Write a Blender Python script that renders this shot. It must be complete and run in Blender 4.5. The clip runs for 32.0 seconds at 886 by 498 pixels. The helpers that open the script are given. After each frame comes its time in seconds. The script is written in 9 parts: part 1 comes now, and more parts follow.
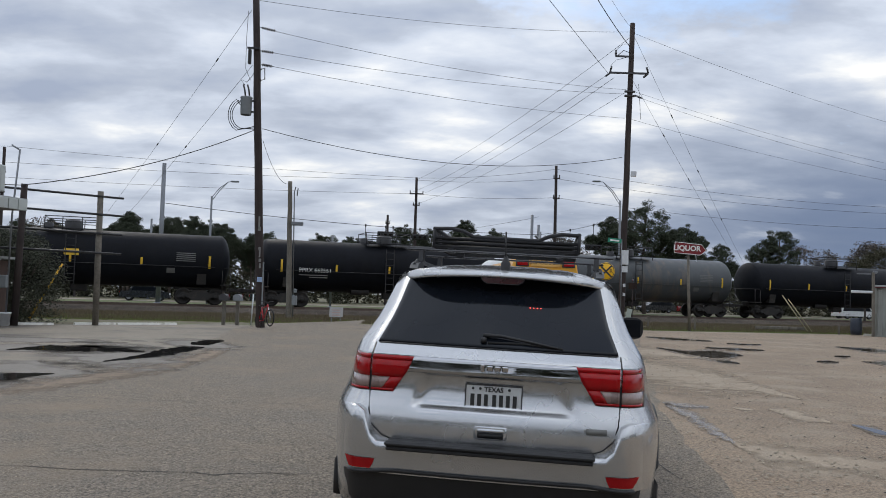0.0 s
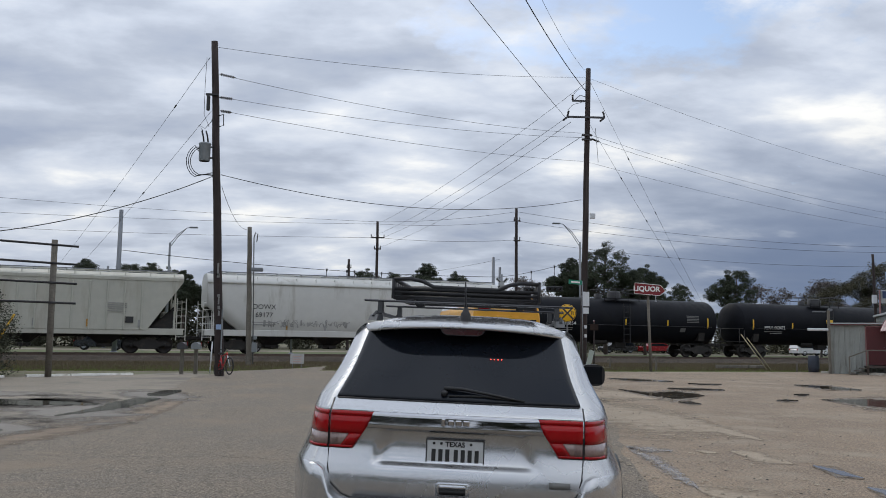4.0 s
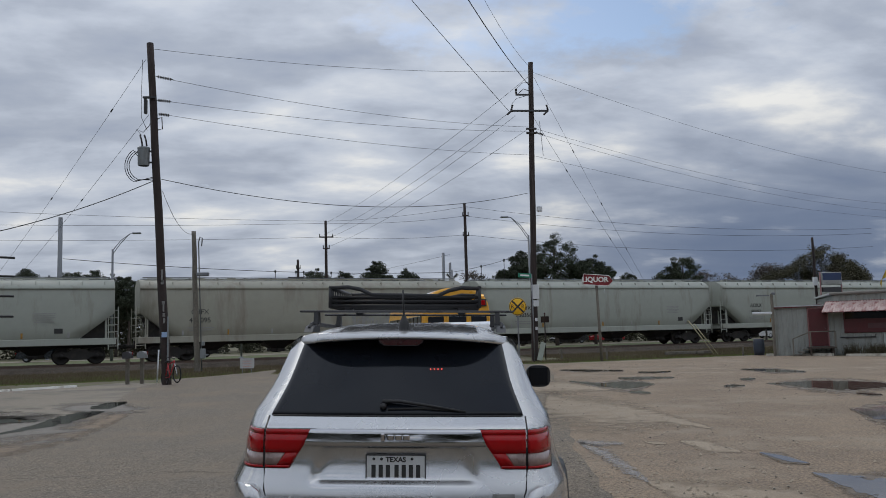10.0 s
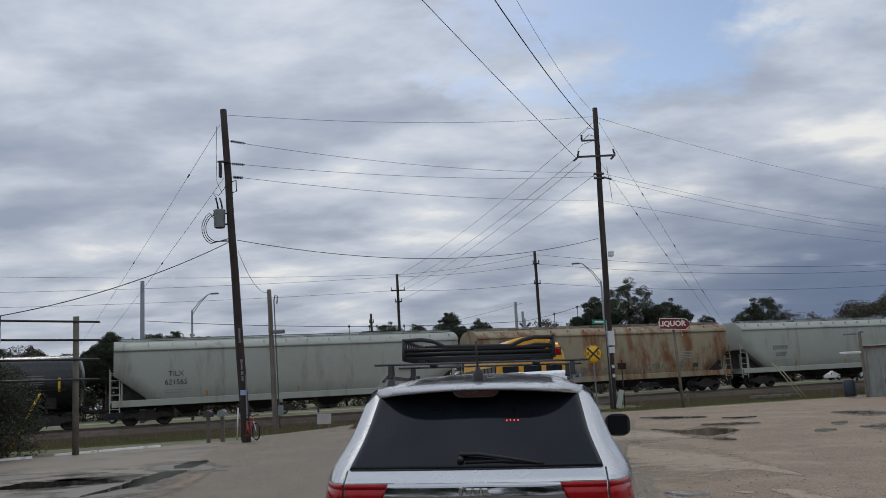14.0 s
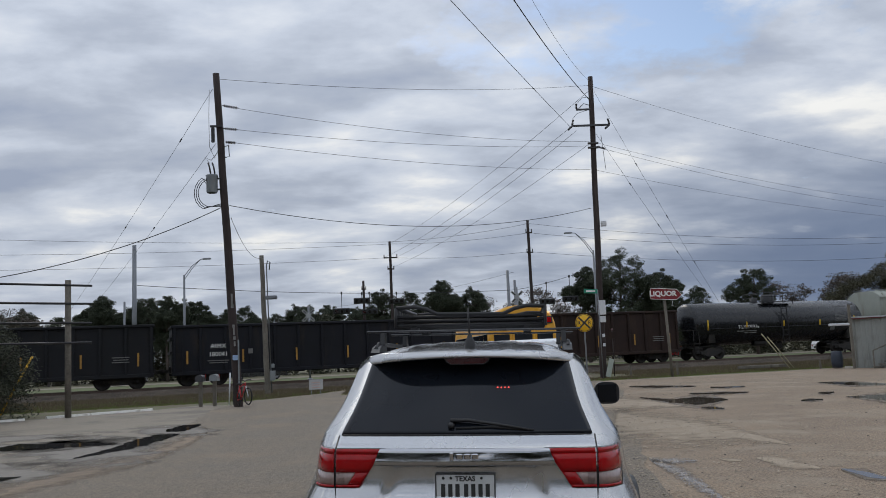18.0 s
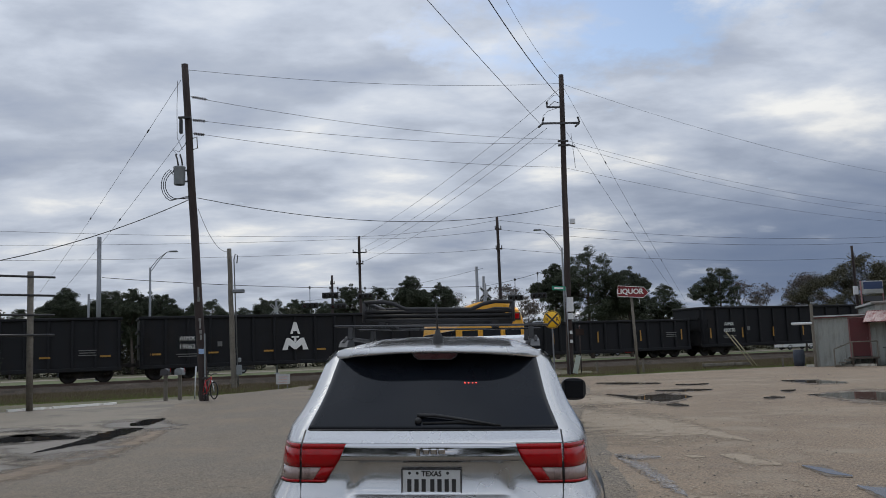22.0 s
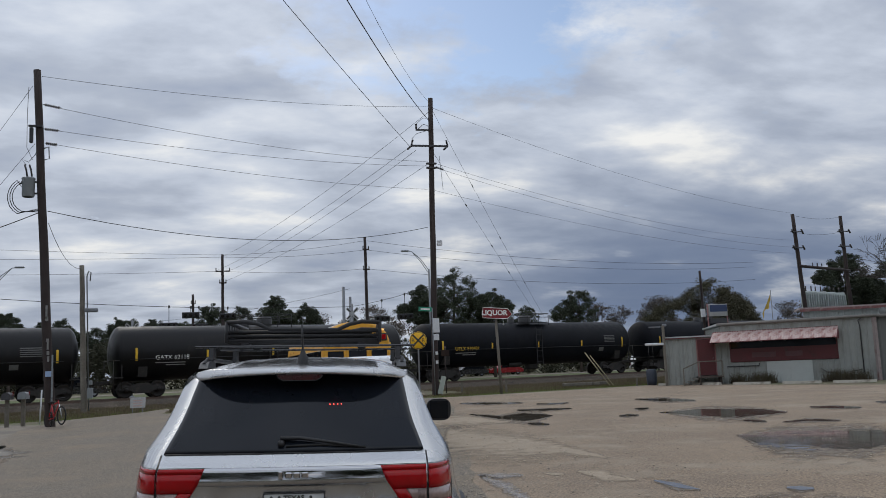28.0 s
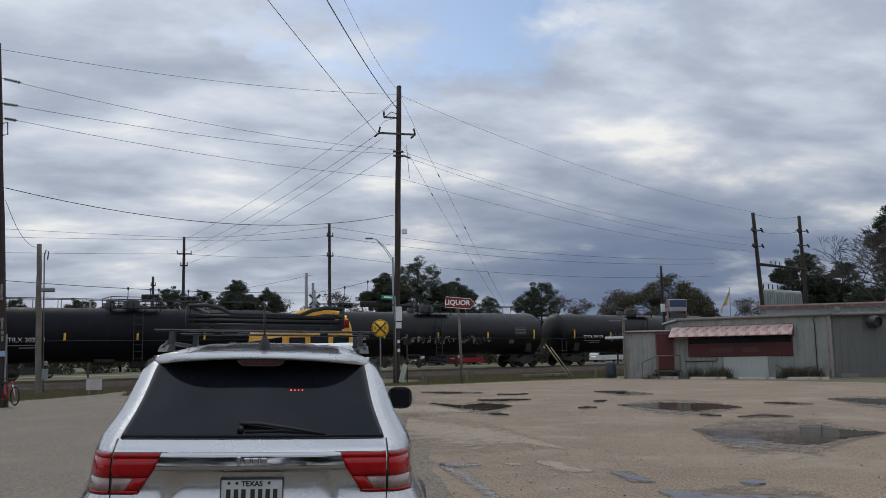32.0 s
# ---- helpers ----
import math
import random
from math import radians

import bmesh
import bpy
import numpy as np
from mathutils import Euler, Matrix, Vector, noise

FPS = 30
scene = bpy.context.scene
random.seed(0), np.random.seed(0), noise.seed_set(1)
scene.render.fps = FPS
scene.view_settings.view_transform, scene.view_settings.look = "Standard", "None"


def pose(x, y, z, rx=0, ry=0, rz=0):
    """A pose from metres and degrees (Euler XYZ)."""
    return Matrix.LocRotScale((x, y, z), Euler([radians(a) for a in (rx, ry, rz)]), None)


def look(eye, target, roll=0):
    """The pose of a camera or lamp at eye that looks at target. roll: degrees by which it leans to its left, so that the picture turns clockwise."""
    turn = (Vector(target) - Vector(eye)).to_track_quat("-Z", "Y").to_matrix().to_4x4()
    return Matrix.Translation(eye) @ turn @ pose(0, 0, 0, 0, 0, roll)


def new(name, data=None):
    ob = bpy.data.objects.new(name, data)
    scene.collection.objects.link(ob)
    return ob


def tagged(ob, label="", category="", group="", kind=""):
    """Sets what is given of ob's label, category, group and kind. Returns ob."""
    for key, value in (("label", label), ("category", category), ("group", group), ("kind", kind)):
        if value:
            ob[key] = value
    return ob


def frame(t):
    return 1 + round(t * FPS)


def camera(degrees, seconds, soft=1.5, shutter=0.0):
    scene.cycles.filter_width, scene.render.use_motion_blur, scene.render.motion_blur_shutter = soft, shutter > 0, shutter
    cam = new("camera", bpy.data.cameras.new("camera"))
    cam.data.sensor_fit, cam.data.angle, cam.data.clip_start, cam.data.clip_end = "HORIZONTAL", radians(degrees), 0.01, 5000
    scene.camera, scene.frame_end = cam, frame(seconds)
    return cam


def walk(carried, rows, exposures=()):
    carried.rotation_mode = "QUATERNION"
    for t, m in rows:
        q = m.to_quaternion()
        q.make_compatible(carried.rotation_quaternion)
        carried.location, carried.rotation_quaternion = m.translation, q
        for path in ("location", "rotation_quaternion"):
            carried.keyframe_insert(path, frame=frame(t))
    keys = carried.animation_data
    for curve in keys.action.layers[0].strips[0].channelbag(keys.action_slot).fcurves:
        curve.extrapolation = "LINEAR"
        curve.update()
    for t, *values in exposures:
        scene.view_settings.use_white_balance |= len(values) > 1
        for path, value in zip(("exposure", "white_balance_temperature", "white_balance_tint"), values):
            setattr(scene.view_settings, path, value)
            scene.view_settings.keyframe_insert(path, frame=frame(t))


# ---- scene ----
# The camera is held by hand in a car behind another one.
PATH = [
    (0.0, -0.106, -0.166, 1.474, 93.16, -1.72, -0.12),
    (0.5, -0.100, -0.167, 1.479, 93.84, -1.21, -1.05),
    (1.0, -0.091, -0.173, 1.480, 93.83, -0.11, -1.64),
    (1.5, -0.078, -0.175, 1.480, 93.98, 0.39, -3.58),
    (2.0, -0.079, -0.173, 1.478, 93.35, 0.31, -3.92),
    (2.5, -0.073, -0.166, 1.477, 93.02, 0.48, -4.35),
    (3.0, -0.078, -0.159, 1.475, 93.52, 0.29, -3.42),
    (3.5, -0.102, -0.151, 1.493, 96.02, -0.70, -2.45),
    (5.5, -0.002, 0.008, 1.608, 96.11, -1.21, -3.33),
    (6.0, 0.004, 0.017, 1.608, 98.17, -0.06, 2.17),
    (6.5, -0.003, 0.009, 1.605, 98.96, -0.74, 3.14),
    (7.0, -0.001, 0.008, 1.606, 99.37, -0.77, 2.40),
    (7.5, -0.005, 0.002, 1.604, 99.59, -0.41, 2.53),
    (8.0, -0.006, -0.003, 1.605, 99.34, -0.86, 3.28),
    (8.5, -0.002, 0.009, 1.606, 97.48, -0.80, 2.63),
    (9.0, 0.000, 0.000, 1.610, 96.15, 0.00, 1.00),
    (9.5, 0.005, 0.009, 1.608, 95.56, 1.40, -2.59),
    (10.0, 0.007, 0.008, 1.606, 95.76, 1.50, -5.66),
    (10.5, 0.006, 0.002, 1.607, 96.89, 1.16, -3.86),
    (11.0, 0.007, -0.001, 1.608, 97.51, 1.19, -2.50),
    (11.5, 0.004, 0.004, 1.606, 97.79, 0.90, -3.44),
    (12.0, 0.005, 0.012, 1.607, 97.86, 1.14, -3.65),
    (12.5, 0.009, -0.002, 1.609, 97.58, 1.94, -2.05),
    (13.0, 0.009, -0.006, 1.608, 97.36, 2.61, -0.98),
    (13.5, 0.016, -0.004, 1.607, 98.19, 3.11, -0.58),
    (14.0, 0.010, 0.004, 1.607, 99.29, 3.10, -0.72),
    (14.5, 0.013, 0.001, 1.608, 98.36, 3.45, -1.31),
    (16.5, 0.014, -0.006, 1.605, 96.17, 3.35, -1.48),
    (17.0, 0.008, -0.010, 1.605, 96.88, 2.87, -1.18),
    (17.5, 0.011, -0.004, 1.604, 96.76, 2.84, -0.54),
    (18.0, 0.007, -0.011, 1.606, 97.13, 2.52, -1.29),
    (18.5, 0.008, -0.012, 1.606, 97.75, 2.33, -1.51),
    (19.0, 0.009, -0.010, 1.604, 97.93, 2.59, -1.52),
    (19.5, 0.008, -0.005, 1.603, 97.69, 2.74, -1.99),
    (20.0, 0.008, -0.006, 1.604, 97.54, 2.44, -2.17),
    (20.5, 0.008, -0.007, 1.604, 97.59, 2.44, -2.23),
    (21.0, 0.008, -0.006, 1.603, 97.59, 2.22, -2.43),
    (21.5, 0.007, -0.006, 1.602, 97.28, 2.01, -2.53),
    (22.0, 0.009, -0.002, 1.603, 96.76, 2.08, -3.39),
    (22.5, 0.007, 0.008, 1.603, 96.12, 2.08, -5.60),
    (23.0, 0.009, 0.012, 1.602, 95.65, 2.16, -8.16),
    (23.5, 0.010, 0.018, 1.600, 94.55, 1.97, -11.68),
    (24.0, 0.013, 0.027, 1.600, 93.73, 1.06, -14.94),
    (24.5, -0.002, 0.020, 1.601, 94.82, -0.87, -16.58),
    (25.0, -0.003, 0.019, 1.600, 96.09, -1.28, -16.71),
    (25.5, -0.001, 0.020, 1.602, 96.84, -0.00, -15.50),
    (27.5, 0.005, 0.006, 1.601, 97.55, 2.10, -12.98),
    (28.0, 0.008, 0.007, 1.601, 97.79, 2.33, -12.20),
    (28.5, 0.007, 0.012, 1.601, 97.72, 2.05, -12.04),
    (29.0, 0.006, 0.009, 1.603, 97.67, 2.13, -12.21),
    (29.5, 0.009, 0.009, 1.600, 97.48, 2.21, -12.80),
    (30.0, 0.009, 0.010, 1.603, 96.91, 2.14, -14.31),
    (30.5, 0.007, 0.006, 1.600, 96.36, 2.06, -15.39),
    (31.0, 0.007, 0.020, 1.600, 96.39, 1.93, -15.26),
    (31.5, 0.004, 0.021, 1.601, 96.45, 1.49, -15.30),
    (32.0, 0.003, 0.016, 1.601, 96.99, 1.08, -14.74),]
cam = camera(54.27, 32.0, soft=0.9)
walk(cam, [(t, pose(x, y, z, rx, ry, rz)) for t, x, y, z, rx, ry, rz in PATH],
     exposures=[(0.0, 0.13), (3.2, 0.14), (5.5, -0.13), (8.0, -0.20), (9.0, -0.32), (10.0, -0.24), (11.0, -0.16), (13.0, -0.16), (14.0, -0.23), (17.0, -0.11), (22.5, -0.12), (24.0, 0.07), (25.5, -0.12), (32.0, -0.13)])

# ---- light: a broken overcast with blue gaps, soft sun behind cloud ----
SUN_ELEVATION, SUN_AZIMUTH = radians(42), radians(-25)


def _node(nt, kind, kw):
    n = nt.nodes.new(kind)
    if "operation" in kw:
        n.operation = kw["operation"]
    if "data_type" in kw:
        n.data_type = kw["data_type"]
    if "sky_type" in kw:
        n.sky_type, n.sun_disc, n.sun_elevation, n.sun_rotation, n.altitude = kw["sky_type"], kw["sun_disc"], kw["sun_elevation"], kw["sun_rotation"], kw["altitude"]
    return n


def build_world():
    world = bpy.data.worlds.new("overcast_sky")
    scene.world = world
    world.use_nodes = True
    nt = world.node_tree
    nt.nodes.clear()
    N = lambda kind, **kw: _node(nt, kind, kw)
    L = nt.links.new
    out, bg = N("ShaderNodeOutputWorld"), N("ShaderNodeBackground")
    sky = N("ShaderNodeTexSky", sky_type="NISHITA", sun_disc=False, sun_elevation=SUN_ELEVATION, sun_rotation=SUN_AZIMUTH, altitude=50)
    tc = N("ShaderNodeTexCoord")
    sep = N("ShaderNodeSeparateXYZ")
    L(tc.outputs["Generated"], sep.inputs[0])
    # directions laid onto a flat cloud deck
    zc = N("ShaderNodeMath", operation="MAXIMUM"); zc.inputs[1].default_value = 0.0
    L(sep.outputs["Z"], zc.inputs[0])
    za = N("ShaderNodeMath", operation="ADD"); za.inputs[1].default_value = 0.22
    L(zc.outputs[0], za.inputs[0])
    dx = N("ShaderNodeMath", operation="DIVIDE"); dy = N("ShaderNodeMath", operation="DIVIDE")
    L(sep.outputs["X"], dx.inputs[0]); L(za.outputs[0], dx.inputs[1])
    L(sep.outputs["Y"], dy.inputs[0]); L(za.outputs[0], dy.inputs[1])
    deck = N("ShaderNodeCombineXYZ")
    L(dx.outputs[0], deck.inputs[0]); L(dy.outputs[0], deck.inputs[1])
    mp = N("ShaderNodeMapping"); mp.inputs["Location"].default_value = CLOUD_SHIFT
    mp.inputs["Scale"].default_value = (0.84, 1.22, 1.0); mp.inputs["Rotation"].default_value = (0, 0, radians(-10))
    L(deck.outputs[0], mp.inputs["Vector"])
    big = N("ShaderNodeTexNoise"); big.inputs["Scale"].default_value = 0.9; big.inputs["Detail"].default_value = 2; big.inputs["Roughness"].default_value = 0.4
    fine = N("ShaderNodeTexNoise"); fine.inputs["Scale"].default_value = 2.7; fine.inputs["Detail"].default_value = 8; fine.inputs["Roughness"].default_value = 0.53
    for n in (big, fine):
        n.inputs["Distortion"].default_value = 0.12
        L(mp.outputs[0], n.inputs["Vector"])
    mix = N("ShaderNodeMath", operation="MULTIPLY_ADD"); mix.inputs[1].default_value = 0.86
    L(fine.outputs["Fac"], mix.inputs[0])
    half = N("ShaderNodeMath", operation="MULTIPLY"); half.inputs[1].default_value = 0.28
    L(big.outputs["Fac"], half.inputs[0]); L(half.outputs[0], mix.inputs[2])
    def around(x, y, reach, inner=0.0):
        """How near a place of the cloud deck is to a centre: 1 there, 0 at the reach."""
        off = N("ShaderNodeVectorMath", operation="DISTANCE"); off.inputs[1].default_value = (x, y, 0)
        L(deck.outputs[0], off.inputs[0])
        near = N("ShaderNodeMapRange"); near.inputs["From Min"].default_value, near.inputs["From Max"].default_value = reach, inner
        L(off.outputs["Value"], near.inputs["Value"])
        return near

    # two thin places where the cloud glows, and two where it is thicker
    bright = mix
    for x, y, reach, gain in ((1.22, 1.92, 0.42, 0.13), (0.69, 2.62, 0.50, 0.08), (0.88, 1.68, 0.65, -0.075), (0.25, 2.9, 1.0, -0.05)):
        glow = N("ShaderNodeMath", operation="MULTIPLY_ADD"); glow.inputs[1].default_value = gain
        L(around(x, y, reach).outputs[0], glow.inputs[0]); L(bright.outputs[0], glow.inputs[2])
        bright = glow
    ramp = N("ShaderNodeValToRGB")
    e = ramp.color_ramp.elements
    e[0].position, e[0].color = 0.385, (0.335, 0.388, 0.50, 1)
    e[1].position, e[1].color = 0.75, (0.93, 0.93, 0.91, 1)
    a = e.new(0.50); a.color = (0.43, 0.48, 0.575, 1)
    a = e.new(0.575); a.color = (0.535, 0.59, 0.69, 1)
    a = e.new(0.655); a.color = (0.655, 0.70, 0.775, 1)
    L(bright.outputs[0], ramp.inputs[0])

    # a heavier slate bank low to the right
    slate = N("ShaderNodeMix", data_type="RGBA"); slate.inputs["B"].default_value = (0.135, 0.187, 0.30, 1)
    bank = around(1.65, 2.95, 1.45, 0.45)
    weigh = N("ShaderNodeMath", operation="MULTIPLY"); L(bank.outputs[0], weigh.inputs[0])
    thin = N("ShaderNodeMapRange"); thin.inputs["From Min"].default_value, thin.inputs["From Max"].default_value = 0.90, 0.60
    L(bright.outputs[0], thin.inputs["Value"]); L(thin.outputs[0], weigh.inputs[1])
    most = N("ShaderNodeMath", operation="MULTIPLY"); most.inputs[1].default_value = 0.86
    L(weigh.outputs[0], most.inputs[0]); L(most.outputs[0], slate.inputs["Factor"]); L(ramp.outputs["Color"], slate.inputs["A"])
    # the cloud brightens towards the zenith, as an overcast does
    lift = N("ShaderNodeMapRange"); lift.inputs["From Min"].default_value = 0.0; lift.inputs["From Max"].default_value = 0.9
    lift.inputs["To Min"].default_value = 0.92; lift.inputs["To Max"].default_value = 1.55
    L(zc.outputs[0], lift.inputs["Value"])
    cloud = N("ShaderNodeVectorMath", operation="SCALE")
    L(slate.outputs["Result"], cloud.inputs[0]); L(lift.outputs[0], cloud.inputs["Scale"])
    # blue gaps: one wide opening ahead and smaller ones elsewhere
    hole = N("ShaderNodeTexNoise"); hole.inputs["Scale"].default_value = 3.4; hole.inputs["Detail"].default_value = 8; hole.inputs["Roughness"].default_value = 0.62
    mp2 = N("ShaderNodeMapping"); mp2.inputs["Location"].default_value = GAP_SHIFT
    L(deck.outputs[0], mp2.inputs["Vector"]); L(mp2.outputs[0], hole.inputs["Vector"])
    wide = around(0.46, 1.48, 0.66, 0.0)
    sum_ = N("ShaderNodeMath", operation="MULTIPLY_ADD"); sum_.inputs[1].default_value = 0.40
    L(wide.outputs[0], sum_.inputs[0]); L(hole.outputs["Fac"], sum_.inputs[2])
    gap = N("ShaderNodeMapRange"); gap.inputs["From Min"].default_value = 0.69; gap.inputs["From Max"].default_value = 0.87
    L(sum_.outputs[0], gap.inputs["Value"])
    blue = N("ShaderNodeVectorMath", operation="SCALE"); blue.inputs["Scale"].default_value = 0.14
    L(sky.outputs[0], blue.inputs[0])
    both = N("ShaderNodeMix", data_type="RGBA")
    L(gap.outputs[0], both.inputs["Factor"]); L(cloud.outputs[0], both.inputs["A"]); L(blue.outputs[0], both.inputs["B"])
    L(both.outputs["Result"], bg.inputs["Color"])
    bg.inputs["Strength"].default_value = SKY_STRENGTH
    L(bg.outputs[0], out.inputs[0])
    sun = new("sun", bpy.data.lights.new("sun", "SUN"))
    sun.data.energy, sun.data.angle, sun.data.color = 0.7, radians(20), (1.0, 0.95, 0.87)
    sun.matrix_world = look((0, 0, 50), (math.sin(SUN_AZIMUTH) * -math.cos(SUN_ELEVATION), -math.cos(SUN_AZIMUTH) * math.cos(SUN_ELEVATION), 50 - math.sin(SUN_ELEVATION)))


CLOUD_SHIFT, GAP_SHIFT, SKY_STRENGTH = (3.1, 1.7, 0.0), (5.0, 2.0, 0.0), 1.0
build_world()

# ---- materials ----
MATS = {}


def surface(name, base, rough=0.6, metal=0.0, tone=0.12, scale=6.0, dirt=None, dirt_amount=0.0, dirt_scale=1.2, streak=1.0, bump=0.0, bump_scale=30.0, emit=None, spec=0.5, alpha=1.0, coat=0.0, tone2=None, piece=0.0, transmit=0.0, speck=0.0, speck_scale=90.0):
    """A worn surface: base colour with grain at two scales, dirt in stains or runs, fine relief."""
    if name in MATS:
        return MATS[name]
    m = bpy.data.materials.new(name)
    MATS[name] = m
    m.use_nodes = True
    nt = m.node_tree
    b = nt.nodes["Principled BSDF"]
    L = nt.links.new
    N = lambda kind, **kw: _node(nt, kind, kw)
    b.inputs["Roughness"].default_value, b.inputs["Metallic"].default_value = rough, metal
    b.inputs["Specular IOR Level"].default_value, b.inputs["Coat Weight"].default_value = spec, coat
    b.inputs["Coat Roughness"].default_value = 0.08
    b.inputs["Transmission Weight"].default_value = transmit
    tc = N("ShaderNodeTexCoord")
    n1 = N("ShaderNodeTexNoise"); n1.inputs["Scale"].default_value = scale; n1.inputs["Detail"].default_value = 6
    n2 = N("ShaderNodeTexNoise"); n2.inputs["Scale"].default_value = scale * 0.13; n2.inputs["Detail"].default_value = 3
    for n in (n1, n2):
        L(tc.outputs["Object"], n.inputs["Vector"])
    add = N("ShaderNodeMath", operation="ADD"); L(n1.outputs["Fac"], add.inputs[0]); L(n2.outputs["Fac"], add.inputs[1])
    mr = N("ShaderNodeMapRange"); mr.inputs["From Min"].default_value, mr.inputs["From Max"].default_value = 0.7, 1.3
    mr.inputs["To Min"].default_value, mr.inputs["To Max"].default_value = 1 - tone, 1 + tone
    L(add.outputs[0], mr.inputs["Value"])
    col = N("ShaderNodeVectorMath", operation="SCALE"); L(mr.outputs[0], col.inputs["Scale"])
    if tone2:
        two = N("ShaderNodeMix", data_type="RGBA"); two.inputs["A"].default_value = (*base, 1); two.inputs["B"].default_value = (*tone2, 1)
        sh = N("ShaderNodeMapRange"); sh.inputs["From Min"].default_value, sh.inputs["From Max"].default_value = 0.42, 0.6
        L(n2.outputs["Fac"], sh.inputs["Value"]); L(sh.outputs[0], two.inputs["Factor"]); L(two.outputs["Result"], col.inputs[0])
    else:
        col.inputs[0].default_value = base
    last = col.outputs[0]
    if speck:
        vo = N("ShaderNodeTexNoise"); vo.inputs["Scale"].default_value = speck_scale; vo.inputs["Detail"].default_value = 2; vo.inputs["Roughness"].default_value = 0.8
        L(tc.outputs["Object"], vo.inputs["Vector"])
        sr = N("ShaderNodeMapRange"); sr.inputs["From Min"].default_value, sr.inputs["From Max"].default_value = 0.30, 0.70
        sr.inputs["To Min"].default_value, sr.inputs["To Max"].default_value = 1 - speck, 1 + speck
        L(vo.outputs["Fac"], sr.inputs["Value"])
        sc = N("ShaderNodeVectorMath", operation="SCALE"); L(last, sc.inputs[0]); L(sr.outputs[0], sc.inputs["Scale"]); last = sc.outputs[0]
    if piece:
        oi = N("ShaderNodeObjectInfo")
        pr = N("ShaderNodeMapRange"); pr.inputs["To Min"].default_value, pr.inputs["To Max"].default_value = 1 - piece, 1 + piece
        L(oi.outputs["Random"], pr.inputs["Value"])
        pc = N("ShaderNodeVectorMath", operation="SCALE"); L(last, pc.inputs[0]); L(pr.outputs[0], pc.inputs["Scale"]); last = pc.outputs[0]
    if dirt:
        mp = N("ShaderNodeMapping"); mp.inputs["Scale"].default_value = (dirt_scale, dirt_scale, dirt_scale / streak)
        L(tc.outputs["Object"], mp.inputs["Vector"])
        n3 = N("ShaderNodeTexNoise"); n3.inputs["Scale"].default_value = 1.0; n3.inputs["Detail"].default_value = 7; n3.inputs["Roughness"].default_value = 0.65
        L(mp.outputs[0], n3.inputs["Vector"])
        dm = N("ShaderNodeMapRange"); dm.inputs["From Min"].default_value, dm.inputs["From Max"].default_value = 0.72 - 0.4 * dirt_amount, 0.86 - 0.36 * dirt_amount
        L(n3.outputs["Fac"], dm.inputs["Value"])
        dmix = N("ShaderNodeMix", data_type="RGBA"); dmix.inputs["B"].default_value = (*dirt, 1)
        L(dm.outputs[0], dmix.inputs["Factor"]); L(last, dmix.inputs["A"]); last = dmix.outputs["Result"]
    L(last, b.inputs["Base Color"])
    rr = N("ShaderNodeMapRange"); rr.inputs["From Min"].default_value, rr.inputs["From Max"].default_value = 0.3, 0.7
    rr.inputs["To Min"].default_value, rr.inputs["To Max"].default_value = max(0.02, rough - 0.08), min(1, rough + 0.08)
    L(n1.outputs["Fac"], rr.inputs["Value"]); L(rr.outputs[0], b.inputs["Roughness"])
    if bump:
        n4 = N("ShaderNodeTexNoise"); n4.inputs["Scale"].default_value = bump_scale; n4.inputs["Detail"].default_value = 4
        L(tc.outputs["Object"], n4.inputs["Vector"])
        bp = N("ShaderNodeBump"); bp.inputs["Strength"].default_value = bump; bp.inputs["Distance"].default_value = 0.02
        L(n4.outputs["Fac"], bp.inputs["Height"]); L(bp.outputs[0], b.inputs["Normal"])
    if emit:
        b.inputs["Emission Color"].default_value, b.inputs["Emission Strength"].default_value = (*emit[0], 1), emit[1]
    return m


def M_(name):
    return MATS[name]

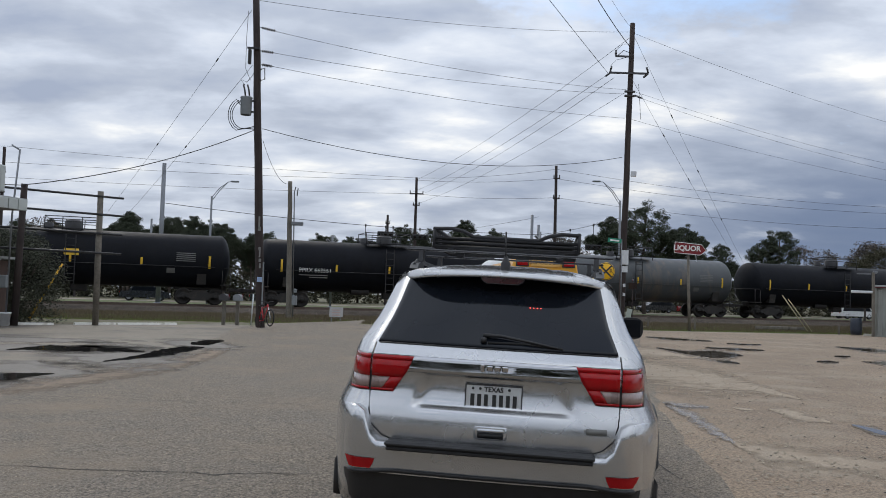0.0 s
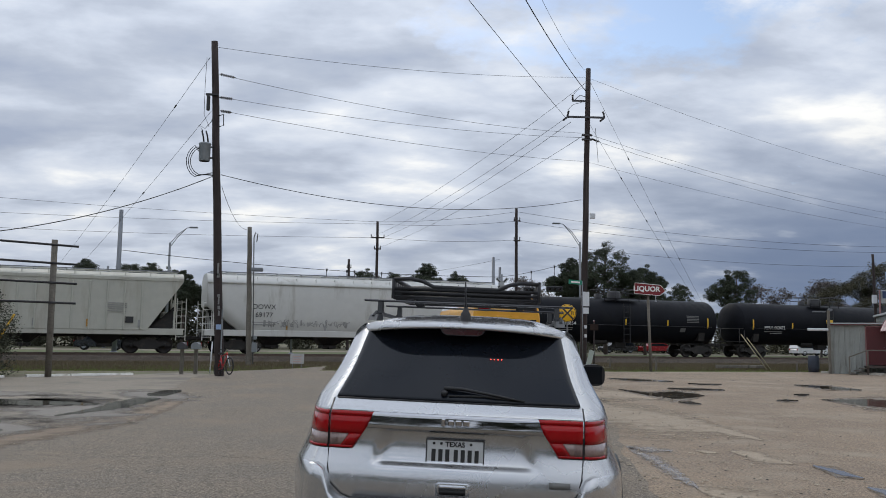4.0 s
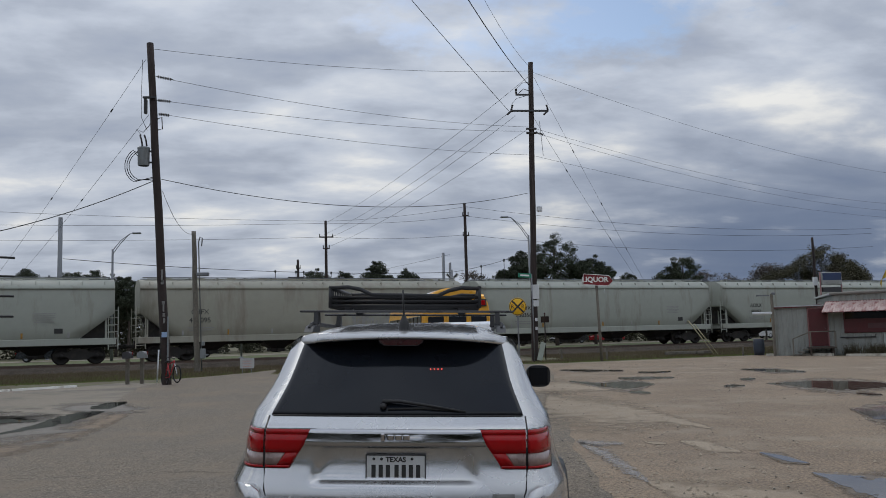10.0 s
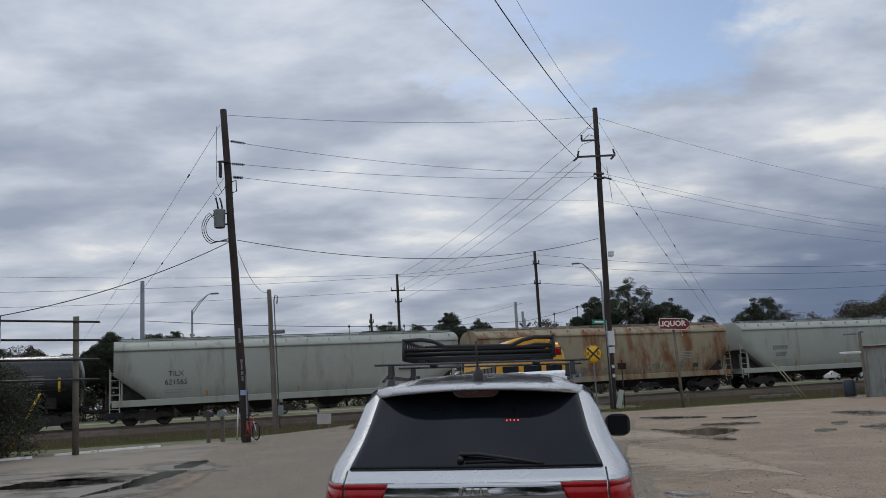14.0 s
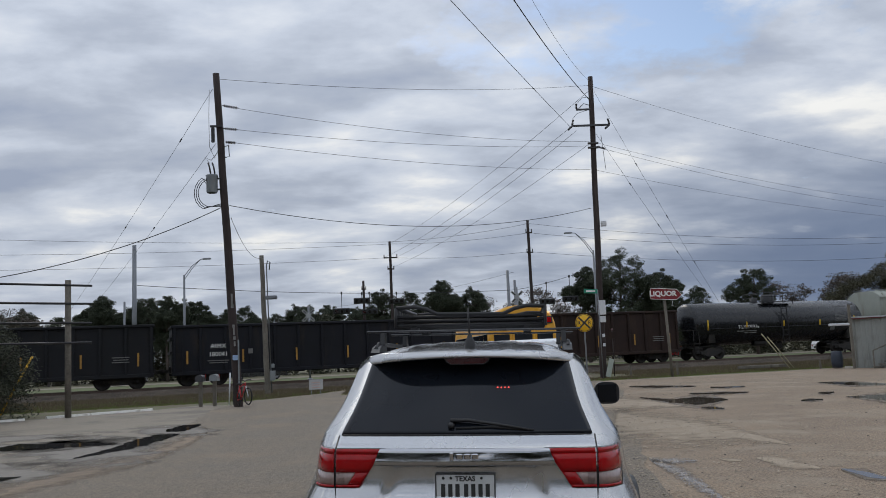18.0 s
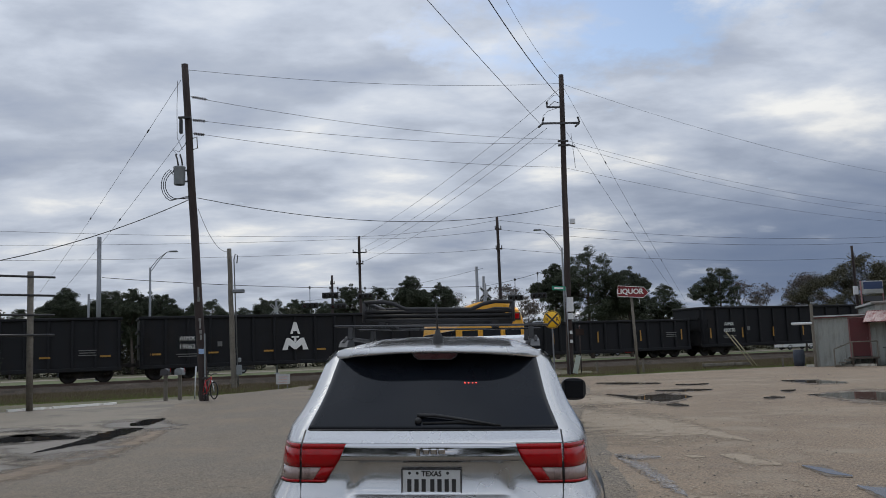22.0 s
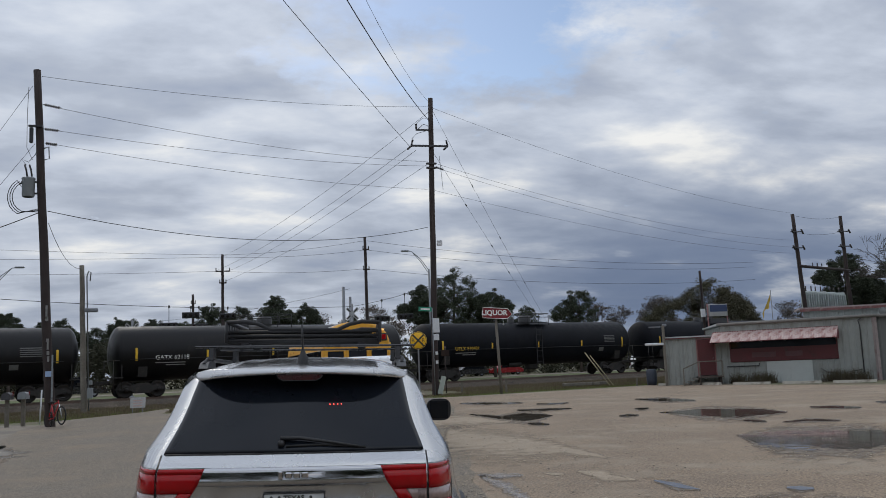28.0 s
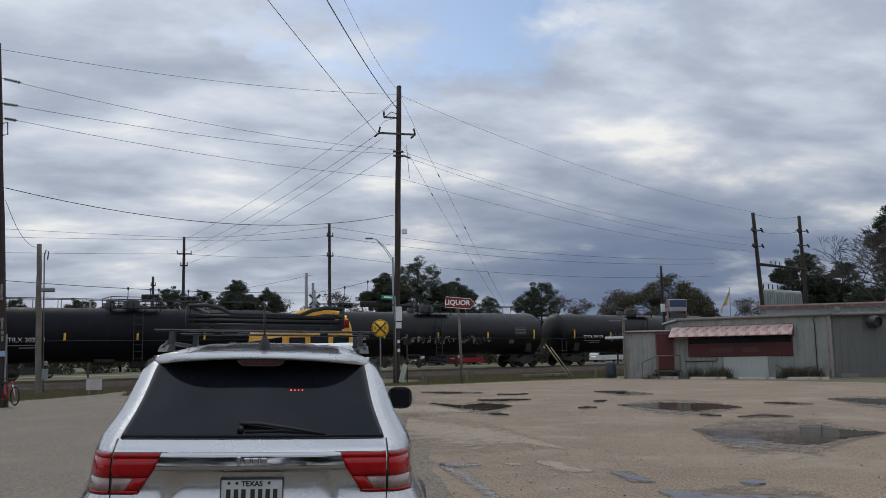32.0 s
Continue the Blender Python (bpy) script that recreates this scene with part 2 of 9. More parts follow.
# ---- shape tools ----
class Shape:
    """A growing list of corners and faces, made into one mesh."""

    def __init__(self):
        self.v, self.f, self.smooth = [], [], []

    def face(self, pts, smooth=False):
        k = len(self.v)
        self.v += [tuple(p) for p in pts]
        self.f.append(tuple(range(k, k + len(pts)))); self.smooth.append(smooth)
        return self

    def grid(self, rows, smooth=True, closed=False):
        """Rows of points of equal length, joined by quads."""
        k, n = len(self.v), len(rows[0])
        for r in rows:
            self.v += [tuple(p) for p in r]
        for i in range(len(rows) - 1):
            for j in range(n if closed else n - 1):
                a, b = k + i * n + j, k + i * n + (j + 1) % n
                self.f.append((a, b, b + n, a + n)); self.smooth.append(smooth)
        return self

    def box(self, c, s, m=None, chamfer=0.0):
        x, y, z = (d / 2 for d in s)
        m = m or Matrix()
        c = Vector(c)
        if chamfer:
            h = min(chamfer, x * 0.9, y * 0.9, z * 0.9)
            k = len(self.v)
            pts = []
            for sx in (-1, 1):
                for sy in (-1, 1):
                    for sz in (-1, 1):
                        pts += [(sx * x, sy * (y - h), sz * (z - h)), (sx * (x - h), sy * y, sz * (z - h)), (sx * (x - h), sy * (y - h), sz * z)]
            self.v += [tuple(c + m.to_3x3() @ Vector(p)) for p in pts]
            g = lambda sx, sy, sz, a: k + 3 * ((sx > 0) * 4 + (sy > 0) * 2 + (sz > 0)) + a
            q = []
            for s_ in (-1, 1):
                o = [(-1, -1), (1, -1), (1, 1), (-1, 1)]
                q.append([g(s_, a, b, 0) for a, b in (o if s_ > 0 else o[::-1])])
                q.append([g(a, s_, b, 1) for a, b in (o[::-1] if s_ > 0 else o)])
                q.append([g(a, b, s_, 2) for a, b in (o if s_ > 0 else o[::-1])])
            for a in (-1, 1):
                for b in (-1, 1):
                    e1 = [g(-1, a, b, 1), g(1, a, b, 1), g(1, a, b, 2), g(-1, a, b, 2)]
                    e2 = [g(a, -1, b, 0), g(a, 1, b, 0), g(a, 1, b, 2), g(a, -1, b, 2)]
                    e3 = [g(a, b, -1, 0), g(a, b, 1, 0), g(a, b, 1, 1), g(a, b, -1, 1)]
                    q.append(e1 if a * b < 0 else e1[::-1]); q.append(e2 if a * b > 0 else e2[::-1]); q.append(e3 if a * b > 0 else e3[::-1])
                    for d in (-1, 1):
                        t = [g(a, b, d, 0), g(a, b, d, 1), g(a, b, d, 2)]
                        q.append(t if a * b * d > 0 else t[::-1])
            self.f += [tuple(f) for f in q]; self.smooth += [False] * len(q)
            return self
        k = len(self.v)
        self.v += [tuple(c + m.to_3x3() @ Vector((sx * x, sy * y, sz * z))) for sx in (-1, 1) for sy in (-1, 1) for sz in (-1, 1)]
        for f in ((0, 1, 3, 2), (4, 6, 7, 5), (0, 4, 5, 1), (2, 3, 7, 6), (0, 2, 6, 4), (1, 5, 7, 3)):
            self.f.append(tuple(k + i for i in f)); self.smooth.append(False)
        return self

    def tube(self, pts, r, seg=8, r2=None, caps=True, smooth=True):
        """A round bar along points; r to r2 from end to end."""
        pts = [Vector(p) for p in pts]
        rows = []
        up = Vector((0, 0, 1))
        for i, p in enumerate(pts):
            d = (pts[min(i + 1, len(pts) - 1)] - pts[max(i - 1, 0)]).normalized()
            a = d.cross(up if abs(d.z) < 0.95 else Vector((0, 1, 0))).normalized()
            b = a.cross(d)
            q = r + ((r2 if r2 is not None else r) - r) * i / max(1, len(pts) - 1)
            rows.append([p + a * (q * math.cos(w)) + b * (q * math.sin(w)) for w in (2 * math.pi * j / seg for j in range(seg))])
        self.grid(rows, smooth, True)
        if caps:
            self.face(rows[0]); self.face(rows[-1][::-1])
        return self

    def lathe(self, profile, axis="x", c=(0, 0, 0), seg=24, smooth=True):
        """Radius over length, spun about an axis; profile of (along, radius)."""
        rows = []
        for a, r in profile:
            row = []
            for j in range(seg):
                w = 2 * math.pi * j / seg
                p = {"x": (a, r * math.cos(w), r * math.sin(w)), "y": (r * math.sin(w), a, r * math.cos(w)), "z": (r * math.cos(w), r * math.sin(w), a)}[axis]
                row.append((p[0] + c[0], p[1] + c[1], p[2] + c[2]))
            rows.append(row)
        return self.grid(rows, smooth, True)

    def prism(self, outline, a, b, axis="y", smooth=False):
        """An outline of (p, q) pushed along an axis from a to b."""
        put = {"x": lambda p, q, w: (w, p, q), "y": lambda p, q, w: (p, w, q), "z": lambda p, q, w: (p, q, w)}[axis]
        A, B = [put(p, q, a) for p, q in outline], [put(p, q, b) for p, q in outline]
        self.grid([A, B], smooth, True)
        self.face(A[::-1]); self.face(B)
        return self

    def mesh(self, name, material):
        me = bpy.data.meshes.new(name)
        me.from_pydata(self.v, [], self.f)
        me.polygons.foreach_set("use_smooth", self.smooth)
        for mm in (material if isinstance(material, (list, tuple)) else [material]):
            me.materials.append(mm)
        bm = bmesh.new(); bm.from_mesh(me)
        bmesh.ops.remove_doubles(bm, verts=bm.verts, dist=1e-5)
        bmesh.ops.recalc_face_normals(bm, faces=bm.faces)
        bm.to_mesh(me); bm.free()
        return me


def thing(name, m, label, category, group="", kind=""):
    ob = new(name)
    ob.empty_display_size = 0.3
    ob.matrix_world = m
    return tagged(ob, label, category, group, kind)


def part(name, shape, material, parent=None, label="", at=None):
    me = shape if isinstance(shape, bpy.types.Mesh) else shape.mesh(name, material)
    ob = new(name, me)
    if parent is not None:
        ob.parent = parent
    if at is not None:
        ob.matrix_local = at
    if label:
        ob["label"] = label
    return ob


def letters(text, size, thick=0.004, spacing=1.0, bold=0.0):
    """Words as a mesh in the x-z plane that face -y, centred."""
    cu = bpy.data.curves.new("words", "FONT")
    cu.body, cu.size, cu.extrude, cu.align_x, cu.align_y, cu.space_character = text, size, thick, "CENTER", "CENTER", spacing
    cu.resolution_u, cu.offset = 3, bold
    tmp = bpy.data.objects.new("words", cu)
    scene.collection.objects.link(tmp)
    me = bpy.data.meshes.new_from_object(tmp.evaluated_get(bpy.context.evaluated_depsgraph_get()))
    bpy.data.objects.remove(tmp); bpy.data.curves.remove(cu)
    me.transform(Matrix.Rotation(radians(90), 4, "X"))
    return me


def word_part(name, text, size, material, parent, at, label="", thick=0.004, bold=0.0):
    me = letters(text, size, thick, 1.0, bold)
    me.materials.clear(); me.materials.append(material)
    return part(name, me, material, parent, label, at)

# ---- the materials of the place ----
surface("asphalt", (0.196, 0.161, 0.120), 0.85, tone=0.14, scale=3, tone2=(0.168, 0.141, 0.109), dirt=(0.230, 0.182, 0.128), dirt_amount=0.5, dirt_scale=0.35, bump=1.0, bump_scale=70, speck=0.9, speck_scale=48)
surface("gravel", (0.272, 0.206, 0.143), 0.9, tone=0.14, scale=2.2, tone2=(0.212, 0.160, 0.112), dirt=(0.318, 0.262, 0.194), dirt_amount=0.5, dirt_scale=0.4, bump=1.0, bump_scale=30, speck=0.6, speck_scale=30)
surface("concrete_worn", (0.207, 0.177, 0.136), 0.8, tone=0.14, scale=2, dirt=(0.100, 0.087, 0.071), dirt_amount=0.58, dirt_scale=0.35, bump=0.5, bump_scale=60, speck=0.3, speck_scale=60)
surface("dry_grass_ground", (0.126, 0.110, 0.066), 0.95, tone=0.35, scale=6, tone2=(0.096, 0.104, 0.048), dirt=(0.140, 0.105, 0.072), dirt_amount=0.5, dirt_scale=0.5, bump=0.8, bump_scale=25)
surface("ballast_stone", (0.098, 0.078, 0.060), 0.95, tone=0.4, scale=14, dirt=(0.055, 0.044, 0.036), dirt_amount=0.5, dirt_scale=0.6, bump=1.0, bump_scale=16)
surface("rail_steel", (0.16, 0.12, 0.10), 0.5, 0.6, tone=0.2, scale=8)
surface("sleeper_wood", (0.07, 0.055, 0.045), 0.9, tone=0.3, scale=12)
surface("dark_pole_wood", (0.034, 0.024, 0.022), 0.85, tone=0.3, scale=14, dirt=(0.06, 0.046, 0.04), dirt_amount=0.4, dirt_scale=3, streak=10, bump=0.5, bump_scale=40)
surface("grey_pole_wood", (0.16, 0.145, 0.12), 0.9, tone=0.3, scale=14, dirt=(0.08, 0.07, 0.06), dirt_amount=0.4, dirt_scale=3, streak=10, bump=0.5, bump_scale=40)
surface("galvanised_steel", (0.20, 0.21, 0.225), 0.5, 0.6, tone=0.12, scale=8)
surface("black_iron", (0.018, 0.018, 0.02), 0.5, tone=0.3, scale=10)
surface("black_tank_paint", (0.0080, 0.0090, 0.012), 0.55, spec=0.11, tone=0.3, scale=3, dirt=(0.011, 0.011, 0.012), dirt_amount=0.4, dirt_scale=0.9, streak=3)
surface("grey_tank_paint", (0.058, 0.064, 0.068), 0.45, tone=0.2, scale=3, dirt=(0.13, 0.10, 0.075), dirt_amount=0.45, dirt_scale=0.8, streak=4)
surface("hopper_grey", (0.36, 0.38, 0.335), 0.55, tone=0.06, scale=2.5, dirt=(0.25, 0.245, 0.20), dirt_amount=0.42, dirt_scale=0.9, streak=5)
surface("hopper_pale", (0.57, 0.57, 0.54), 0.5, tone=0.05, scale=2.5, dirt=(0.36, 0.345, 0.30), dirt_amount=0.38, dirt_scale=0.9, streak=5)
surface("hopper_tan", (0.46, 0.455, 0.395), 0.55, tone=0.07, scale=2.5, dirt=(0.36, 0.335, 0.27), dirt_amount=0.45, dirt_scale=0.9, streak=5)
surface("hopper_warm", (0.335, 0.33, 0.272), 0.55, tone=0.07, scale=2.5, dirt=(0.25, 0.225, 0.18), dirt_amount=0.5, dirt_scale=0.9, streak=5)
surface("hopper_rust", (0.31, 0.265, 0.175), 0.7, tone=0.12, scale=2.5, dirt=(0.19, 0.080, 0.032), dirt_amount=0.66, dirt_scale=1.1, streak=3)
surface("gondola_black", (0.0105, 0.0112, 0.0135), 0.65, spec=0.25, tone=0.3, scale=3, dirt=(0.014, 0.013, 0.013), dirt_amount=0.5, dirt_scale=1.2, streak=4)
surface("gondola_blue", (0.008, 0.009, 0.013), 0.6, spec=0.25, tone=0.3, scale=3, dirt=(0.022, 0.018, 0.015), dirt_amount=0.4, dirt_scale=1.2, streak=4)
surface("gondola_brown", (0.028, 0.017, 0.014), 0.75, spec=0.25, tone=0.3, scale=3, dirt=(0.045, 0.028, 0.02), dirt_amount=0.5, dirt_scale=1.2, streak=4)
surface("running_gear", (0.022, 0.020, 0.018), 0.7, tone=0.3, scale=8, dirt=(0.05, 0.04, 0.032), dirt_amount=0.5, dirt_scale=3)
surface("reflector_yellow", (0.75, 0.47, 0.03), 0.5, tone=0.1)
surface("reflector_dull", (0.36, 0.19, 0.03), 0.6, tone=0.25, scale=9)
surface("marking_white", (0.75, 0.75, 0.73), 0.6, tone=0.08)
surface("marking_faded", (0.30, 0.30, 0.29), 0.6, tone=0.2)
surface("marking_black", (0.03, 0.03, 0.03), 0.6, tone=0.1)
surface("car_silver", (0.55, 0.555, 0.56), 0.24, 0.85, tone=0.012, scale=3, coat=0.6)
surface("dark_glass", (0.008, 0.010, 0.014), 0.03, tone=0.1, spec=0.26)
surface("chrome", (0.50, 0.50, 0.51), 0.06, 1.0, tone=0.02)
surface("black_plastic", (0.018, 0.018, 0.019), 0.5, tone=0.15, scale=20)
surface("lamp_red", (0.33, 0.004, 0.006), 0.12, tone=0.16, scale=18, coat=0.15, spec=0.25)
surface("lamp_clear", (0.27, 0.19, 0.17), 0.12, tone=0.15, scale=60, coat=0.7)
surface("rubber", (0.022, 0.022, 0.022), 0.85, tone=0.15)

# ---- the ground: a flat lot that rises a little to the railway bank ----
TRACK_TURN = 19.0
U, NRM = Vector((math.cos(radians(TRACK_TURN)), math.sin(radians(TRACK_TURN)), 0)), Vector((-math.sin(radians(TRACK_TURN)), math.cos(radians(TRACK_TURN)), 0))
TRACK_AT = Vector((0, 53.8, 0)) + NRM * 1.55
RAIL_Z = 0.60
# the bank's foot runs at a slightly flatter angle than the rails
BANK_AT, BANK_N = Vector((-0.45, 58.9, 0)), Vector((-0.289, 0.957, 0))
BANK_U = Vector((0.957, 0.289, 0))
TRACK = Matrix.Translation(TRACK_AT) @ Matrix.Rotation(radians(TRACK_TURN), 4, "Z")


def step(a, b, x):
    t = min(1, max(0, (x - a) / (b - a)))
    return t * t * (3 - 2 * t)


def rise(x, y):
    """Height of the ground at a place."""
    d = (Vector((x, y, 0)) - BANK_AT).dot(BANK_N)
    bank = 0.16 * step(-17, -8, d) + 0.12 * step(-7, -4.2, d)
    # the ground falls off again a little behind the line
    return bank - 0.10 * step(4, 10, d)


def build_ground():
    s = Shape()
    far = [-2500, -1200, -600, -300, -150]
    us = far + list(np.arange(-90, 91, 2.5)) + [150, 300, 600, 1200, 2500]
    ds = [-2500, -1200, -500, -200, -110] + list(np.arange(-80, -20, 4)) + list(np.arange(-20, 14.1, 0.6)) + [16, 20, 26, 34, 45, 60, 80, 120, 200, 400, 900, 2500]
    rows = []
    for d in ds:
        row = []
        for a in us:
            p = BANK_AT + BANK_U * a + BANK_N * d
            near = -20 < d < 14 and abs(a) < 90
            row.append((p.x, p.y, rise(p.x, p.y) + (0.05 * noise.noise(p * 0.35) * step(-14, -9, d) if near else 0) - (0.012 if abs(d) < 200 else 0)))
        rows.append(row)
    s.grid(rows)
    tagged(part("ground", s, M_("dry_grass_ground")), "dry winter grass and earth beside the railway", "ground", kind="structure")


def ragged(outline, wobble, step_len=0.4, seed=0):
    """A closed outline with an uneven edge."""
    pts = []
    n = len(outline)
    for i in range(n):
        a, b = Vector((*outline[i], 0)), Vector((*outline[(i + 1) % n], 0))
        k = max(1, int((b - a).length / step_len))
        nn = Vector((-(b - a).y, (b - a).x, 0)).normalized()
        for j in range(k):
            p = a.lerp(b, j / k)
            w = noise.noise(Vector((p.x * 0.9 + seed * 7.3, p.y * 0.9, seed))) + 0.5 * noise.noise(Vector((p.x * 3.1, p.y * 3.1, seed + 5)))
            pts.append(p + nn * w * wobble)
    return pts


def flat_patch(name, outline, z, material, wobble=0.12, seed=0, step_len=0.4, follow=True):
    """A thin layer with an uneven outline that follows the ground, cut into small cells."""
    pts = ragged(outline, wobble, step_len, seed)
    bm = bmesh.new()
    bm.faces.new([bm.verts.new((p.x, p.y, 0)) for p in pts])
    xs, ys = [p.x for p in pts], [p.y for p in pts]
    cell = max(0.8, (max(ys) - min(ys)) / 40)
    for lo, hi, axis in ((min(xs), max(xs), 0), (min(ys), max(ys), 1)):
        for c in np.arange(math.ceil(lo / cell) * cell, hi, cell):
            co, no = [0, 0, 0], [0, 0, 0]
            co[axis], no[axis] = c, 1
            bmesh.ops.bisect_plane(bm, geom=bm.verts[:] + bm.edges[:] + bm.faces[:], plane_co=co, plane_no=no)
    for v in bm.verts:
        v.co.z = z + (rise(v.co.x, v.co.y) if follow else 0)
    bmesh.ops.recalc_face_normals(bm, faces=bm.faces)
    if bm.faces and sum(f.normal.z for f in bm.faces) < 0:
        bmesh.ops.reverse_faces(bm, faces=bm.faces)
    me = bpy.data.meshes.new(name)
    bm.to_mesh(me); bm.free()
    me.materials.append(material)
    return part(name, me, material)


build_ground()
tagged(flat_patch("gravel_lot", [(1.5, -30), (70, -30), (70, 26), (30, 29), (27.3, 37), (25.4, 46), (24, 49.5), (18, 47.4), (12.5, 46), (9.6, 45.5), (7, 44), (1.0, 12)], 0.004, M_("gravel"), 0.25, 1, 0.6), "wet tan gravel parking lot with potholes", "parking lot", kind="structure")
tagged(flat_patch("concrete_lot", [(-70, -30), (-2.0, -30), (-2.5, 20), (-5, 34), (-9.8, 38.2), (-10.9, 35.4), (-16, 31), (-30, 25), (-70, 20)], 0.006, M_("concrete_worn"), 0.15, 2, 0.6), "worn concrete forecourt with damp stains", "forecourt", kind="structure")
tagged(flat_patch("road", [(-6.6, -30), (2.2, -30), (2.2, 6.5), (2.8, 11), (5.1, 21.8), (8.2, 36), (9.3, 46), (10, 53.5), (1.5, 51.5), (-3.9, 48.5), (-5.0, 44), (-8.1, 39.8), (-8.1, 33.6), (-7.0, 26.5), (-6.5, 18), (-6.7, 12)], 0.009, M_("asphalt"), 0.14, 3, 0.5), "old patched grey asphalt road with cracks", "road", kind="structure")


def build_track():
    s = Shape()
    for a0, a1, k in ((-620, -80, 6), (-80, 80, 320), (80, 620, 6)):
        rows = []
        for i in range(k + 1):
            a = a0 + (a1 - a0) * i / k
            j = lambda q: 0.05 * noise.noise(Vector((a * 1.7, q * 3.0, 1))) if k > 10 else 0
            rows.append([TRACK @ Vector((a, d + j(d), zz + j(d + 9))) for d, zz in ((-3.5, 0.10), (-2.9, 0.24), (-2.3, 0.40), (-1.9, 0.45), (1.9, 0.45), (2.4, 0.40), (3.4, 0.08))])
        s.grid(rows, smooth=False)
    tagged(part("ballast_bed", s, M_("ballast_stone")), "dark crushed stone ballast under the rails", "ballast", kind="stuff")
    for side in (-0.7175, 0.7175):
        r = Shape()
        prof = [(-0.07, 0), (0.07, 0), (0.07, 0.015), (0.012, 0.03), (0.012, 0.12), (0.035, 0.13), (0.035, 0.165), (-0.035, 0.165), (-0.035, 0.13), (-0.012, 0.12), (-0.012, 0.03), (-0.07, 0.015)]
        r.prism([(p + side, q + RAIL_Z - 0.165) for p, q in prof], -620, 620, "x")
        ob = part("rail", r, M_("rail_steel"))
        ob.matrix_world = TRACK
        tagged(ob, "worn steel railway rail on dark sleepers", "rail", "railway rails", "structure")
    t = Shape()
    random.seed(4)
    for i in range(-170, 171):
        t.box((i * 0.53, random.uniform(-0.05, 0.05), RAIL_Z - 0.25), (0.22, 2.6, 0.17))
    ob = part("sleepers", t, M_("sleeper_wood"))
    ob.matrix_world = TRACK
    tagged(ob, "dark weathered wooden railway sleepers", "sleepers", kind="stuff")


build_track()

# ---- the silver car ahead ----
def sample(table, z):
    return float(np.interp(z, [a for a, _ in table], [b for _, b in table]))


REAR_Y = [(0.30, 0.10), (0.50, 0.08), (0.66, 0.07), (0.76, 0.055), (0.83, 0.075), (0.93, 0.115), (1.0, 0.12), (1.05, 0.11), (1.12, 0.125), (1.19, 0.21), (1.30, 0.33), (1.45, 0.50), (1.56, 0.62), (1.615, 0.66)]
SIDE_X = [(0.30, 0.91), (0.50, 0.925), (0.65, 0.935), (0.83, 0.93), (0.92, 0.895), (1.0, 0.870), (1.05, 0.864), (1.12, 0.852), (1.19, 0.832), (1.30, 0.764), (1.44, 0.712), (1.56, 0.676), (1.59, 0.654), (1.615, 0.620)]


def tail(x, z, out=0.0):
    """A point of the car's rear face, which turns the corner into the side."""
    w = sample(SIDE_X, z)
    a = abs(x) / w
    y = sample(REAR_Y, z) + 0.055 * a * a + float(np.interp(z, [1.1, 1.3, 1.56], [0.30, 0.20, 0.10])) * max(0.0, (a - 0.80) / 0.20) ** 2.2
    # the gate is pressed in round the plate, over a sloping shelf
    wide = 0.43 - 0.08 * (z - 0.86) / 0.18
    y += 0.030 * step(0.838, 0.874, z) * (1 - step(1.035, 1.045, z)) * (1 - step(wide - 0.025, wide + 0.035, abs(x)))
    return Vector((x, y - out, z))


def tail_patch(rows, out, n=10, thick=0.0):
    """A panel laid on the rear face: rows of (z, left x, right x)."""
    s = Shape()
    g = [[tail(x0 + (x1 - x0) * j / n, z, out) for j in range(n + 1)] for z, x0, x1 in rows]
    s.grid(g)
    if thick:
        rim = g[0] + [r[-1] for r in g[1:]] + g[-1][-2::-1] + [r[0] for r in g[-2:0:-1]]
        back = [p + Vector((0, thick, 0)) for p in rim]
        s.grid([rim, back], False, True)
    return s


def roof_z(x, y):
    """The roof rises from the lip over the rear glass to a flat crown."""
    rise_ = float(np.interp(y, [0.48, 0.58, 0.80, 1.0, 1.25, 1.45, 1.8, 2.3, 2.8], [0.012, 0.032, 0.053, 0.070, 0.087, 0.097, 0.100, 0.090, 0.066]))
    groove = 0.006 * math.exp(-((abs(x) - 0.30) / 0.035) ** 2) * step(0.62, 0.85, y)
    return 1.607 + rise_ * (1 - min(1.0, abs(x / 0.655)) ** 4) - groove - 0.032 * max(0.0, (abs(x) - 0.51) / 0.145) ** 2


def lip_y(x):
    """The rear edge of the roof, which runs into the corner posts."""
    return 0.50 + (tail(0.645, 1.6).y - 0.50) * (abs(x) / 0.655) ** 5


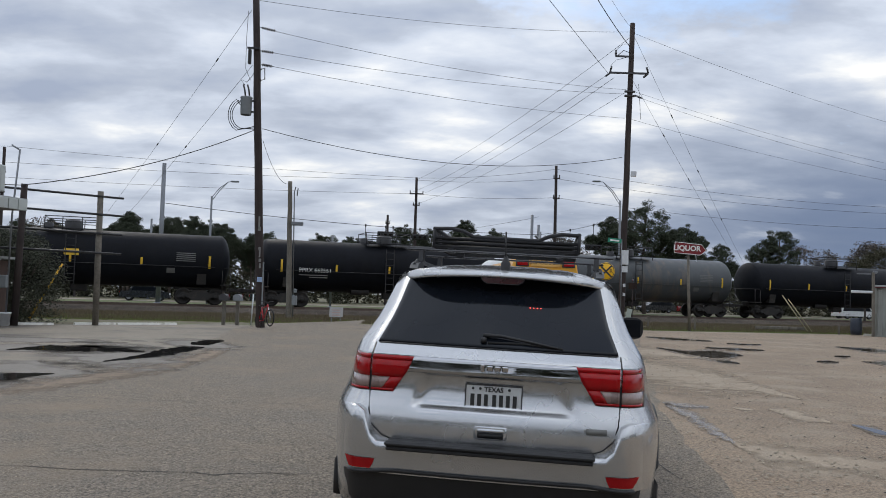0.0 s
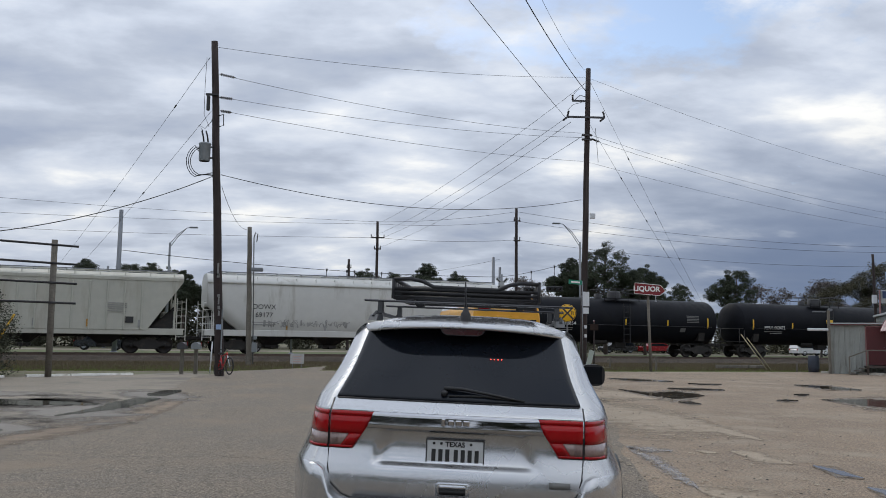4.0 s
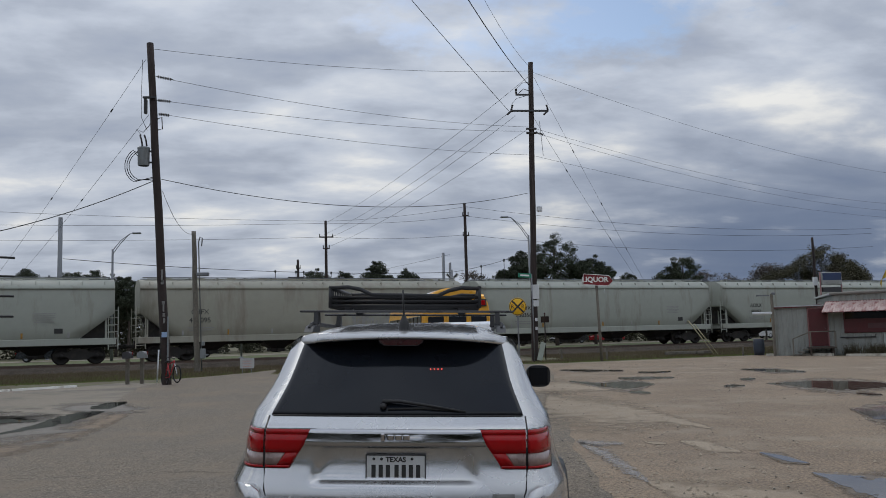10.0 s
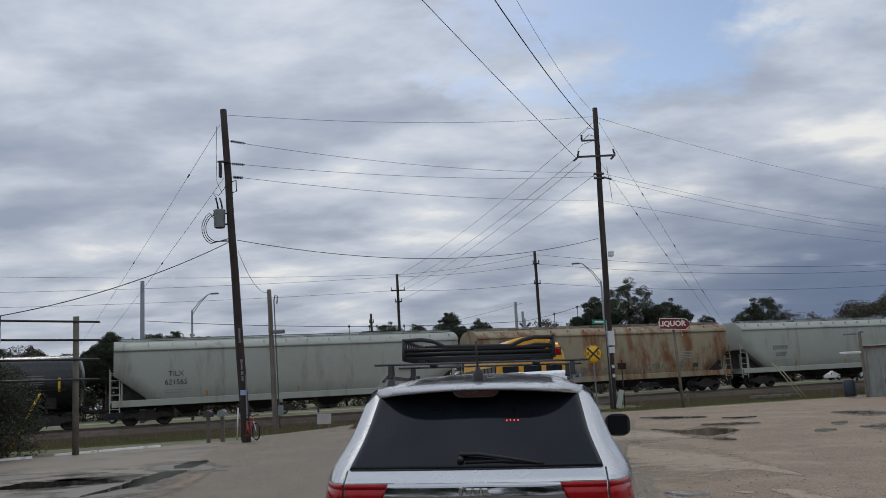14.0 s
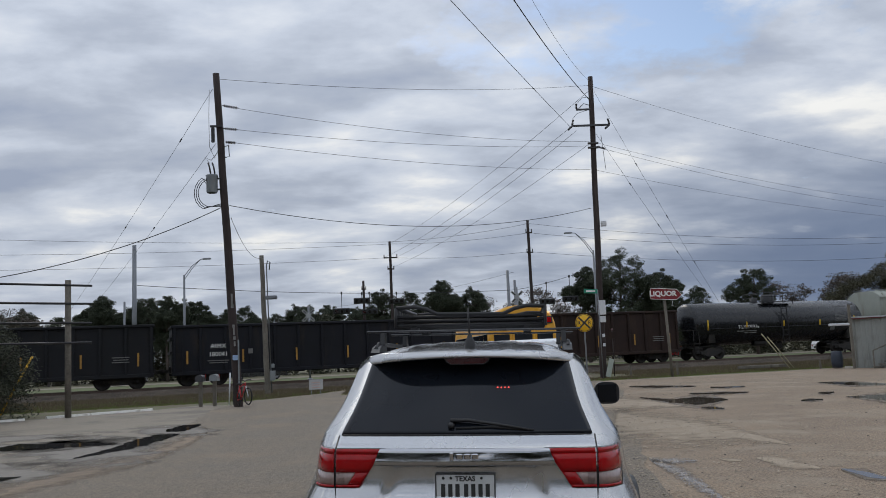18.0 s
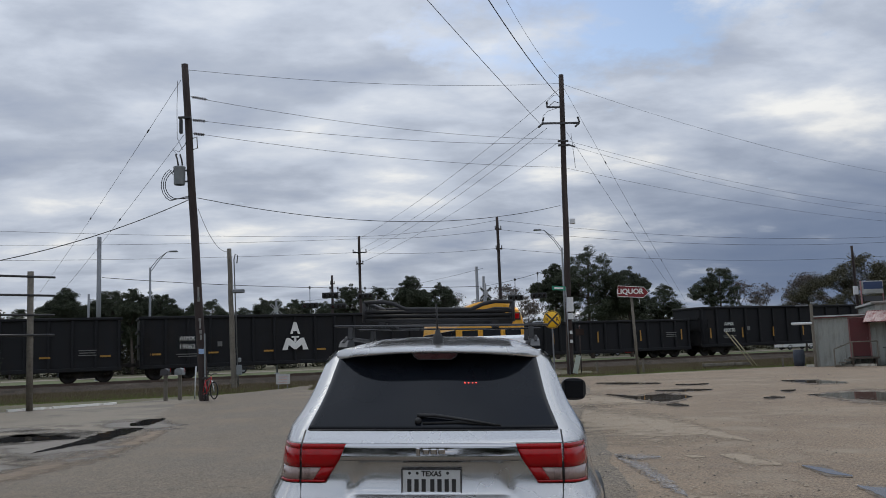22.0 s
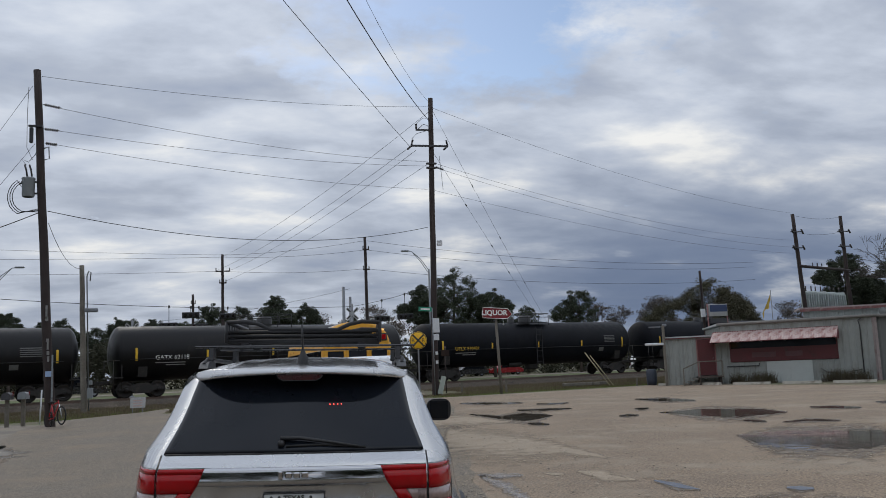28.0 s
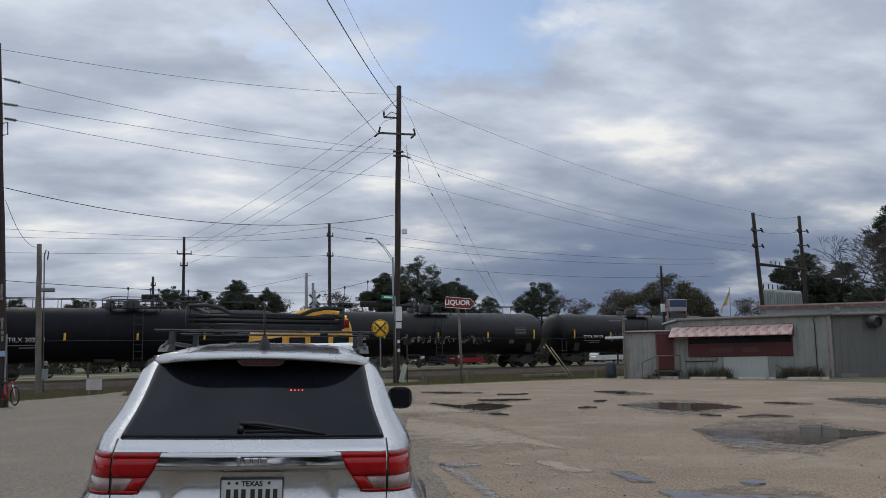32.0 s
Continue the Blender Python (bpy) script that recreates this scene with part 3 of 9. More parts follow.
def build_suv():
    silver, black, glass = M_("car_silver"), M_("black_plastic"), M_("dark_glass")
    car = thing("silver_suv", Matrix.Translation((0.153, 4.5, 0.0)) @ Matrix.Rotation(radians(-7.0), 4, "Z") @ Matrix.Rotation(radians(1.6), 4, "Y"), "silver sport utility car with dark glass and a roof basket", "car")
    # sides and rear in level slices
    s = Shape()
    rows = []
    for z in (0.30, 0.42, 0.54, 0.66, 0.76, 0.81, 0.836, 0.848, 0.862, 0.876, 0.90, 0.94, 0.98, 1.02, 1.034, 1.047, 1.08, 1.12, 1.155, 1.19, 1.25, 1.32, 1.40, 1.48, 1.56, 1.59, 1.615):
        w = sample(SIDE_X, z)
        front = 4.72 if z < 0.8 else (4.66 - 0.25 * (z - 0.8) / 0.3 if z < 1.1 else 3.55 - 1.55 * (z - 1.1))
        side = [(w * (1 - 0.06 * step(front - 1.2, front, y)), y) for y in np.linspace(front, 0.75, 8)]
        back = [tail(w * (1 - 2 * j / 76), z) for j in range(77)]
        row = [Vector((0, front + 0.08, z))] + [Vector((x, y, z)) for x, y in side] + back + [Vector((-x, y, z)) for x, y in side[::-1]]
        rows.append(row)
    s.grid(rows, True, True)
    s.face([rows[0][i] for i in range(len(rows[0]))])
    part("body", s, silver, car)
    # roof with a gentle crown
    s = Shape()
    g = []
    for t in np.linspace(0, 1, 24):
        row = []
        for x in np.linspace(-0.655, 0.655, 41):
            y = lip_y(x) + (2.78 - lip_y(x)) * t ** 1.6
            row.append((x, y, roof_z(x, y)))
        g.append(row)
    s.grid(g)
    part("roof", s, silver, car)
    s = Shape()
    s.grid([[(x * 1.0, 3.52, 1.10), ] + [] for x in ()] or [[(-0.78, 3.5, 1.12), (0.78, 3.5, 1.12)], [(-0.66, 2.75, 1.61), (0.66, 2.75, 1.61)]])
    part("windscreen", s, glass, car)
    s = Shape().grid([[(x, y, 1.10 - 0.10 * step(3.9, 4.7, y)) for x in (-0.82, 0, 0.82)] for y in (3.5, 4.0, 4.4, 4.7)])
    part("bonnet", s, silver, car)
    # thin lip over the rear glass, with the high brake lamp under it
    s = Shape()
    g = []
    for dy, zz in ((0.012, None), (0.0, None), (-0.006, 1.607), (-0.005, 1.600), (0.004, 1.596), (0.12, 1.604)):
        row = []
        for x in np.linspace(-0.638, 0.638, 41):
            a, y = abs(x) / 0.655, lip_y(x) + dy
            row.append((x, y, roof_z(x, y) + 0.001 if zz is None else min(zz - 0.042 * a ** 2, roof_z(x, y) - 0.002)))
        g.append(row)
    s.grid(g)
    part("spoiler", s, silver, car)
    lip = Shape().prism([(-0.135, 1.600), (-0.125, 1.578), (-0.095, 1.560), (0.095, 1.560), (0.125, 1.578), (0.135, 1.600)], 0.506, 0.56, "y")
    lamp = part("high_brake_lamp", lip, M_("lamp_deep_red"), car, "dark red brake lamp")
    part("lamp_rim", Shape().tube([(-0.133, 0.504, 1.598), (-0.120, 0.504, 1.575), (-0.095, 0.504, 1.560), (0.095, 0.504, 1.560), (0.120, 0.504, 1.575), (0.133, 0.504, 1.598)], 0.0035, 5), black, lamp)
    # rear glass
    rows = [(z, -w, w) for z, w in ((1.192, 0.678), (1.21, 0.674), (1.25, 0.660), (1.32, 0.635), (1.38, 0.619), (1.44, 0.608), (1.50, 0.598), (1.56, 0.587), (1.59, 0.576), (1.61, 0.56))]
    rear_glass = part("rear_window", tail_patch(rows, 0.007, 64, 0.01), glass, car, "dark tinted rear glass")
    seal = Shape()
    edge = [tail(x, 1.189, 0.004) for x in np.linspace(-0.67, 0.67, 15)]
    seal.tube(edge, 0.0035, 5)
    part("window_seal", seal, black, car)
    # a row of four small glowing red dots set on the rear glass
    for i in range(4):
        part("lamp_dot", Shape().lathe([(-0.006, 0.003), (0.0, 0.004)], "y", tuple(tail(0.172 + 0.021 * i, 1.428, 0.012)), 8).lathe([(-0.006, 0.0003), (-0.006, 0.003)], "y", tuple(tail(0.172 + 0.021 * i, 1.428, 0.012)), 8), M_("red_glow"), car)
    # wiper
    s = Shape().lathe([(-0.02, 0.012), (-0.005, 0.018), (0.02, 0.02)], "y", tuple(tail(-0.075, 1.235, 0.02)), 12)
    s.lathe([(-0.02, 0.0005), (-0.02, 0.012)], "y", tuple(tail(-0.075, 1.235, 0.02)), 12)
    s.tube([tail(-0.08, 1.262, 0.03), tail(0.02, 1.262, 0.035), tail(0.18, 1.240, 0.03), tail(0.34, 1.214, 0.02)], 0.013, 6, 0.007)
    part("wiper", s, black, car)
    s = Shape().tube([tail(-0.05, 1.222, 0.012), tail(0.15, 1.226, 0.012), tail(0.37, 1.210, 0.012)], 0.007, 5)
    part("wiper_blade", s, M_("rubber"), car)
    # liftgate seams
    seam = Shape()
    for k in (-1, 1):
        pts = [(0.690, 1.185), (0.694, 1.12), (0.692, 1.02), (0.690, 0.92), (0.682, 0.82), (0.655, 0.74), (0.60, 0.69), (0.55, 0.672)]
        seam.tube([tail(k * a, b, 0.0) for a, b in pts], 0.0048, 5)
    seam.tube([tail(x, 0.672, 0.001) for x in np.linspace(-0.55, 0.55, 8)], 0.004, 5)
    part("panel_gap", seam, black, car)
    # lamps: the outer half on the body, the inner half on the gate, red over clear
    for k in (-1, 1):
        hold = part("tail_lamp", tail_patch([(0.922, k * 0.575, k * 0.832), (1.02, k * 0.50, k * 0.840), (1.128, k * 0.420, k * 0.828)], 0.004, 14, 0.01), black, car)
        for name, x_in, x_out in (("inner_lens", None, 0.685), ("outer_lens", 0.697, None)):
            def span(z):
                a = x_in if x_in else float(np.interp(z, [0.928, 1.124], [0.560, 0.425]))
                b = x_out if x_out else float(np.interp(z, [0.928, 1.02, 1.124], [0.826, 0.834, 0.822]))
                return (z, k * a, k * b)
            part(name, tail_patch([span(z) for z in (0.928, 0.940)], 0.016, 8, 0.012), M_("lamp_red"), hold)
            a0 = 0.07 if x_in is None else 0.0
            part(name, tail_patch([(z, k * (abs(span(z)[1]) + a0), span(z)[2]) for z in (0.9402, 0.972, 1.004)], 0.014, 8, 0.01), M_("lamp_clear"), hold, "clear reversing lens")
            if a0:
                part(name, tail_patch([(z, span(z)[1], k * (abs(span(z)[1]) + a0)) for z in (0.9402, 0.972, 1.004)], 0.016, 3, 0.012), M_("lamp_red"), hold)
            part(name, tail_patch([span(z) for z in (1.0042, 1.03, 1.065, 1.100)], 0.016, 8, 0.012), M_("lamp_red"), hold, "red tail lamp lens")
            part(name, tail_patch([span(z) for z in (1.1002, 1.124)], 0.017, 8, 0.013), M_("lamp_red"), hold)
        for i in range(7):
            x = k * (0.645 + i * 0.005)
            part("lamp_rib", Shape().tube([tail(x, 0.944, 0.016), tail(x, 0.999, 0.016)], 0.0028, 5), M_("lamp_clear"), hold)
    # chrome strip with a raised maker's mark
    s = Shape()
    g = []
    for z, out, w in ((1.038, 0.002, 0.478), (1.040, 0.020, 0.477), (1.044, 0.0262, 0.476), (1.056, 0.0264, 0.473), (1.070, 0.0255, 0.468), (1.086, 0.0240, 0.461), (1.102, 0.0222, 0.455), (1.114, 0.0206, 0.451), (1.121, 0.0180, 0.448), (1.128, -0.002, 0.445)):
        g.append([(x, 0.112 + 0.055 * (x / 0.88) ** 2 - out, z) for x in np.linspace(-w, w, 27)])
    s.grid(g)
    part("chrome_strip", s, M_("chrome"), car, "bright chrome strip over the plate")
    s = Shape()
    for i, w in enumerate((0.020, 0.034, 0.034, 0.034)):
        p = Vector((-0.062 + 0.041 * i, 0.082, 1.088))
        s.box(tuple(p), (w, 0.014, 0.046 if i == 0 else 0.032), chamfer=0.006)
    part("maker_mark", s, M_("chrome"), car, "raised chrome maker's mark")
    # number plate: state name readable, number as bars
    plate = part("number_plate", Shape().box((0, 0, 0), (0.308, 0.008, 0.155), chamfer=0.003), M_("plate_white"), car, "white number plate in a thin frame", Matrix.Translation((0.004, tail(0, 0.918).y - 0.010, 0.918)))
    part("plate_frame", Shape().box((0, -0.002, 0.0765), (0.316, 0.012, 0.006)).box((0, -0.002, -0.0765), (0.316, 0.012, 0.006)).box((-0.155, -0.002, 0), (0.006, 0.012, 0.147)).box((0.155, -0.002, 0), (0.006, 0.012, 0.147)), M_("rail_grey"), plate)
    word_part("lettering", "TEXAS", 0.036, M_("marking_black"), plate, Matrix.Translation((0.0, -0.006, 0.052)), thick=0.001, bold=0.0012)
    for i in range(7):
        part("plate_number_bar", Shape().box((-0.112 + i * 0.0375 + (0.004 if i > 2 else -0.004), -0.0055, -0.006), (0.022, 0.003, 0.064)), M_("marking_black"), plate)
    part("plate_small_bars", Shape().box((0, -0.0055, -0.062), (0.13, 0.003, 0.008)).box((-0.06, -0.0055, -0.062), (0.01, 0.003, 0.008)), M_("marking_black"), plate)
    for x in (-0.115, -0.075, 0.085):
        part("plate_bolt", Shape().lathe([(-0.010, 0.006), (-0.004, 0.008)], "y", (x, 0, 0.056), 8).lathe([(-0.010, 0.0004), (-0.010, 0.006)], "y", (x, 0, 0.056), 8), M_("marking_black"), plate)
    # handle in its recess, and a badge
    hd = part("gate_handle", tail_patch([(0.707, -0.085, 0.085), (0.714, -0.090, 0.090), (0.772, -0.090, 0.090), (0.780, -0.082, 0.082)], 0.008, 8, 0.006), silver, car)
    part("handle_recess", tail_patch([(0.716, -0.070, 0.070), (0.744, -0.072, 0.072)], 0.010, 6, 0.004), black, hd)
    part("handle_grip", tail_patch([(0.746, -0.072, 0.072), (0.768, -0.070, 0.070)], 0.014, 6, 0.008), silver, hd)
    part("badge", tail_patch([(0.772, 0.510, 0.622), (0.804, 0.510, 0.622)], 0.006, 3, 0.004), M_("badge_grey"), car, "small grey badge")
    # bumper with raised corners, step pad, reflectors and black valance
    s = Shape()
    g = []
    xs = np.linspace(-0.93, 0.93, 49)

    def bump(x, z):
        a = abs(x) / 0.93
        return Vector((x, 0.0 + 0.05 * a * a + 0.46 * max(0, (a - 0.76) / 0.24) ** 2.2 + 0.02 * (0.66 - z) / 0.2 * (z < 0.66), z))

    for q in range(8):
        row = []
        for x in xs:
            top = 0.655 + 0.185 * step(0.635, 0.715, abs(x))
            z = 0.49 + (top - 0.49) * min(1, q / 5)
            p = bump(x, z)
            if q == 6:
                p += Vector((0, 0.035, 0.006))
            if q == 7:
                p += Vector((0, 0.12, 0.008))
            row.append(p)
        g.append(row)
    s.grid(g)
    part("rear_bumper", s, silver, car)
    part("step_pad", Shape().box((0, -0.002, 0.664), (1.12, 0.11, 0.032), chamfer=0.012).box((0, -0.02, 0.640), (1.10, 0.06, 0.02), chamfer=0.006), black, car, "ribbed black step pad")
    g = []
    for q in range(5):
        g.append([bump(x, 0.49 - 0.0 * q) + Vector((0, 0.012 + 0.02 * q, -0.005 - 0.058 * q - (0.03 * step(0.55, 0.75, abs(x)) * (q == 0) * 0))) for x in xs])
    part("lower_valance", Shape().grid(g), black, car)
    part("valance_lip", Shape().tube([bump(x, 0.492 + 0.018 * (1 - step(0.5, 0.72, abs(x)))) + Vector((0, -0.004, 0)) for x in xs[4:-4]], 0.012, 6), black, car)
    for k in (-1, 1):
        s = Shape()
        rows = [(0.512, 0.645, 0.770), (0.54, 0.630, 0.790), (0.566, 0.622, 0.806)]
        s.grid([[bump(k * (a + (b - a) * j / 5), z) + Vector((0, -0.008, 0)) for j in range(6)] for z, a, b in rows])
        part("bumper_reflector", s, M_("lamp_red"), car, "red bumper reflector")
        # wheels and arches
        for wy in (0.98, 3.9):
            arch = Shape().tube([(k * (0.942 - 0.022 * max(0.0, -math.cos(t)) ** 2), wy + 0.47 * math.cos(t), 0.37 + 0.47 * math.sin(t)) for t in np.linspace(-0.25, math.pi + 0.25, 18)], 0.036, 8)
            part("wheel_arch", arch, black, car)
            wheel = part("wheel", Shape().lathe([(-0.10, 0.24), (-0.12, 0.30), (-0.115, 0.355), (-0.07, 0.37), (0.07, 0.37), (0.115, 0.355), (0.12, 0.30), (0.10, 0.24)], "x", (0, 0, 0), 28), M_("rubber"), car, at=Matrix.Translation((k * 0.80, wy, 0.37)))
            part("rim", Shape().lathe([(0.06 * k, 0.24), (0.09 * k, 0.235), (0.07 * k, 0.19), (0.05 * k, 0.05), (0.07 * k, 0.03), (0.07 * k, 0.001)], "x", (0, 0, 0), 20), M_("galvanised_steel"), wheel)
        # side windows, mirrors and door handles
        w1 = [[(k * (sample(SIDE_X, z) + 0.003), y, z) for y in np.linspace(1.0 + 0.2 * (z - 1.2), 3.25 - 1.4 * (z - 1.16), 4)] for z in (1.20, 1.30, 1.44, 1.52)]
        part("side_window", Shape().grid(w1), glass, car)
        mir = part("door_mirror", Shape().prism(rounded(k * 0.975, 1.287, 0.098, 0.088), 2.712, 2.80, "y").prism(rounded(k * 0.965, 1.287, 0.085, 0.078), 2.80, 2.86, "y"), black, car, "black door mirror")
        part("mirror_arm", Shape().tube([(k * 0.76, 2.82, 1.20), (k * 0.92, 2.79, 1.24)], 0.03, 6), black, mir)
        part("mirror_glass", Shape().box((k * 0.975, 2.708, 1.287), (0.15, 0.006, 0.14), chamfer=0.002), glass, mir)
        for dy in (1.55, 2.5):
            part("door_handle", Shape().box((k * 0.885, dy, 0.98), (0.05, 0.22, 0.035), chamfer=0.012), M_("chrome"), car)
        part("roof_rail", Shape().tube([(k * 0.592, 0.85, 1.655), (k * 0.597, 1.0, 1.69), (k * 0.597, 2.5, 1.675), (k * 0.592, 2.62, 1.625)], 0.014, 8), black, car)
        part("rail_end", Shape().prism([(0.80, 1.635), (1.10, 1.640), (1.08, 1.678), (0.98, 1.685), (0.86, 1.668)], k * 0.590 - 0.026, k * 0.590 + 0.026, "x"), M_("rail_grey"), car, "grey plastic roof rail end")
    # antenna
    part("antenna", Shape().lathe([(1.640, 0.034), (1.695, 0.030), (1.71, 0.020), (1.74, 0.010)], "z", (0.0, 0.75, 0), 10).tube([(0, 0.75, 1.70), (-0.006, 0.72, 1.89)], 0.007, 6, 0.005), black, car)
    # cross bars with their feet
    rack = part("roof_basket", basket(), M_("black_iron"), car, "black tubular roof basket")
    for y in (1.02, 2.0):
        part("cross_bar", Shape().box((0.0, y, 1.768), (1.36, 0.06, 0.013), chamfer=0.006), M_("bar_metal"), rack)
        for k in (-1, 1):
            part("bar_foot", Shape().prism([(-0.06, 1.685), (0.06, 1.685), (0.035, 1.762), (-0.035, 1.762)], k * 0.572 - 0.014, k * 0.572 + 0.014, "x").box((k * 0.577, 0, 1.69), (0.05, 0.11, 0.024), chamfer=0.01), black, rack, at=Matrix.Translation((0, y, 0)))
    return car


def rounded(x, z, a, b, n=24):
    """An outline between a box and an oval."""
    bend = lambda v: math.copysign(abs(v) ** 0.62, v)
    return [(x + a * bend(math.cos(i * math.tau / n)), z + b * bend(math.sin(i * math.tau / n))) for i in range(n)]


def basket():
    s = Shape()
    x0, x1, y0, y1 = -0.535, 0.465, 1.32, 2.35
    for z in (1.815, 1.845, 1.872):
        s.tube([(x0, y0, z), (x1, y0, z), (x1, y1, z), (x0, y1, z), (x0, y0, z)], 0.012, 6)
    # top hoops stand up at both ends and dip between
    for y in (y0, y1):
        s.tube([(x0, y, 1.935), (x0 + 0.12, y, 1.94), (x0 + 0.20, y, 1.925), (x0 + 0.28, y, 1.888), (x1 - 0.28, y, 1.882), (x1 - 0.2, y, 1.918), (x1 - 0.12, y, 1.935), (x1, y, 1.93)], 0.015, 6)
    for x in (x0, x1):
        s.tube([(x, y0, 1.935), (x, y1, 1.935)], 0.015, 6)
        for i in range(10):
            y = y0 + (y1 - y0) * i / 9
            s.tube([(x, y, 1.815), (x, y, 1.935)], 0.007, 5)
        for y in (y0, y1):
            s.tube([(x, y, 1.80), (x, y, 1.935)], 0.013, 6)
    for i in range(14):
        y = y0 + (y1 - y0) * i / 13
        s.tube([(x0, y, 1.805), (x1, y, 1.805)], 0.010, 5)
    s.box((-0.035, y0 + 0.02, 1.845), (0.9, 0.012, 0.06)).box((-0.035, y1 - 0.02, 1.845), (0.9, 0.012, 0.06))
    for x in (x0 + 0.12, x1 - 0.12):
        s.box((x, 1.02 + 0.34, 1.79), (0.06, 0.10, 0.04), chamfer=0.01).box((x, 2.0, 1.79), (0.06, 0.1, 0.04), chamfer=0.01)
    return s


surface("lamp_deep_red", (0.05, 0.006, 0.008), 0.15, tone=0.1, coat=0.5)
surface("red_glow", (0.6, 0.02, 0.02), 0.4, emit=((1.0, 0.08, 0.06), 2.2))
surface("plate_white", (0.62, 0.64, 0.64), 0.45, tone=0.06, scale=30)
surface("badge_grey", (0.15, 0.15, 0.14), 0.4, tone=0.2)
surface("rail_grey", (0.05, 0.052, 0.055), 0.5, tone=0.1)
surface("bar_metal", (0.07, 0.07, 0.073), 0.3, 0.5, tone=0.1)
build_suv()

# ---- the train: cars keyed along the line ----
SPEED = 14.0
MESHES = {}


def kept(key, make):
    if key not in MESHES:
        MESHES[key] = make()
    return MESHES[key]


def add_truck(car, x):
    """A two-axle truck with side frames, bolster, springs and wheelsets."""
    gear = M_("running_gear")

    def frame_mesh():
        s = Shape()
        o = [(-1.25, 0.42), (-1.22, 0.58), (-0.55, 0.66), (-0.32, 0.82), (0.32, 0.82), (0.55, 0.66), (1.22, 0.58), (1.25, 0.42), (0.62, 0.40), (0.42, 0.24), (-0.42, 0.24), (-0.62, 0.40)]
        s.prism(o, -0.07, 0.07, "y")
        for a in (-0.89, 0.89):
            s.lathe([(-0.14, 0.02), (-0.14, 0.11), (0.1, 0.12), (0.1, 0.02)], "y", (a, 0, 0.46), 10)
        return s.mesh("side_frame", gear)

    def bolster_mesh():
        s = Shape().box((0, 0, 0.62), (0.36, 2.1, 0.28), chamfer=0.04)
        for y in (-0.98, 0.98):
            for a in (-0.12, 0.12):
                s.lathe([(0.3, 0.075), (0.5, 0.075)], "z", (a, y, 0), 8)
        return s.mesh("bolster", gear)

    def wheel_mesh():
        s = Shape()
        for y in (-0.74, 0.74):
            k = 1 if y > 0 else -1
            s.lathe([(y - 0.03 * k, 0.05), (y - 0.02 * k, 0.36), (y - 0.07 * k, 0.38), (y - 0.07 * k, 0.485), (y - 0.04 * k, 0.46), (y + 0.07 * k, 0.455), (y + 0.07 * k, 0.38), (y + 0.03 * k, 0.35), (y + 0.05 * k, 0.14), (y + 0.10 * k, 0.12), (y + 0.10 * k, 0.02)], "y", (0, 0, 0), 20)
        s.lathe([(-0.74, 0.08), (0.74, 0.08)], "y", (0, 0, 0), 10)
        s.box((0.22, -0.845, 0), (0.10, 0.02, 0.05)).box((-0.22, -0.845, 0), (0.10, 0.02, 0.05))
        return s.mesh("wheelset", gear)

    truck = part("truck", kept("bolster", bolster_mesh), gear, car, at=Matrix.Translation((x, 0, 0)))
    for y in (-1.0, 1.0):
        part("side_frame", kept("frame", frame_mesh), gear, truck, at=Matrix.Translation((0, y, 0)))
    for a in (-0.89, 0.89):
        w = part("wheelset", kept("wheel", wheel_mesh), gear, truck, at=Matrix.Translation((a, 0, 0.46)))
        WHEELS.append((w, a))
    return truck


WHEELS = []


def add_coupler(car, x):
    k = 1 if x > 0 else -1
    s = Shape().box((0, 0, 0.88), (0.9, 0.22, 0.2), chamfer=0.03).box((0.42 * k, 0.06, 0.88), (0.26, 0.34, 0.28), chamfer=0.05)
    s.tube([(0.1 * k, -0.35, 0.8), (0.35 * k, -0.36, 0.45), (0.62 * k, -0.3, 0.42)], 0.03, 6)
    part("coupler", s, M_("running_gear"), car, at=Matrix.Translation((x, 0, 0)))


def add_ladder(car, name, x, y, z0, z1, width, material, rungs=None):
    s = Shape()
    for a in (-width / 2, width / 2):
        s.box((a, 0, (z0 + z1) / 2), (0.05, 0.05, z1 - z0))
    n = rungs or int((z1 - z0) / 0.38)
    for i in range(n):
        s.box((0, 0, z0 + (i + 0.5) * (z1 - z0) / n), (width, 0.03, 0.035))
    part(name, s, material, car, at=Matrix.Translation((x, y, 0)))


def bars(car, name, cx, z, y, widths, height, gap, material, label=""):
    """Small writing that cannot be read: plain bars, row by row."""
    for i, w in enumerate(widths):
        part(name, Shape().box((cx, y, z - i * gap), (w, 0.006, height)), material, car, label)


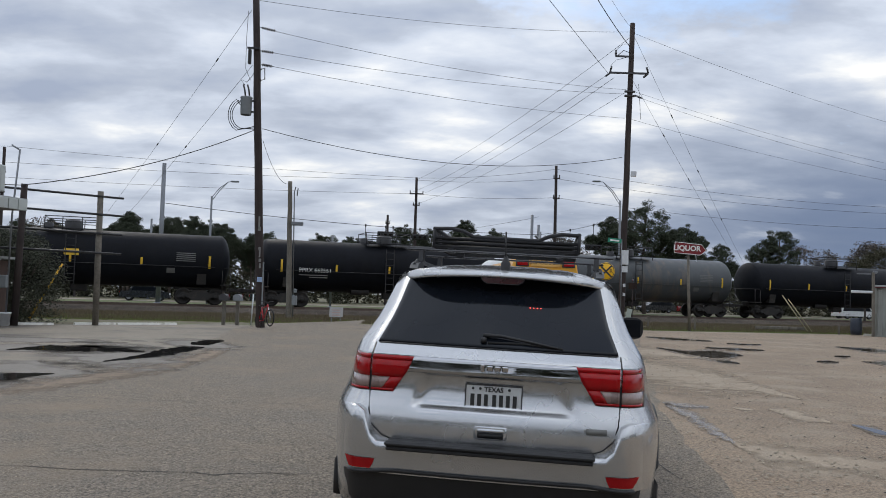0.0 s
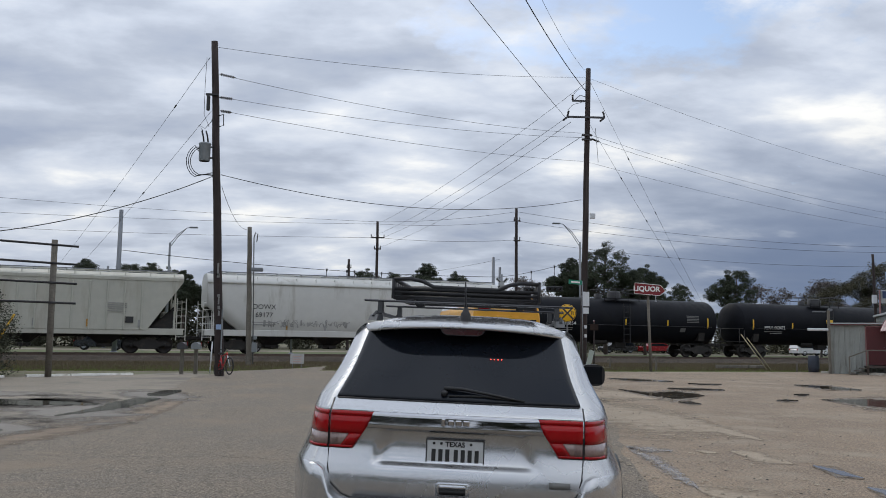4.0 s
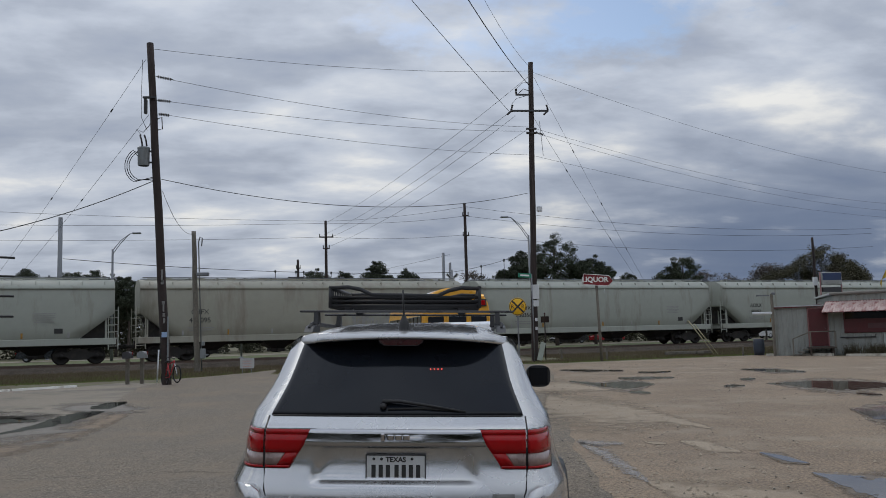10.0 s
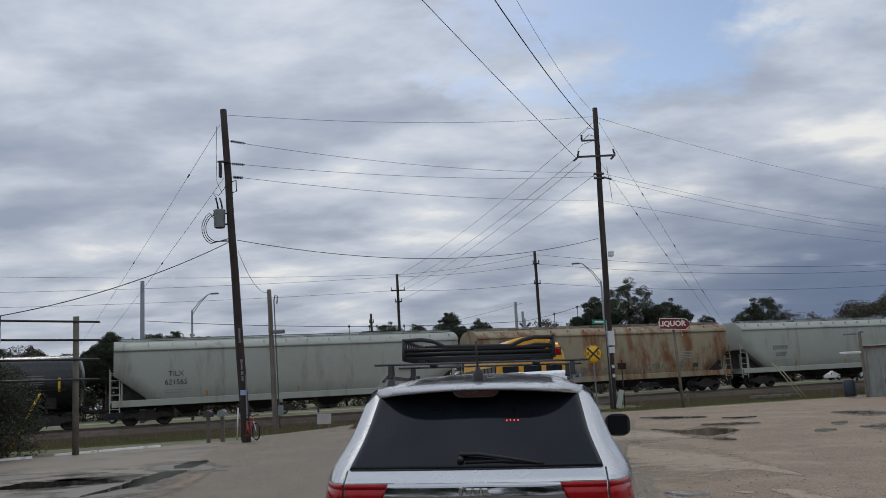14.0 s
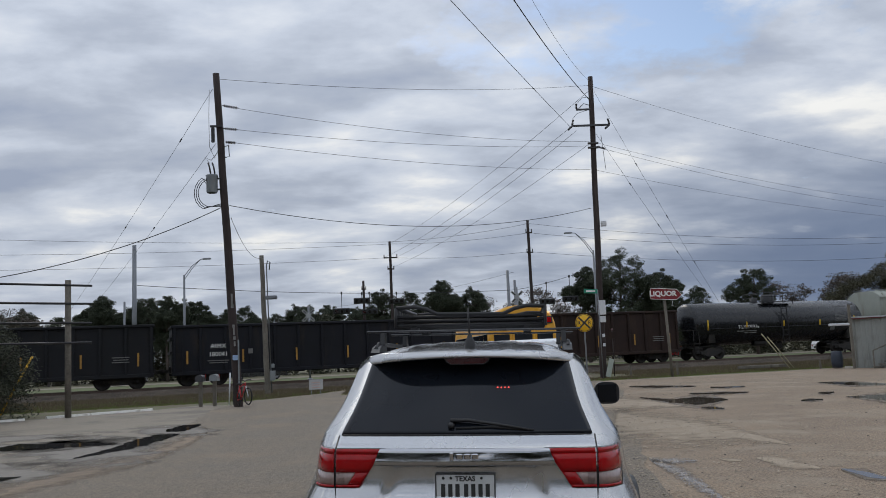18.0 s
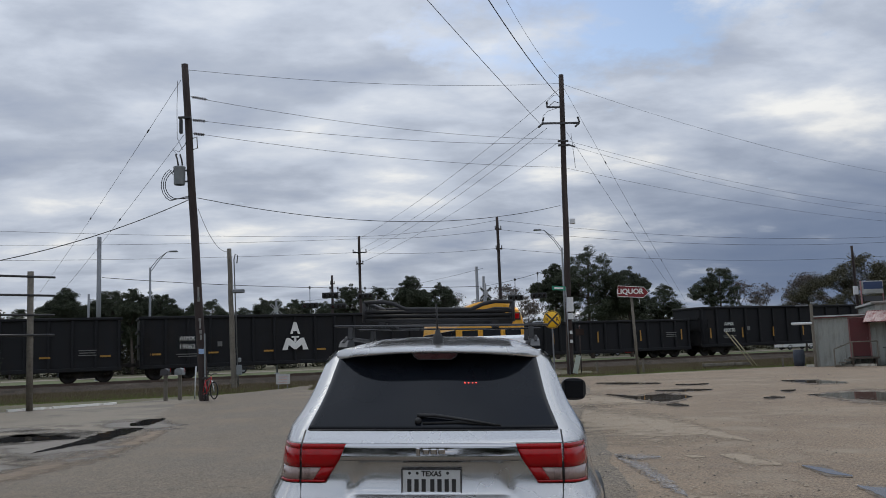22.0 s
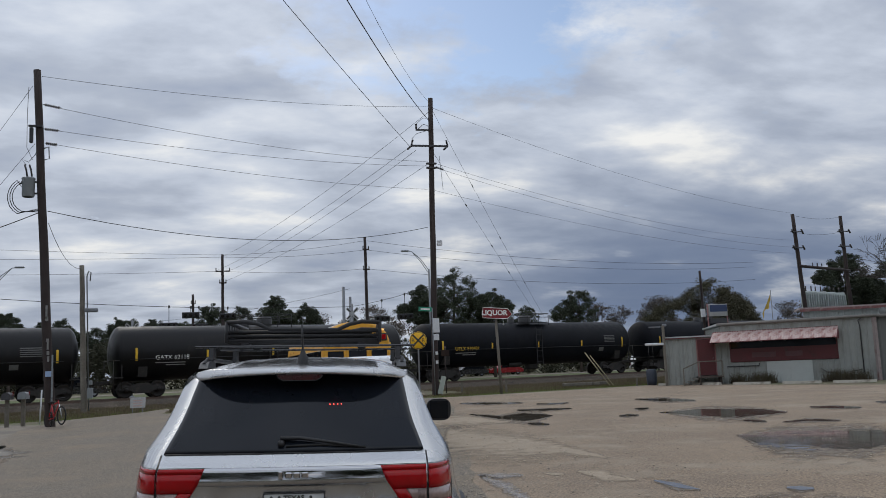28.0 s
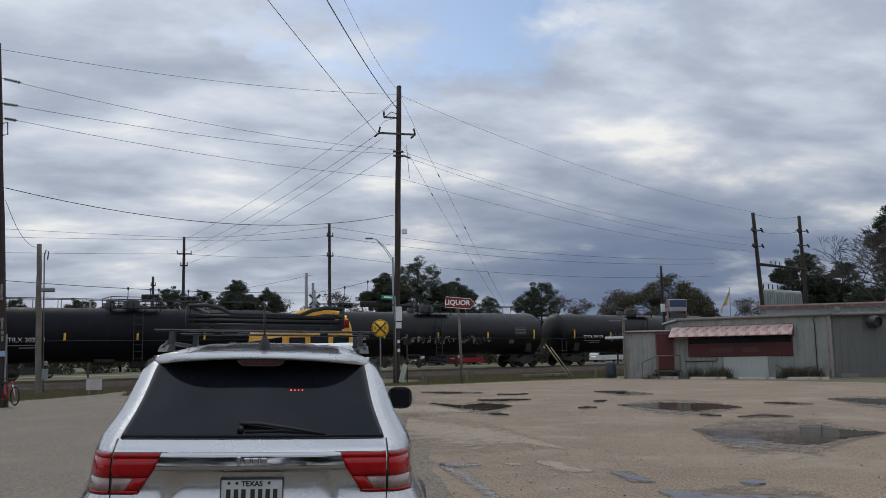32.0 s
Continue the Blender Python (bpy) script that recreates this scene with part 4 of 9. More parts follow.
def scrawl(car, name, x0, x1, z0, z1, y, material, seed, width=0.035, depth=None, loops=26):
    """Sprayed strokes in a looping hand, with no words."""
    rnd = random.Random(seed)
    s = Shape()
    for i in range(loops):
        cx = x0 + (x1 - x0) * (i + 0.5 + rnd.uniform(-0.4, 0.4)) / loops
        mid = (z0 + z1) / 2 + (z1 - z0) * rnd.uniform(-0.22, 0.22)
        w, h, t0, sp = (x1 - x0) / loops * rnd.uniform(0.4, 1.5), (z1 - z0) * rnd.uniform(0.12, 0.5), rnd.uniform(0, 6), rnd.uniform(2.5, 9.5)
        bend, thick = rnd.uniform(0.8, 2.6), width * rnd.uniform(0.5, 1.1)
        pts = []
        for j in range(14):
            t = t0 + sp * j / 13
            xx, zz = cx + w * math.cos(t) * (0.5 + 0.5 * math.sin(1.7 * t)), mid + h * math.sin(t * bend)
            pts.append(Vector((xx, (depth(zz) if depth else y) - 0.006, zz)))
        for a, b in zip(pts, pts[1:]):
            d = b - a
            n = Vector((-d.z, 0, d.x)).normalized() * thick / 2
            s.face([a - n, b - n, b + n, a + n])
    part(name, s, material, car)


HOPPER_PROFILE = [(1.36, 1.28), (1.46, 1.456), (1.53, 2.025), (1.56, 2.75), (1.55, 3.371), (1.535, 4.03), (1.53, 4.045), (1.60, 4.06), (1.60, 4.145), (1.46, 4.30), (1.20, 4.46), (0.95, 4.582), (0.55, 4.654), (0.0, 4.675)]
RIBBED_PROFILE = [(1.4, 1.28), (1.5, 1.301), (1.5, 4.043), (1.54, 4.054), (1.54, 4.219), (1.46, 4.302), (1.2, 4.437), (0.6, 4.53), (0.0, 4.551)]


def covered_hopper(L, tone, marks, label, ribbed=False, seed=0, paint_marks="marking_black", scrawls=()):
    """A covered hopper car over its couplers L long, base at the rail top."""
    body_m = M_(tone)
    car = thing("covered_hopper_car", Matrix(), label, "railcar", "freight train cars")
    B = L - 1.15
    prof = RIBBED_PROFILE if ribbed else HOPPER_PROFILE
    ring = [(-y, z) for y, z in prof] + [(y, z) for y, z in prof[-2::-1]]

    def ends(z):
        return B / 2 - 0.08 - (max(0, 2.75 - z) * 1.30)

    def shell():
        s = Shape()
        rows = []
        for k in range(-8, 9):
            rows.append([(ends(z) * k / 8, y, z) for y, z in ring])
        s.grid(rows, not ribbed)
        for k in (-1, 1):
            top = [(k * ends(z), y, z) for y, z in ring]
            n = len(ring)
            for i in range(n // 2):
                s.face([top[i], top[i + 1], top[n - 2 - i], top[n - 1 - i]] if i != n // 2 - 1 else [top[i], top[i + 1], top[n - 1 - i]])
        s.face([rows[0][0], rows[-1][0], rows[-1][-1], rows[0][-1]])
        return s.mesh("body", body_m)

    body = part("body", kept(("hopper", round(B, 1), tone, ribbed), shell), body_m, car)
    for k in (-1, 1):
        # dark block stands in for shade and dark paint under the sloping ends
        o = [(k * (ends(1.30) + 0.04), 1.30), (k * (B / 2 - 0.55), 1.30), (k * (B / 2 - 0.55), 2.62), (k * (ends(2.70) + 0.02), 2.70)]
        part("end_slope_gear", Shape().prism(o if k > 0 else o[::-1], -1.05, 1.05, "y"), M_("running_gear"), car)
    if ribbed:
        for i in range(19):
            x = (i - 9) * (B - 4.6) / 18
            for y in (-1.53, 1.53):
                part("rib", kept("hopper_rib" + tone, lambda: Shape().box((0, 0, 2.63), (0.09, 0.07, 2.64), chamfer=0.02).mesh("rib", body_m)), body_m, body, at=Matrix.Translation((x, y, 0)))
    # roof walk, hatches and grab irons
    s = Shape()
    zt = prof[-1][1]
    for y in (-0.62, 0.62):
        s.box((0, y, zt + 0.10), (B - 0.6, 0.32, 0.035))
        for i in range(12):
            s.box(((i - 5.5) * (B - 1) / 12, y, zt + 0.03), (0.06, 0.3, 0.14))
    part("running_board", s, M_("galvanised_steel"), car)
    for i in range(10):
        x = (i - 4.5) * (B - 1.6) / 10
        part("roof_hatch", kept(("hatch", tone), lambda: Shape().lathe([(zt - 0.02, 0.28), (zt + 0.10, 0.28), (zt + 0.15, 0.2), (zt + 0.15, 0.001)], "z", (0, 0, 0), 12).mesh("roof_hatch", body_m)), body_m, car, at=Matrix.Translation((x, 0, 0)))
    s = Shape()
    for side in (-1, 1):
        for i in range(16):
            x = (i - 7.5) * (B - 1.2) / 15
            s.box((x, side * 1.41, 4.30), (0.05, 0.12, 0.36), Matrix.Rotation(side * 0.35, 4, "X"))
        s.box((0, side * 1.30, zt - 0.02), (B - 0.9, 0.05, 0.05))
    part("roof_rail", s, body_m, car)
    # side sill the full length and end frames
    for side in (-1, 1):
        s = Shape().box((0, side * 1.42, 1.21), (B, 0.10, 0.36), chamfer=0.02)
        part("side_sill", s, body_m, car)
    s = Shape().box((0, 0, 1.05), (B + 0.2, 0.6, 0.34))
    part("centre_sill", s, M_("running_gear"), car)
    for k in (-1, 1):
        s = Shape()
        s.box((k * (B / 2 - 0.05), 0, 1.2), (0.1, 2.9, 0.34), chamfer=0.02)
        for y in (-1.38, 1.38):
            s.box((k * (B / 2 - 0.5), y, 2.8), (0.09, 0.09, 2.9))
        s.box((k * (B / 2 - 0.3), 0, 1.38), (0.7, 2.8, 0.04))
        for y in (-0.5, 0.5):
            s.box((k * (B / 2 - 0.55), y, 2.1), (0.12, 0.1, 1.5))
        s.box((k * (B / 2 - 0.9), 0, 2.1), (0.5, 0.7, 0.5), chamfer=0.08)
        part("end_frame", s, body_m, car)
        s = Shape().lathe([(-0.45, 0.16), (0.45, 0.16)], "y", (k * (B / 2 - 1.5), 0.2, 1.75), 10)
        s.box((k * (B / 2 - 1.3), -0.3, 1.7), (0.9, 0.08, 0.5))
        part("brake_gear", s, M_("running_gear"), car)
        for y in (-1.43, 1.43):
            add_ladder(car, "ladder", k * (B / 2 - 0.14), y, 0.75, 3.1, 0.5, body_m)
        add_coupler(car, k * (L / 2 - 0.42))
        add_truck(car, k * (B / 2 - 1.85))
    # outlet hoppers below the sill
    for i in range(4):
        x = (i - 1.5) * (B - 6.6) / 3.4
        s = Shape()
        s.grid([[(x - 1.35, -1.3, 1.28), (x + 1.35, -1.3, 1.28), (x + 1.35, 1.3, 1.28), (x - 1.35, 1.3, 1.28)], [(x - 0.35, -0.5, 0.52), (x + 0.35, -0.5, 0.52), (x + 0.35, 0.5, 0.52), (x - 0.35, 0.5, 0.52)]], False, True)
        s.box((x, 0, 0.45), (0.85, 1.1, 0.18), chamfer=0.03)
        s.tube([(x, -0.9, 0.42), (x, 0.9, 0.42)], 0.11, 8)
        part("outlet_hopper", s, M_("running_gear"), car)
    side_at = lambda z: -(np.interp(z, [p[1] for p in prof[:11]], [p[0] for p in prof[:11]]) + 0.004) - (0.0 if not ribbed else 0.04)
    for i in range(7):
        x = (i - 3) * (B - 4.8) / 6
        part("reflector", Shape().box((x, side_at(1.6) - 0.006, 1.64), (0.10, 0.012, 0.42)), M_("reflector_dull" if i % 2 else "marking_faded"), car)
    if marks:
        for i, word in enumerate(marks):
            word_part("lettering", word, 0.41, M_(paint_marks), car, Matrix.Translation((-B / 2 + 3.35, side_at(2.6) - 0.012, 2.74 - 0.47 * i)), "reporting marks on the side")
        bars(car, "small_writing", -B / 2 + 3.4, 1.85, side_at(1.85) - 0.008, (1.5, 1.3), 0.05, 0.13, M_("marking_faded"))
    bars(car, "data_line", B / 2 - 3.6, 2.75, side_at(2.6) - 0.010, (1.1, 1.0, 1.1, 0.8, 1.0), 0.045, 0.11, M_("marking_faded"))
    part("placard", Shape().box((B / 2 - 2.9, side_at(1.8) - 0.008, 1.85), (0.42, 0.012, 0.34)), M_("marking_black"), car, "small black data panel")
    for k, (x0, x1, z0, z1, paint) in enumerate(scrawls):
        scrawl(car, "sprayed_scrawl", x0, x1, z0, z1, 0, M_(paint), seed * 10 + k, 0.05, side_at)
    return car


def tank_car(L, tone, marks, label, seed=0, marks_x=None, R=1.54, zc=2.50, scrawls=(), top_rail=False, paint="marking_white", hazard=False):
    """A tank car over its couplers L long: shell, dished heads, dome platform, sills and trucks."""
    body_m = M_(tone)
    car = thing("tank_car", Matrix(), label, "railcar", "freight train cars")
    B = L - 1.5

    def shell():
        s = Shape()
        head = [(0.0, 0.001), (0.05, 0.35), (0.16, 0.75), (0.34, 1.08), (0.55, 1.30), (0.78, 1.44), (1.0, 1.5)]
        h = B / 2 - 0.05
        prof = [(-h + a * 0.55, r * R / 1.5) for a, r in head] + [(h - a * 0.55, r * R / 1.5) for a, r in head[::-1]]
        s.lathe(prof, "x", (0, 0, zc), 40)
        return s.mesh("tank_shell", body_m)

    body = part("tank_shell", kept(("tank", round(B, 1), tone, R), shell), body_m, car)
    # dome, fittings and platform
    top = zc + R
    s = Shape().lathe([(top - 0.15, 0.48), (top + 0.42, 0.48), (top + 0.50, 0.40), (top + 0.52, 0.001)], "z", (0, 0, 0), 18)
    part("dome", s, M_("black_iron"), car)
    part("valve", Shape().lathe([(top - 0.1, 0.26), (top + 0.3, 0.26), (top + 0.34, 0.001)], "z", (-1.3, 0, 0), 12), M_("black_iron"), car)
    s = Shape()
    for y in (-0.85, 0.85):
        s.box((0, y, top - 0.02), (2.8, 0.5, 0.04))
        for x in (-1.4, -0.5, 0.5, 1.4):
            s.tube([(x, y * 1.25, top - 0.25), (x, y * 1.25, top + 0.62)], 0.025, 6)
        for z in (0.35, 0.62):
            s.tube([(-1.4, y * 1.25, top + z), (1.4, y * 1.25, top + z)], 0.025, 6)
    for x in (-1.4, 1.4):
        s.tube([(x, -1.06, top + 0.62), (x, 1.06, top + 0.62)], 0.025, 6)
    part("platform_railing", s, M_("black_iron"), car)
    if top_rail:
        s = Shape()
        for y in (-0.5, 0.5):
            s.tube([(-B / 2 + 1.2, y, top + 0.5), (B / 2 - 1.2, y, top + 0.5)], 0.025, 6)
            for i in range(13):
                x = (i - 6) * (B - 2.4) / 12
                s.tube([(x, y, top - 0.08), (x, y, top + 0.5)], 0.02, 6)
        part("top_handrail", s, M_("black_iron"), car)
    for side in (-1, 1):
        add_ladder(car, "ladder", 0, side * (R + 0.10), 0.95, top - 0.4, 0.5, M_("black_iron"))
        s = Shape().tube([(-B / 2 + 1.0, side * (R + 0.06), 2.15), (B / 2 - 1.0, side * (R + 0.06), 2.15)], 0.022, 6)
        for i in range(9):
            x = (i - 4) * (B - 2.0) / 8
            s.tube([(x, side * (R - 0.12), 2.15), (x, side * (R + 0.06), 2.15)], 0.018, 5)
        part("handrail", s, M_("black_iron"), car)
    # saddles and stub sills
    for k in (-1, 1):
        x = k * (B / 2 - 1.7)
        s = Shape().box((x, 0, 1.02), (2.9, 0.62, 0.36), chamfer=0.03)
        s.prism([(-1.25, 1.15), (1.25, 1.15), (1.38, 1.75), (0.9, 1.5), (-0.9, 1.5), (-1.38, 1.75)], x - 0.25, x + 0.25, "x")
        s.box((k * (B / 2 - 0.35), 0, 1.15), (0.55, 2.9, 0.06))
        for y in (-1.4, 1.4):
            s.tube([(k * (B / 2 - 0.1), y, 0.5), (k * (B / 2 - 0.1), y, 2.1)], 0.025, 6)
            s.tube([(k * (B / 2 - 0.55), y, 0.5), (k * (B / 2 - 0.55), y, 2.1)], 0.025, 6)
            for zz in (0.5, 0.8, 2.1):
                s.tube([(k * (B / 2 - 0.1), y, zz), (k * (B / 2 - 0.55), y, zz)], 0.02, 6)
        s.tube([(k * (B / 2 - 0.05), -1.4, 2.1), (k * (B / 2 - 0.05), 1.4, 2.1)], 0.025, 6)
        part("end_sill", s, M_("running_gear"), car)
        add_coupler(car, k * (L / 2 - 0.42))
        add_truck(car, k * (B / 2 - 1.75))
    s = Shape().box((0.4, 0, 0.85), (0.9, 0.5, 0.5), chamfer=0.06)
    s.lathe([(-0.55, 0.2), (0.55, 0.2)], "x", (-1.6, -0.55, 1.02), 12)
    s.tube([(-4, 0.3, 0.98), (4, 0.3, 0.98)], 0.04, 6)
    part("outlet_gear", s, M_("running_gear"), car)
    side = lambda z: -(math.sqrt(max(0.01, R * R - (z - zc) ** 2)) + 0.006)

    def decal(name, x, z, w, h, paint_, label=""):
        s = Shape()
        k = max(2, int(h / 0.12))
        s.grid([[(x - w / 2, side(z - h / 2 + h * i / k) - 0.003, z - h / 2 + h * i / k), (x + w / 2, side(z - h / 2 + h * i / k) - 0.003, z - h / 2 + h * i / k)] for i in range(k + 1)], False)
        part(name, s, M_(paint_), car, label)

    rnd = random.Random(seed)
    for i in range(5):
        tall = i in (0, 4)
        decal("reflector", (i - 2) * (B - 2.6) / 4, 2.42 if tall else 2.38, 0.12, 0.72 if tall else 0.40, "reflector_yellow", "yellow reflective strip")
    if marks:
        x = marks_x if marks_x is not None else -B / 2 + 3.3
        word_part("lettering", marks, 0.35, M_(paint), car, Matrix.Translation((x, side(2.2) - 0.02, 2.2)), "white reporting marks")
        for i in range(2):
            decal("small_writing", x - 0.1 + 0.3 * i, 1.92 - 0.13 * i, 1.7 - 0.6 * i, 0.05, "marking_faded")
    for i in range(5):
        decal("data_line", B / 2 - 2.6, 2.9 - 0.11 * i, 1.05, 0.05, "marking_dim")
    if hazard:
        decal("warning_panel", B / 2 - 8.6, 2.72, 0.75, 0.36, "reflector_yellow", "yellow warning panel with small print")
    decal("test_panel", B / 2 - 3.4, 1.9, 0.45, 0.28, "marking_dim")
    for k, (x0, x1, z0, z1, paint_) in enumerate(scrawls):
        scrawl(car, "sprayed_scrawl", x0, x1, z0, z1, 0, M_(paint_), seed * 10 + k, 0.035, side)
    return car


def gondola_car(L, tone, marks, label, H=3.45, floor=0.72, logo=False, ribs=13, seed=0, paint="marking_white", spaced=False, end_high=False):
    """A high-sided open gondola with stakes, chords and sills."""
    body_m = M_(tone)
    car = thing("gondola_car", Matrix(), label, "railcar", "freight train cars")
    B, W = L - 1.0, 1.47

    def shell():
        s = Shape()
        for y in (-W, W):
            s.box((0, y, (floor + H) / 2), (B, 0.06, H - floor))
        for x in (-B / 2 + 0.03, B / 2 - 0.03):
            s.box((x, 0, (floor + H) / 2), (0.06, 2 * W - 0.06, H - floor))
        s.box((0, 0, 1.13), (B - 0.12, 2 * W - 0.06, 0.06))
        return s.mesh("body", body_m)

    body = part("body", kept(("gon", round(B, 1), tone, H), shell), body_m, car)
    for i in range(ribs):
        x = (i - (ribs - 1) / 2) * (B - 0.24) / (ribs - 1)
        for y in (-W - 0.09, W + 0.09):
            part("side_stake", kept(("stake", tone, H), lambda: Shape().box((0, 0, (floor + H) / 2), (0.16, 0.12, H - floor - 0.16), chamfer=0.03).mesh("side_stake", body_m)), body_m, body, at=Matrix.Translation((x, y, 0)))
    for y in (-W - 0.05, W + 0.05):
        part("top_chord", Shape().box((0, y, H), (B + 0.06, 0.20, 0.16), chamfer=0.03), body_m, car)
        part("side_sill", Shape().box((0, y, floor), (B + 0.06, 0.18, 0.22), chamfer=0.03), body_m, car)
        add_ladder(car, "ladder", -B / 2 + 0.35, y * 1.09, 0.75, 2.6, 0.45, body_m)
    part("centre_sill", Shape().box((0, 0, 0.95), (B + 0.3, 0.6, 0.36)), M_("running_gear"), car)
    for k in (-1, 1):
        part("end_sill", Shape().box((k * B / 2, 0, H), (0.16, 2.9, 0.16), chamfer=0.03).box((k * (B / 2 + 0.05), 0, 1.9), (0.12, 2.9, 0.14)).box((k * (B / 2 + 0.05), 0, 2.7), (0.12, 2.9, 0.14)), body_m, car)
        add_coupler(car, k * (L / 2 - 0.42))
        add_truck(car, k * (B / 2 - 1.75))
    part("brake_cylinder", Shape().lathe([(-0.5, 0.001), (-0.5, 0.18), (0.5, 0.18), (0.5, 0.001)], "x", (1.0, -0.6, 0.78), 10), M_("running_gear"), car)
    part("brake_valve", Shape().box((-1.2, -0.7, 0.75), (0.6, 0.3, 0.4), chamfer=0.04), M_("running_gear"), car)
    y = -W - 0.16
    if marks:
        for i, word in enumerate(marks):
            word_part("lettering", word, 0.36, M_(paint), car, Matrix.Translation((-B / 2 + 2.5, y, 2.25 - 0.46 * i - (3.45 - H) * 0.6)), "white reporting marks")
        bars(car, "small_writing", -B / 2 + 2.5, 1.38, y, (1.2, 1.0), 0.05, 0.12, M_("marking_dim"))
    bars(car, "data_line", B / 2 - 1.7, 1.75, y, (0.9, 0.8, 0.9), 0.05, 0.13, M_("marking_dim"))
    for i in range(6):
        part("reflector", Shape().box(((i - 2.5) * (B - 1.6) / 5, y, 1.60 if not logo else 1.42), (0.10, 0.012, 0.72) if not logo else (0.55, 0.012, 0.10)), M_("reflector_dull"), car)
    part("data_panel", Shape().box((-B / 2 + 4.3, y, 1.9 - (3.45 - H) * 0.5), (0.26, 0.012, 0.28)), M_("marking_dim"), car)
    if logo:
        lg = Shape()
        # three stacked white forms
        lg.prism([(-0.30, 2.35), (-0.16, 2.35), (-0.10, 2.52), (0.10, 2.52), (0.16, 2.35), (0.30, 2.35), (0.08, 3.05), (-0.08, 3.05)], y - 0.012, y, "y")
        lg.box((0, y - 0.006, 2.18), (0.44, 0.012, 0.10)).box((0, y - 0.006, 2.05), (0.13, 0.012, 0.34))
        lg.prism([(-0.78, 1.42), (-0.46, 1.42), (-0.40, 1.72), (-0.06, 1.45), (0.06, 1.45), (0.40, 1.72), (0.46, 1.42), (0.78, 1.42), (0.52, 2.12), (0.34, 2.12), (0.0, 1.84), (-0.34, 2.12), (-0.52, 2.12)], y - 0.012, y, "y")
        part("emblem", lg, M_("marking_white"), car, "white stacked emblem on the side")
    return car


# gaps between cars along the line at the first moment, front to rear
GAPS = [40.7, 22.8, 5.1, -12.1, -30.9, -48.8, -68.6, -90.5, -111.1, -131.8, -153.1, -172.7, -193.0, -214.5, -232.0, -248.6, -266.6, -283.8, -303.8, -322.1, -339.7, -358.5, -379.0, -399.2, -419.0, -440.5, -460.1]
SEE, BLK = "marking_white", "marking_black"


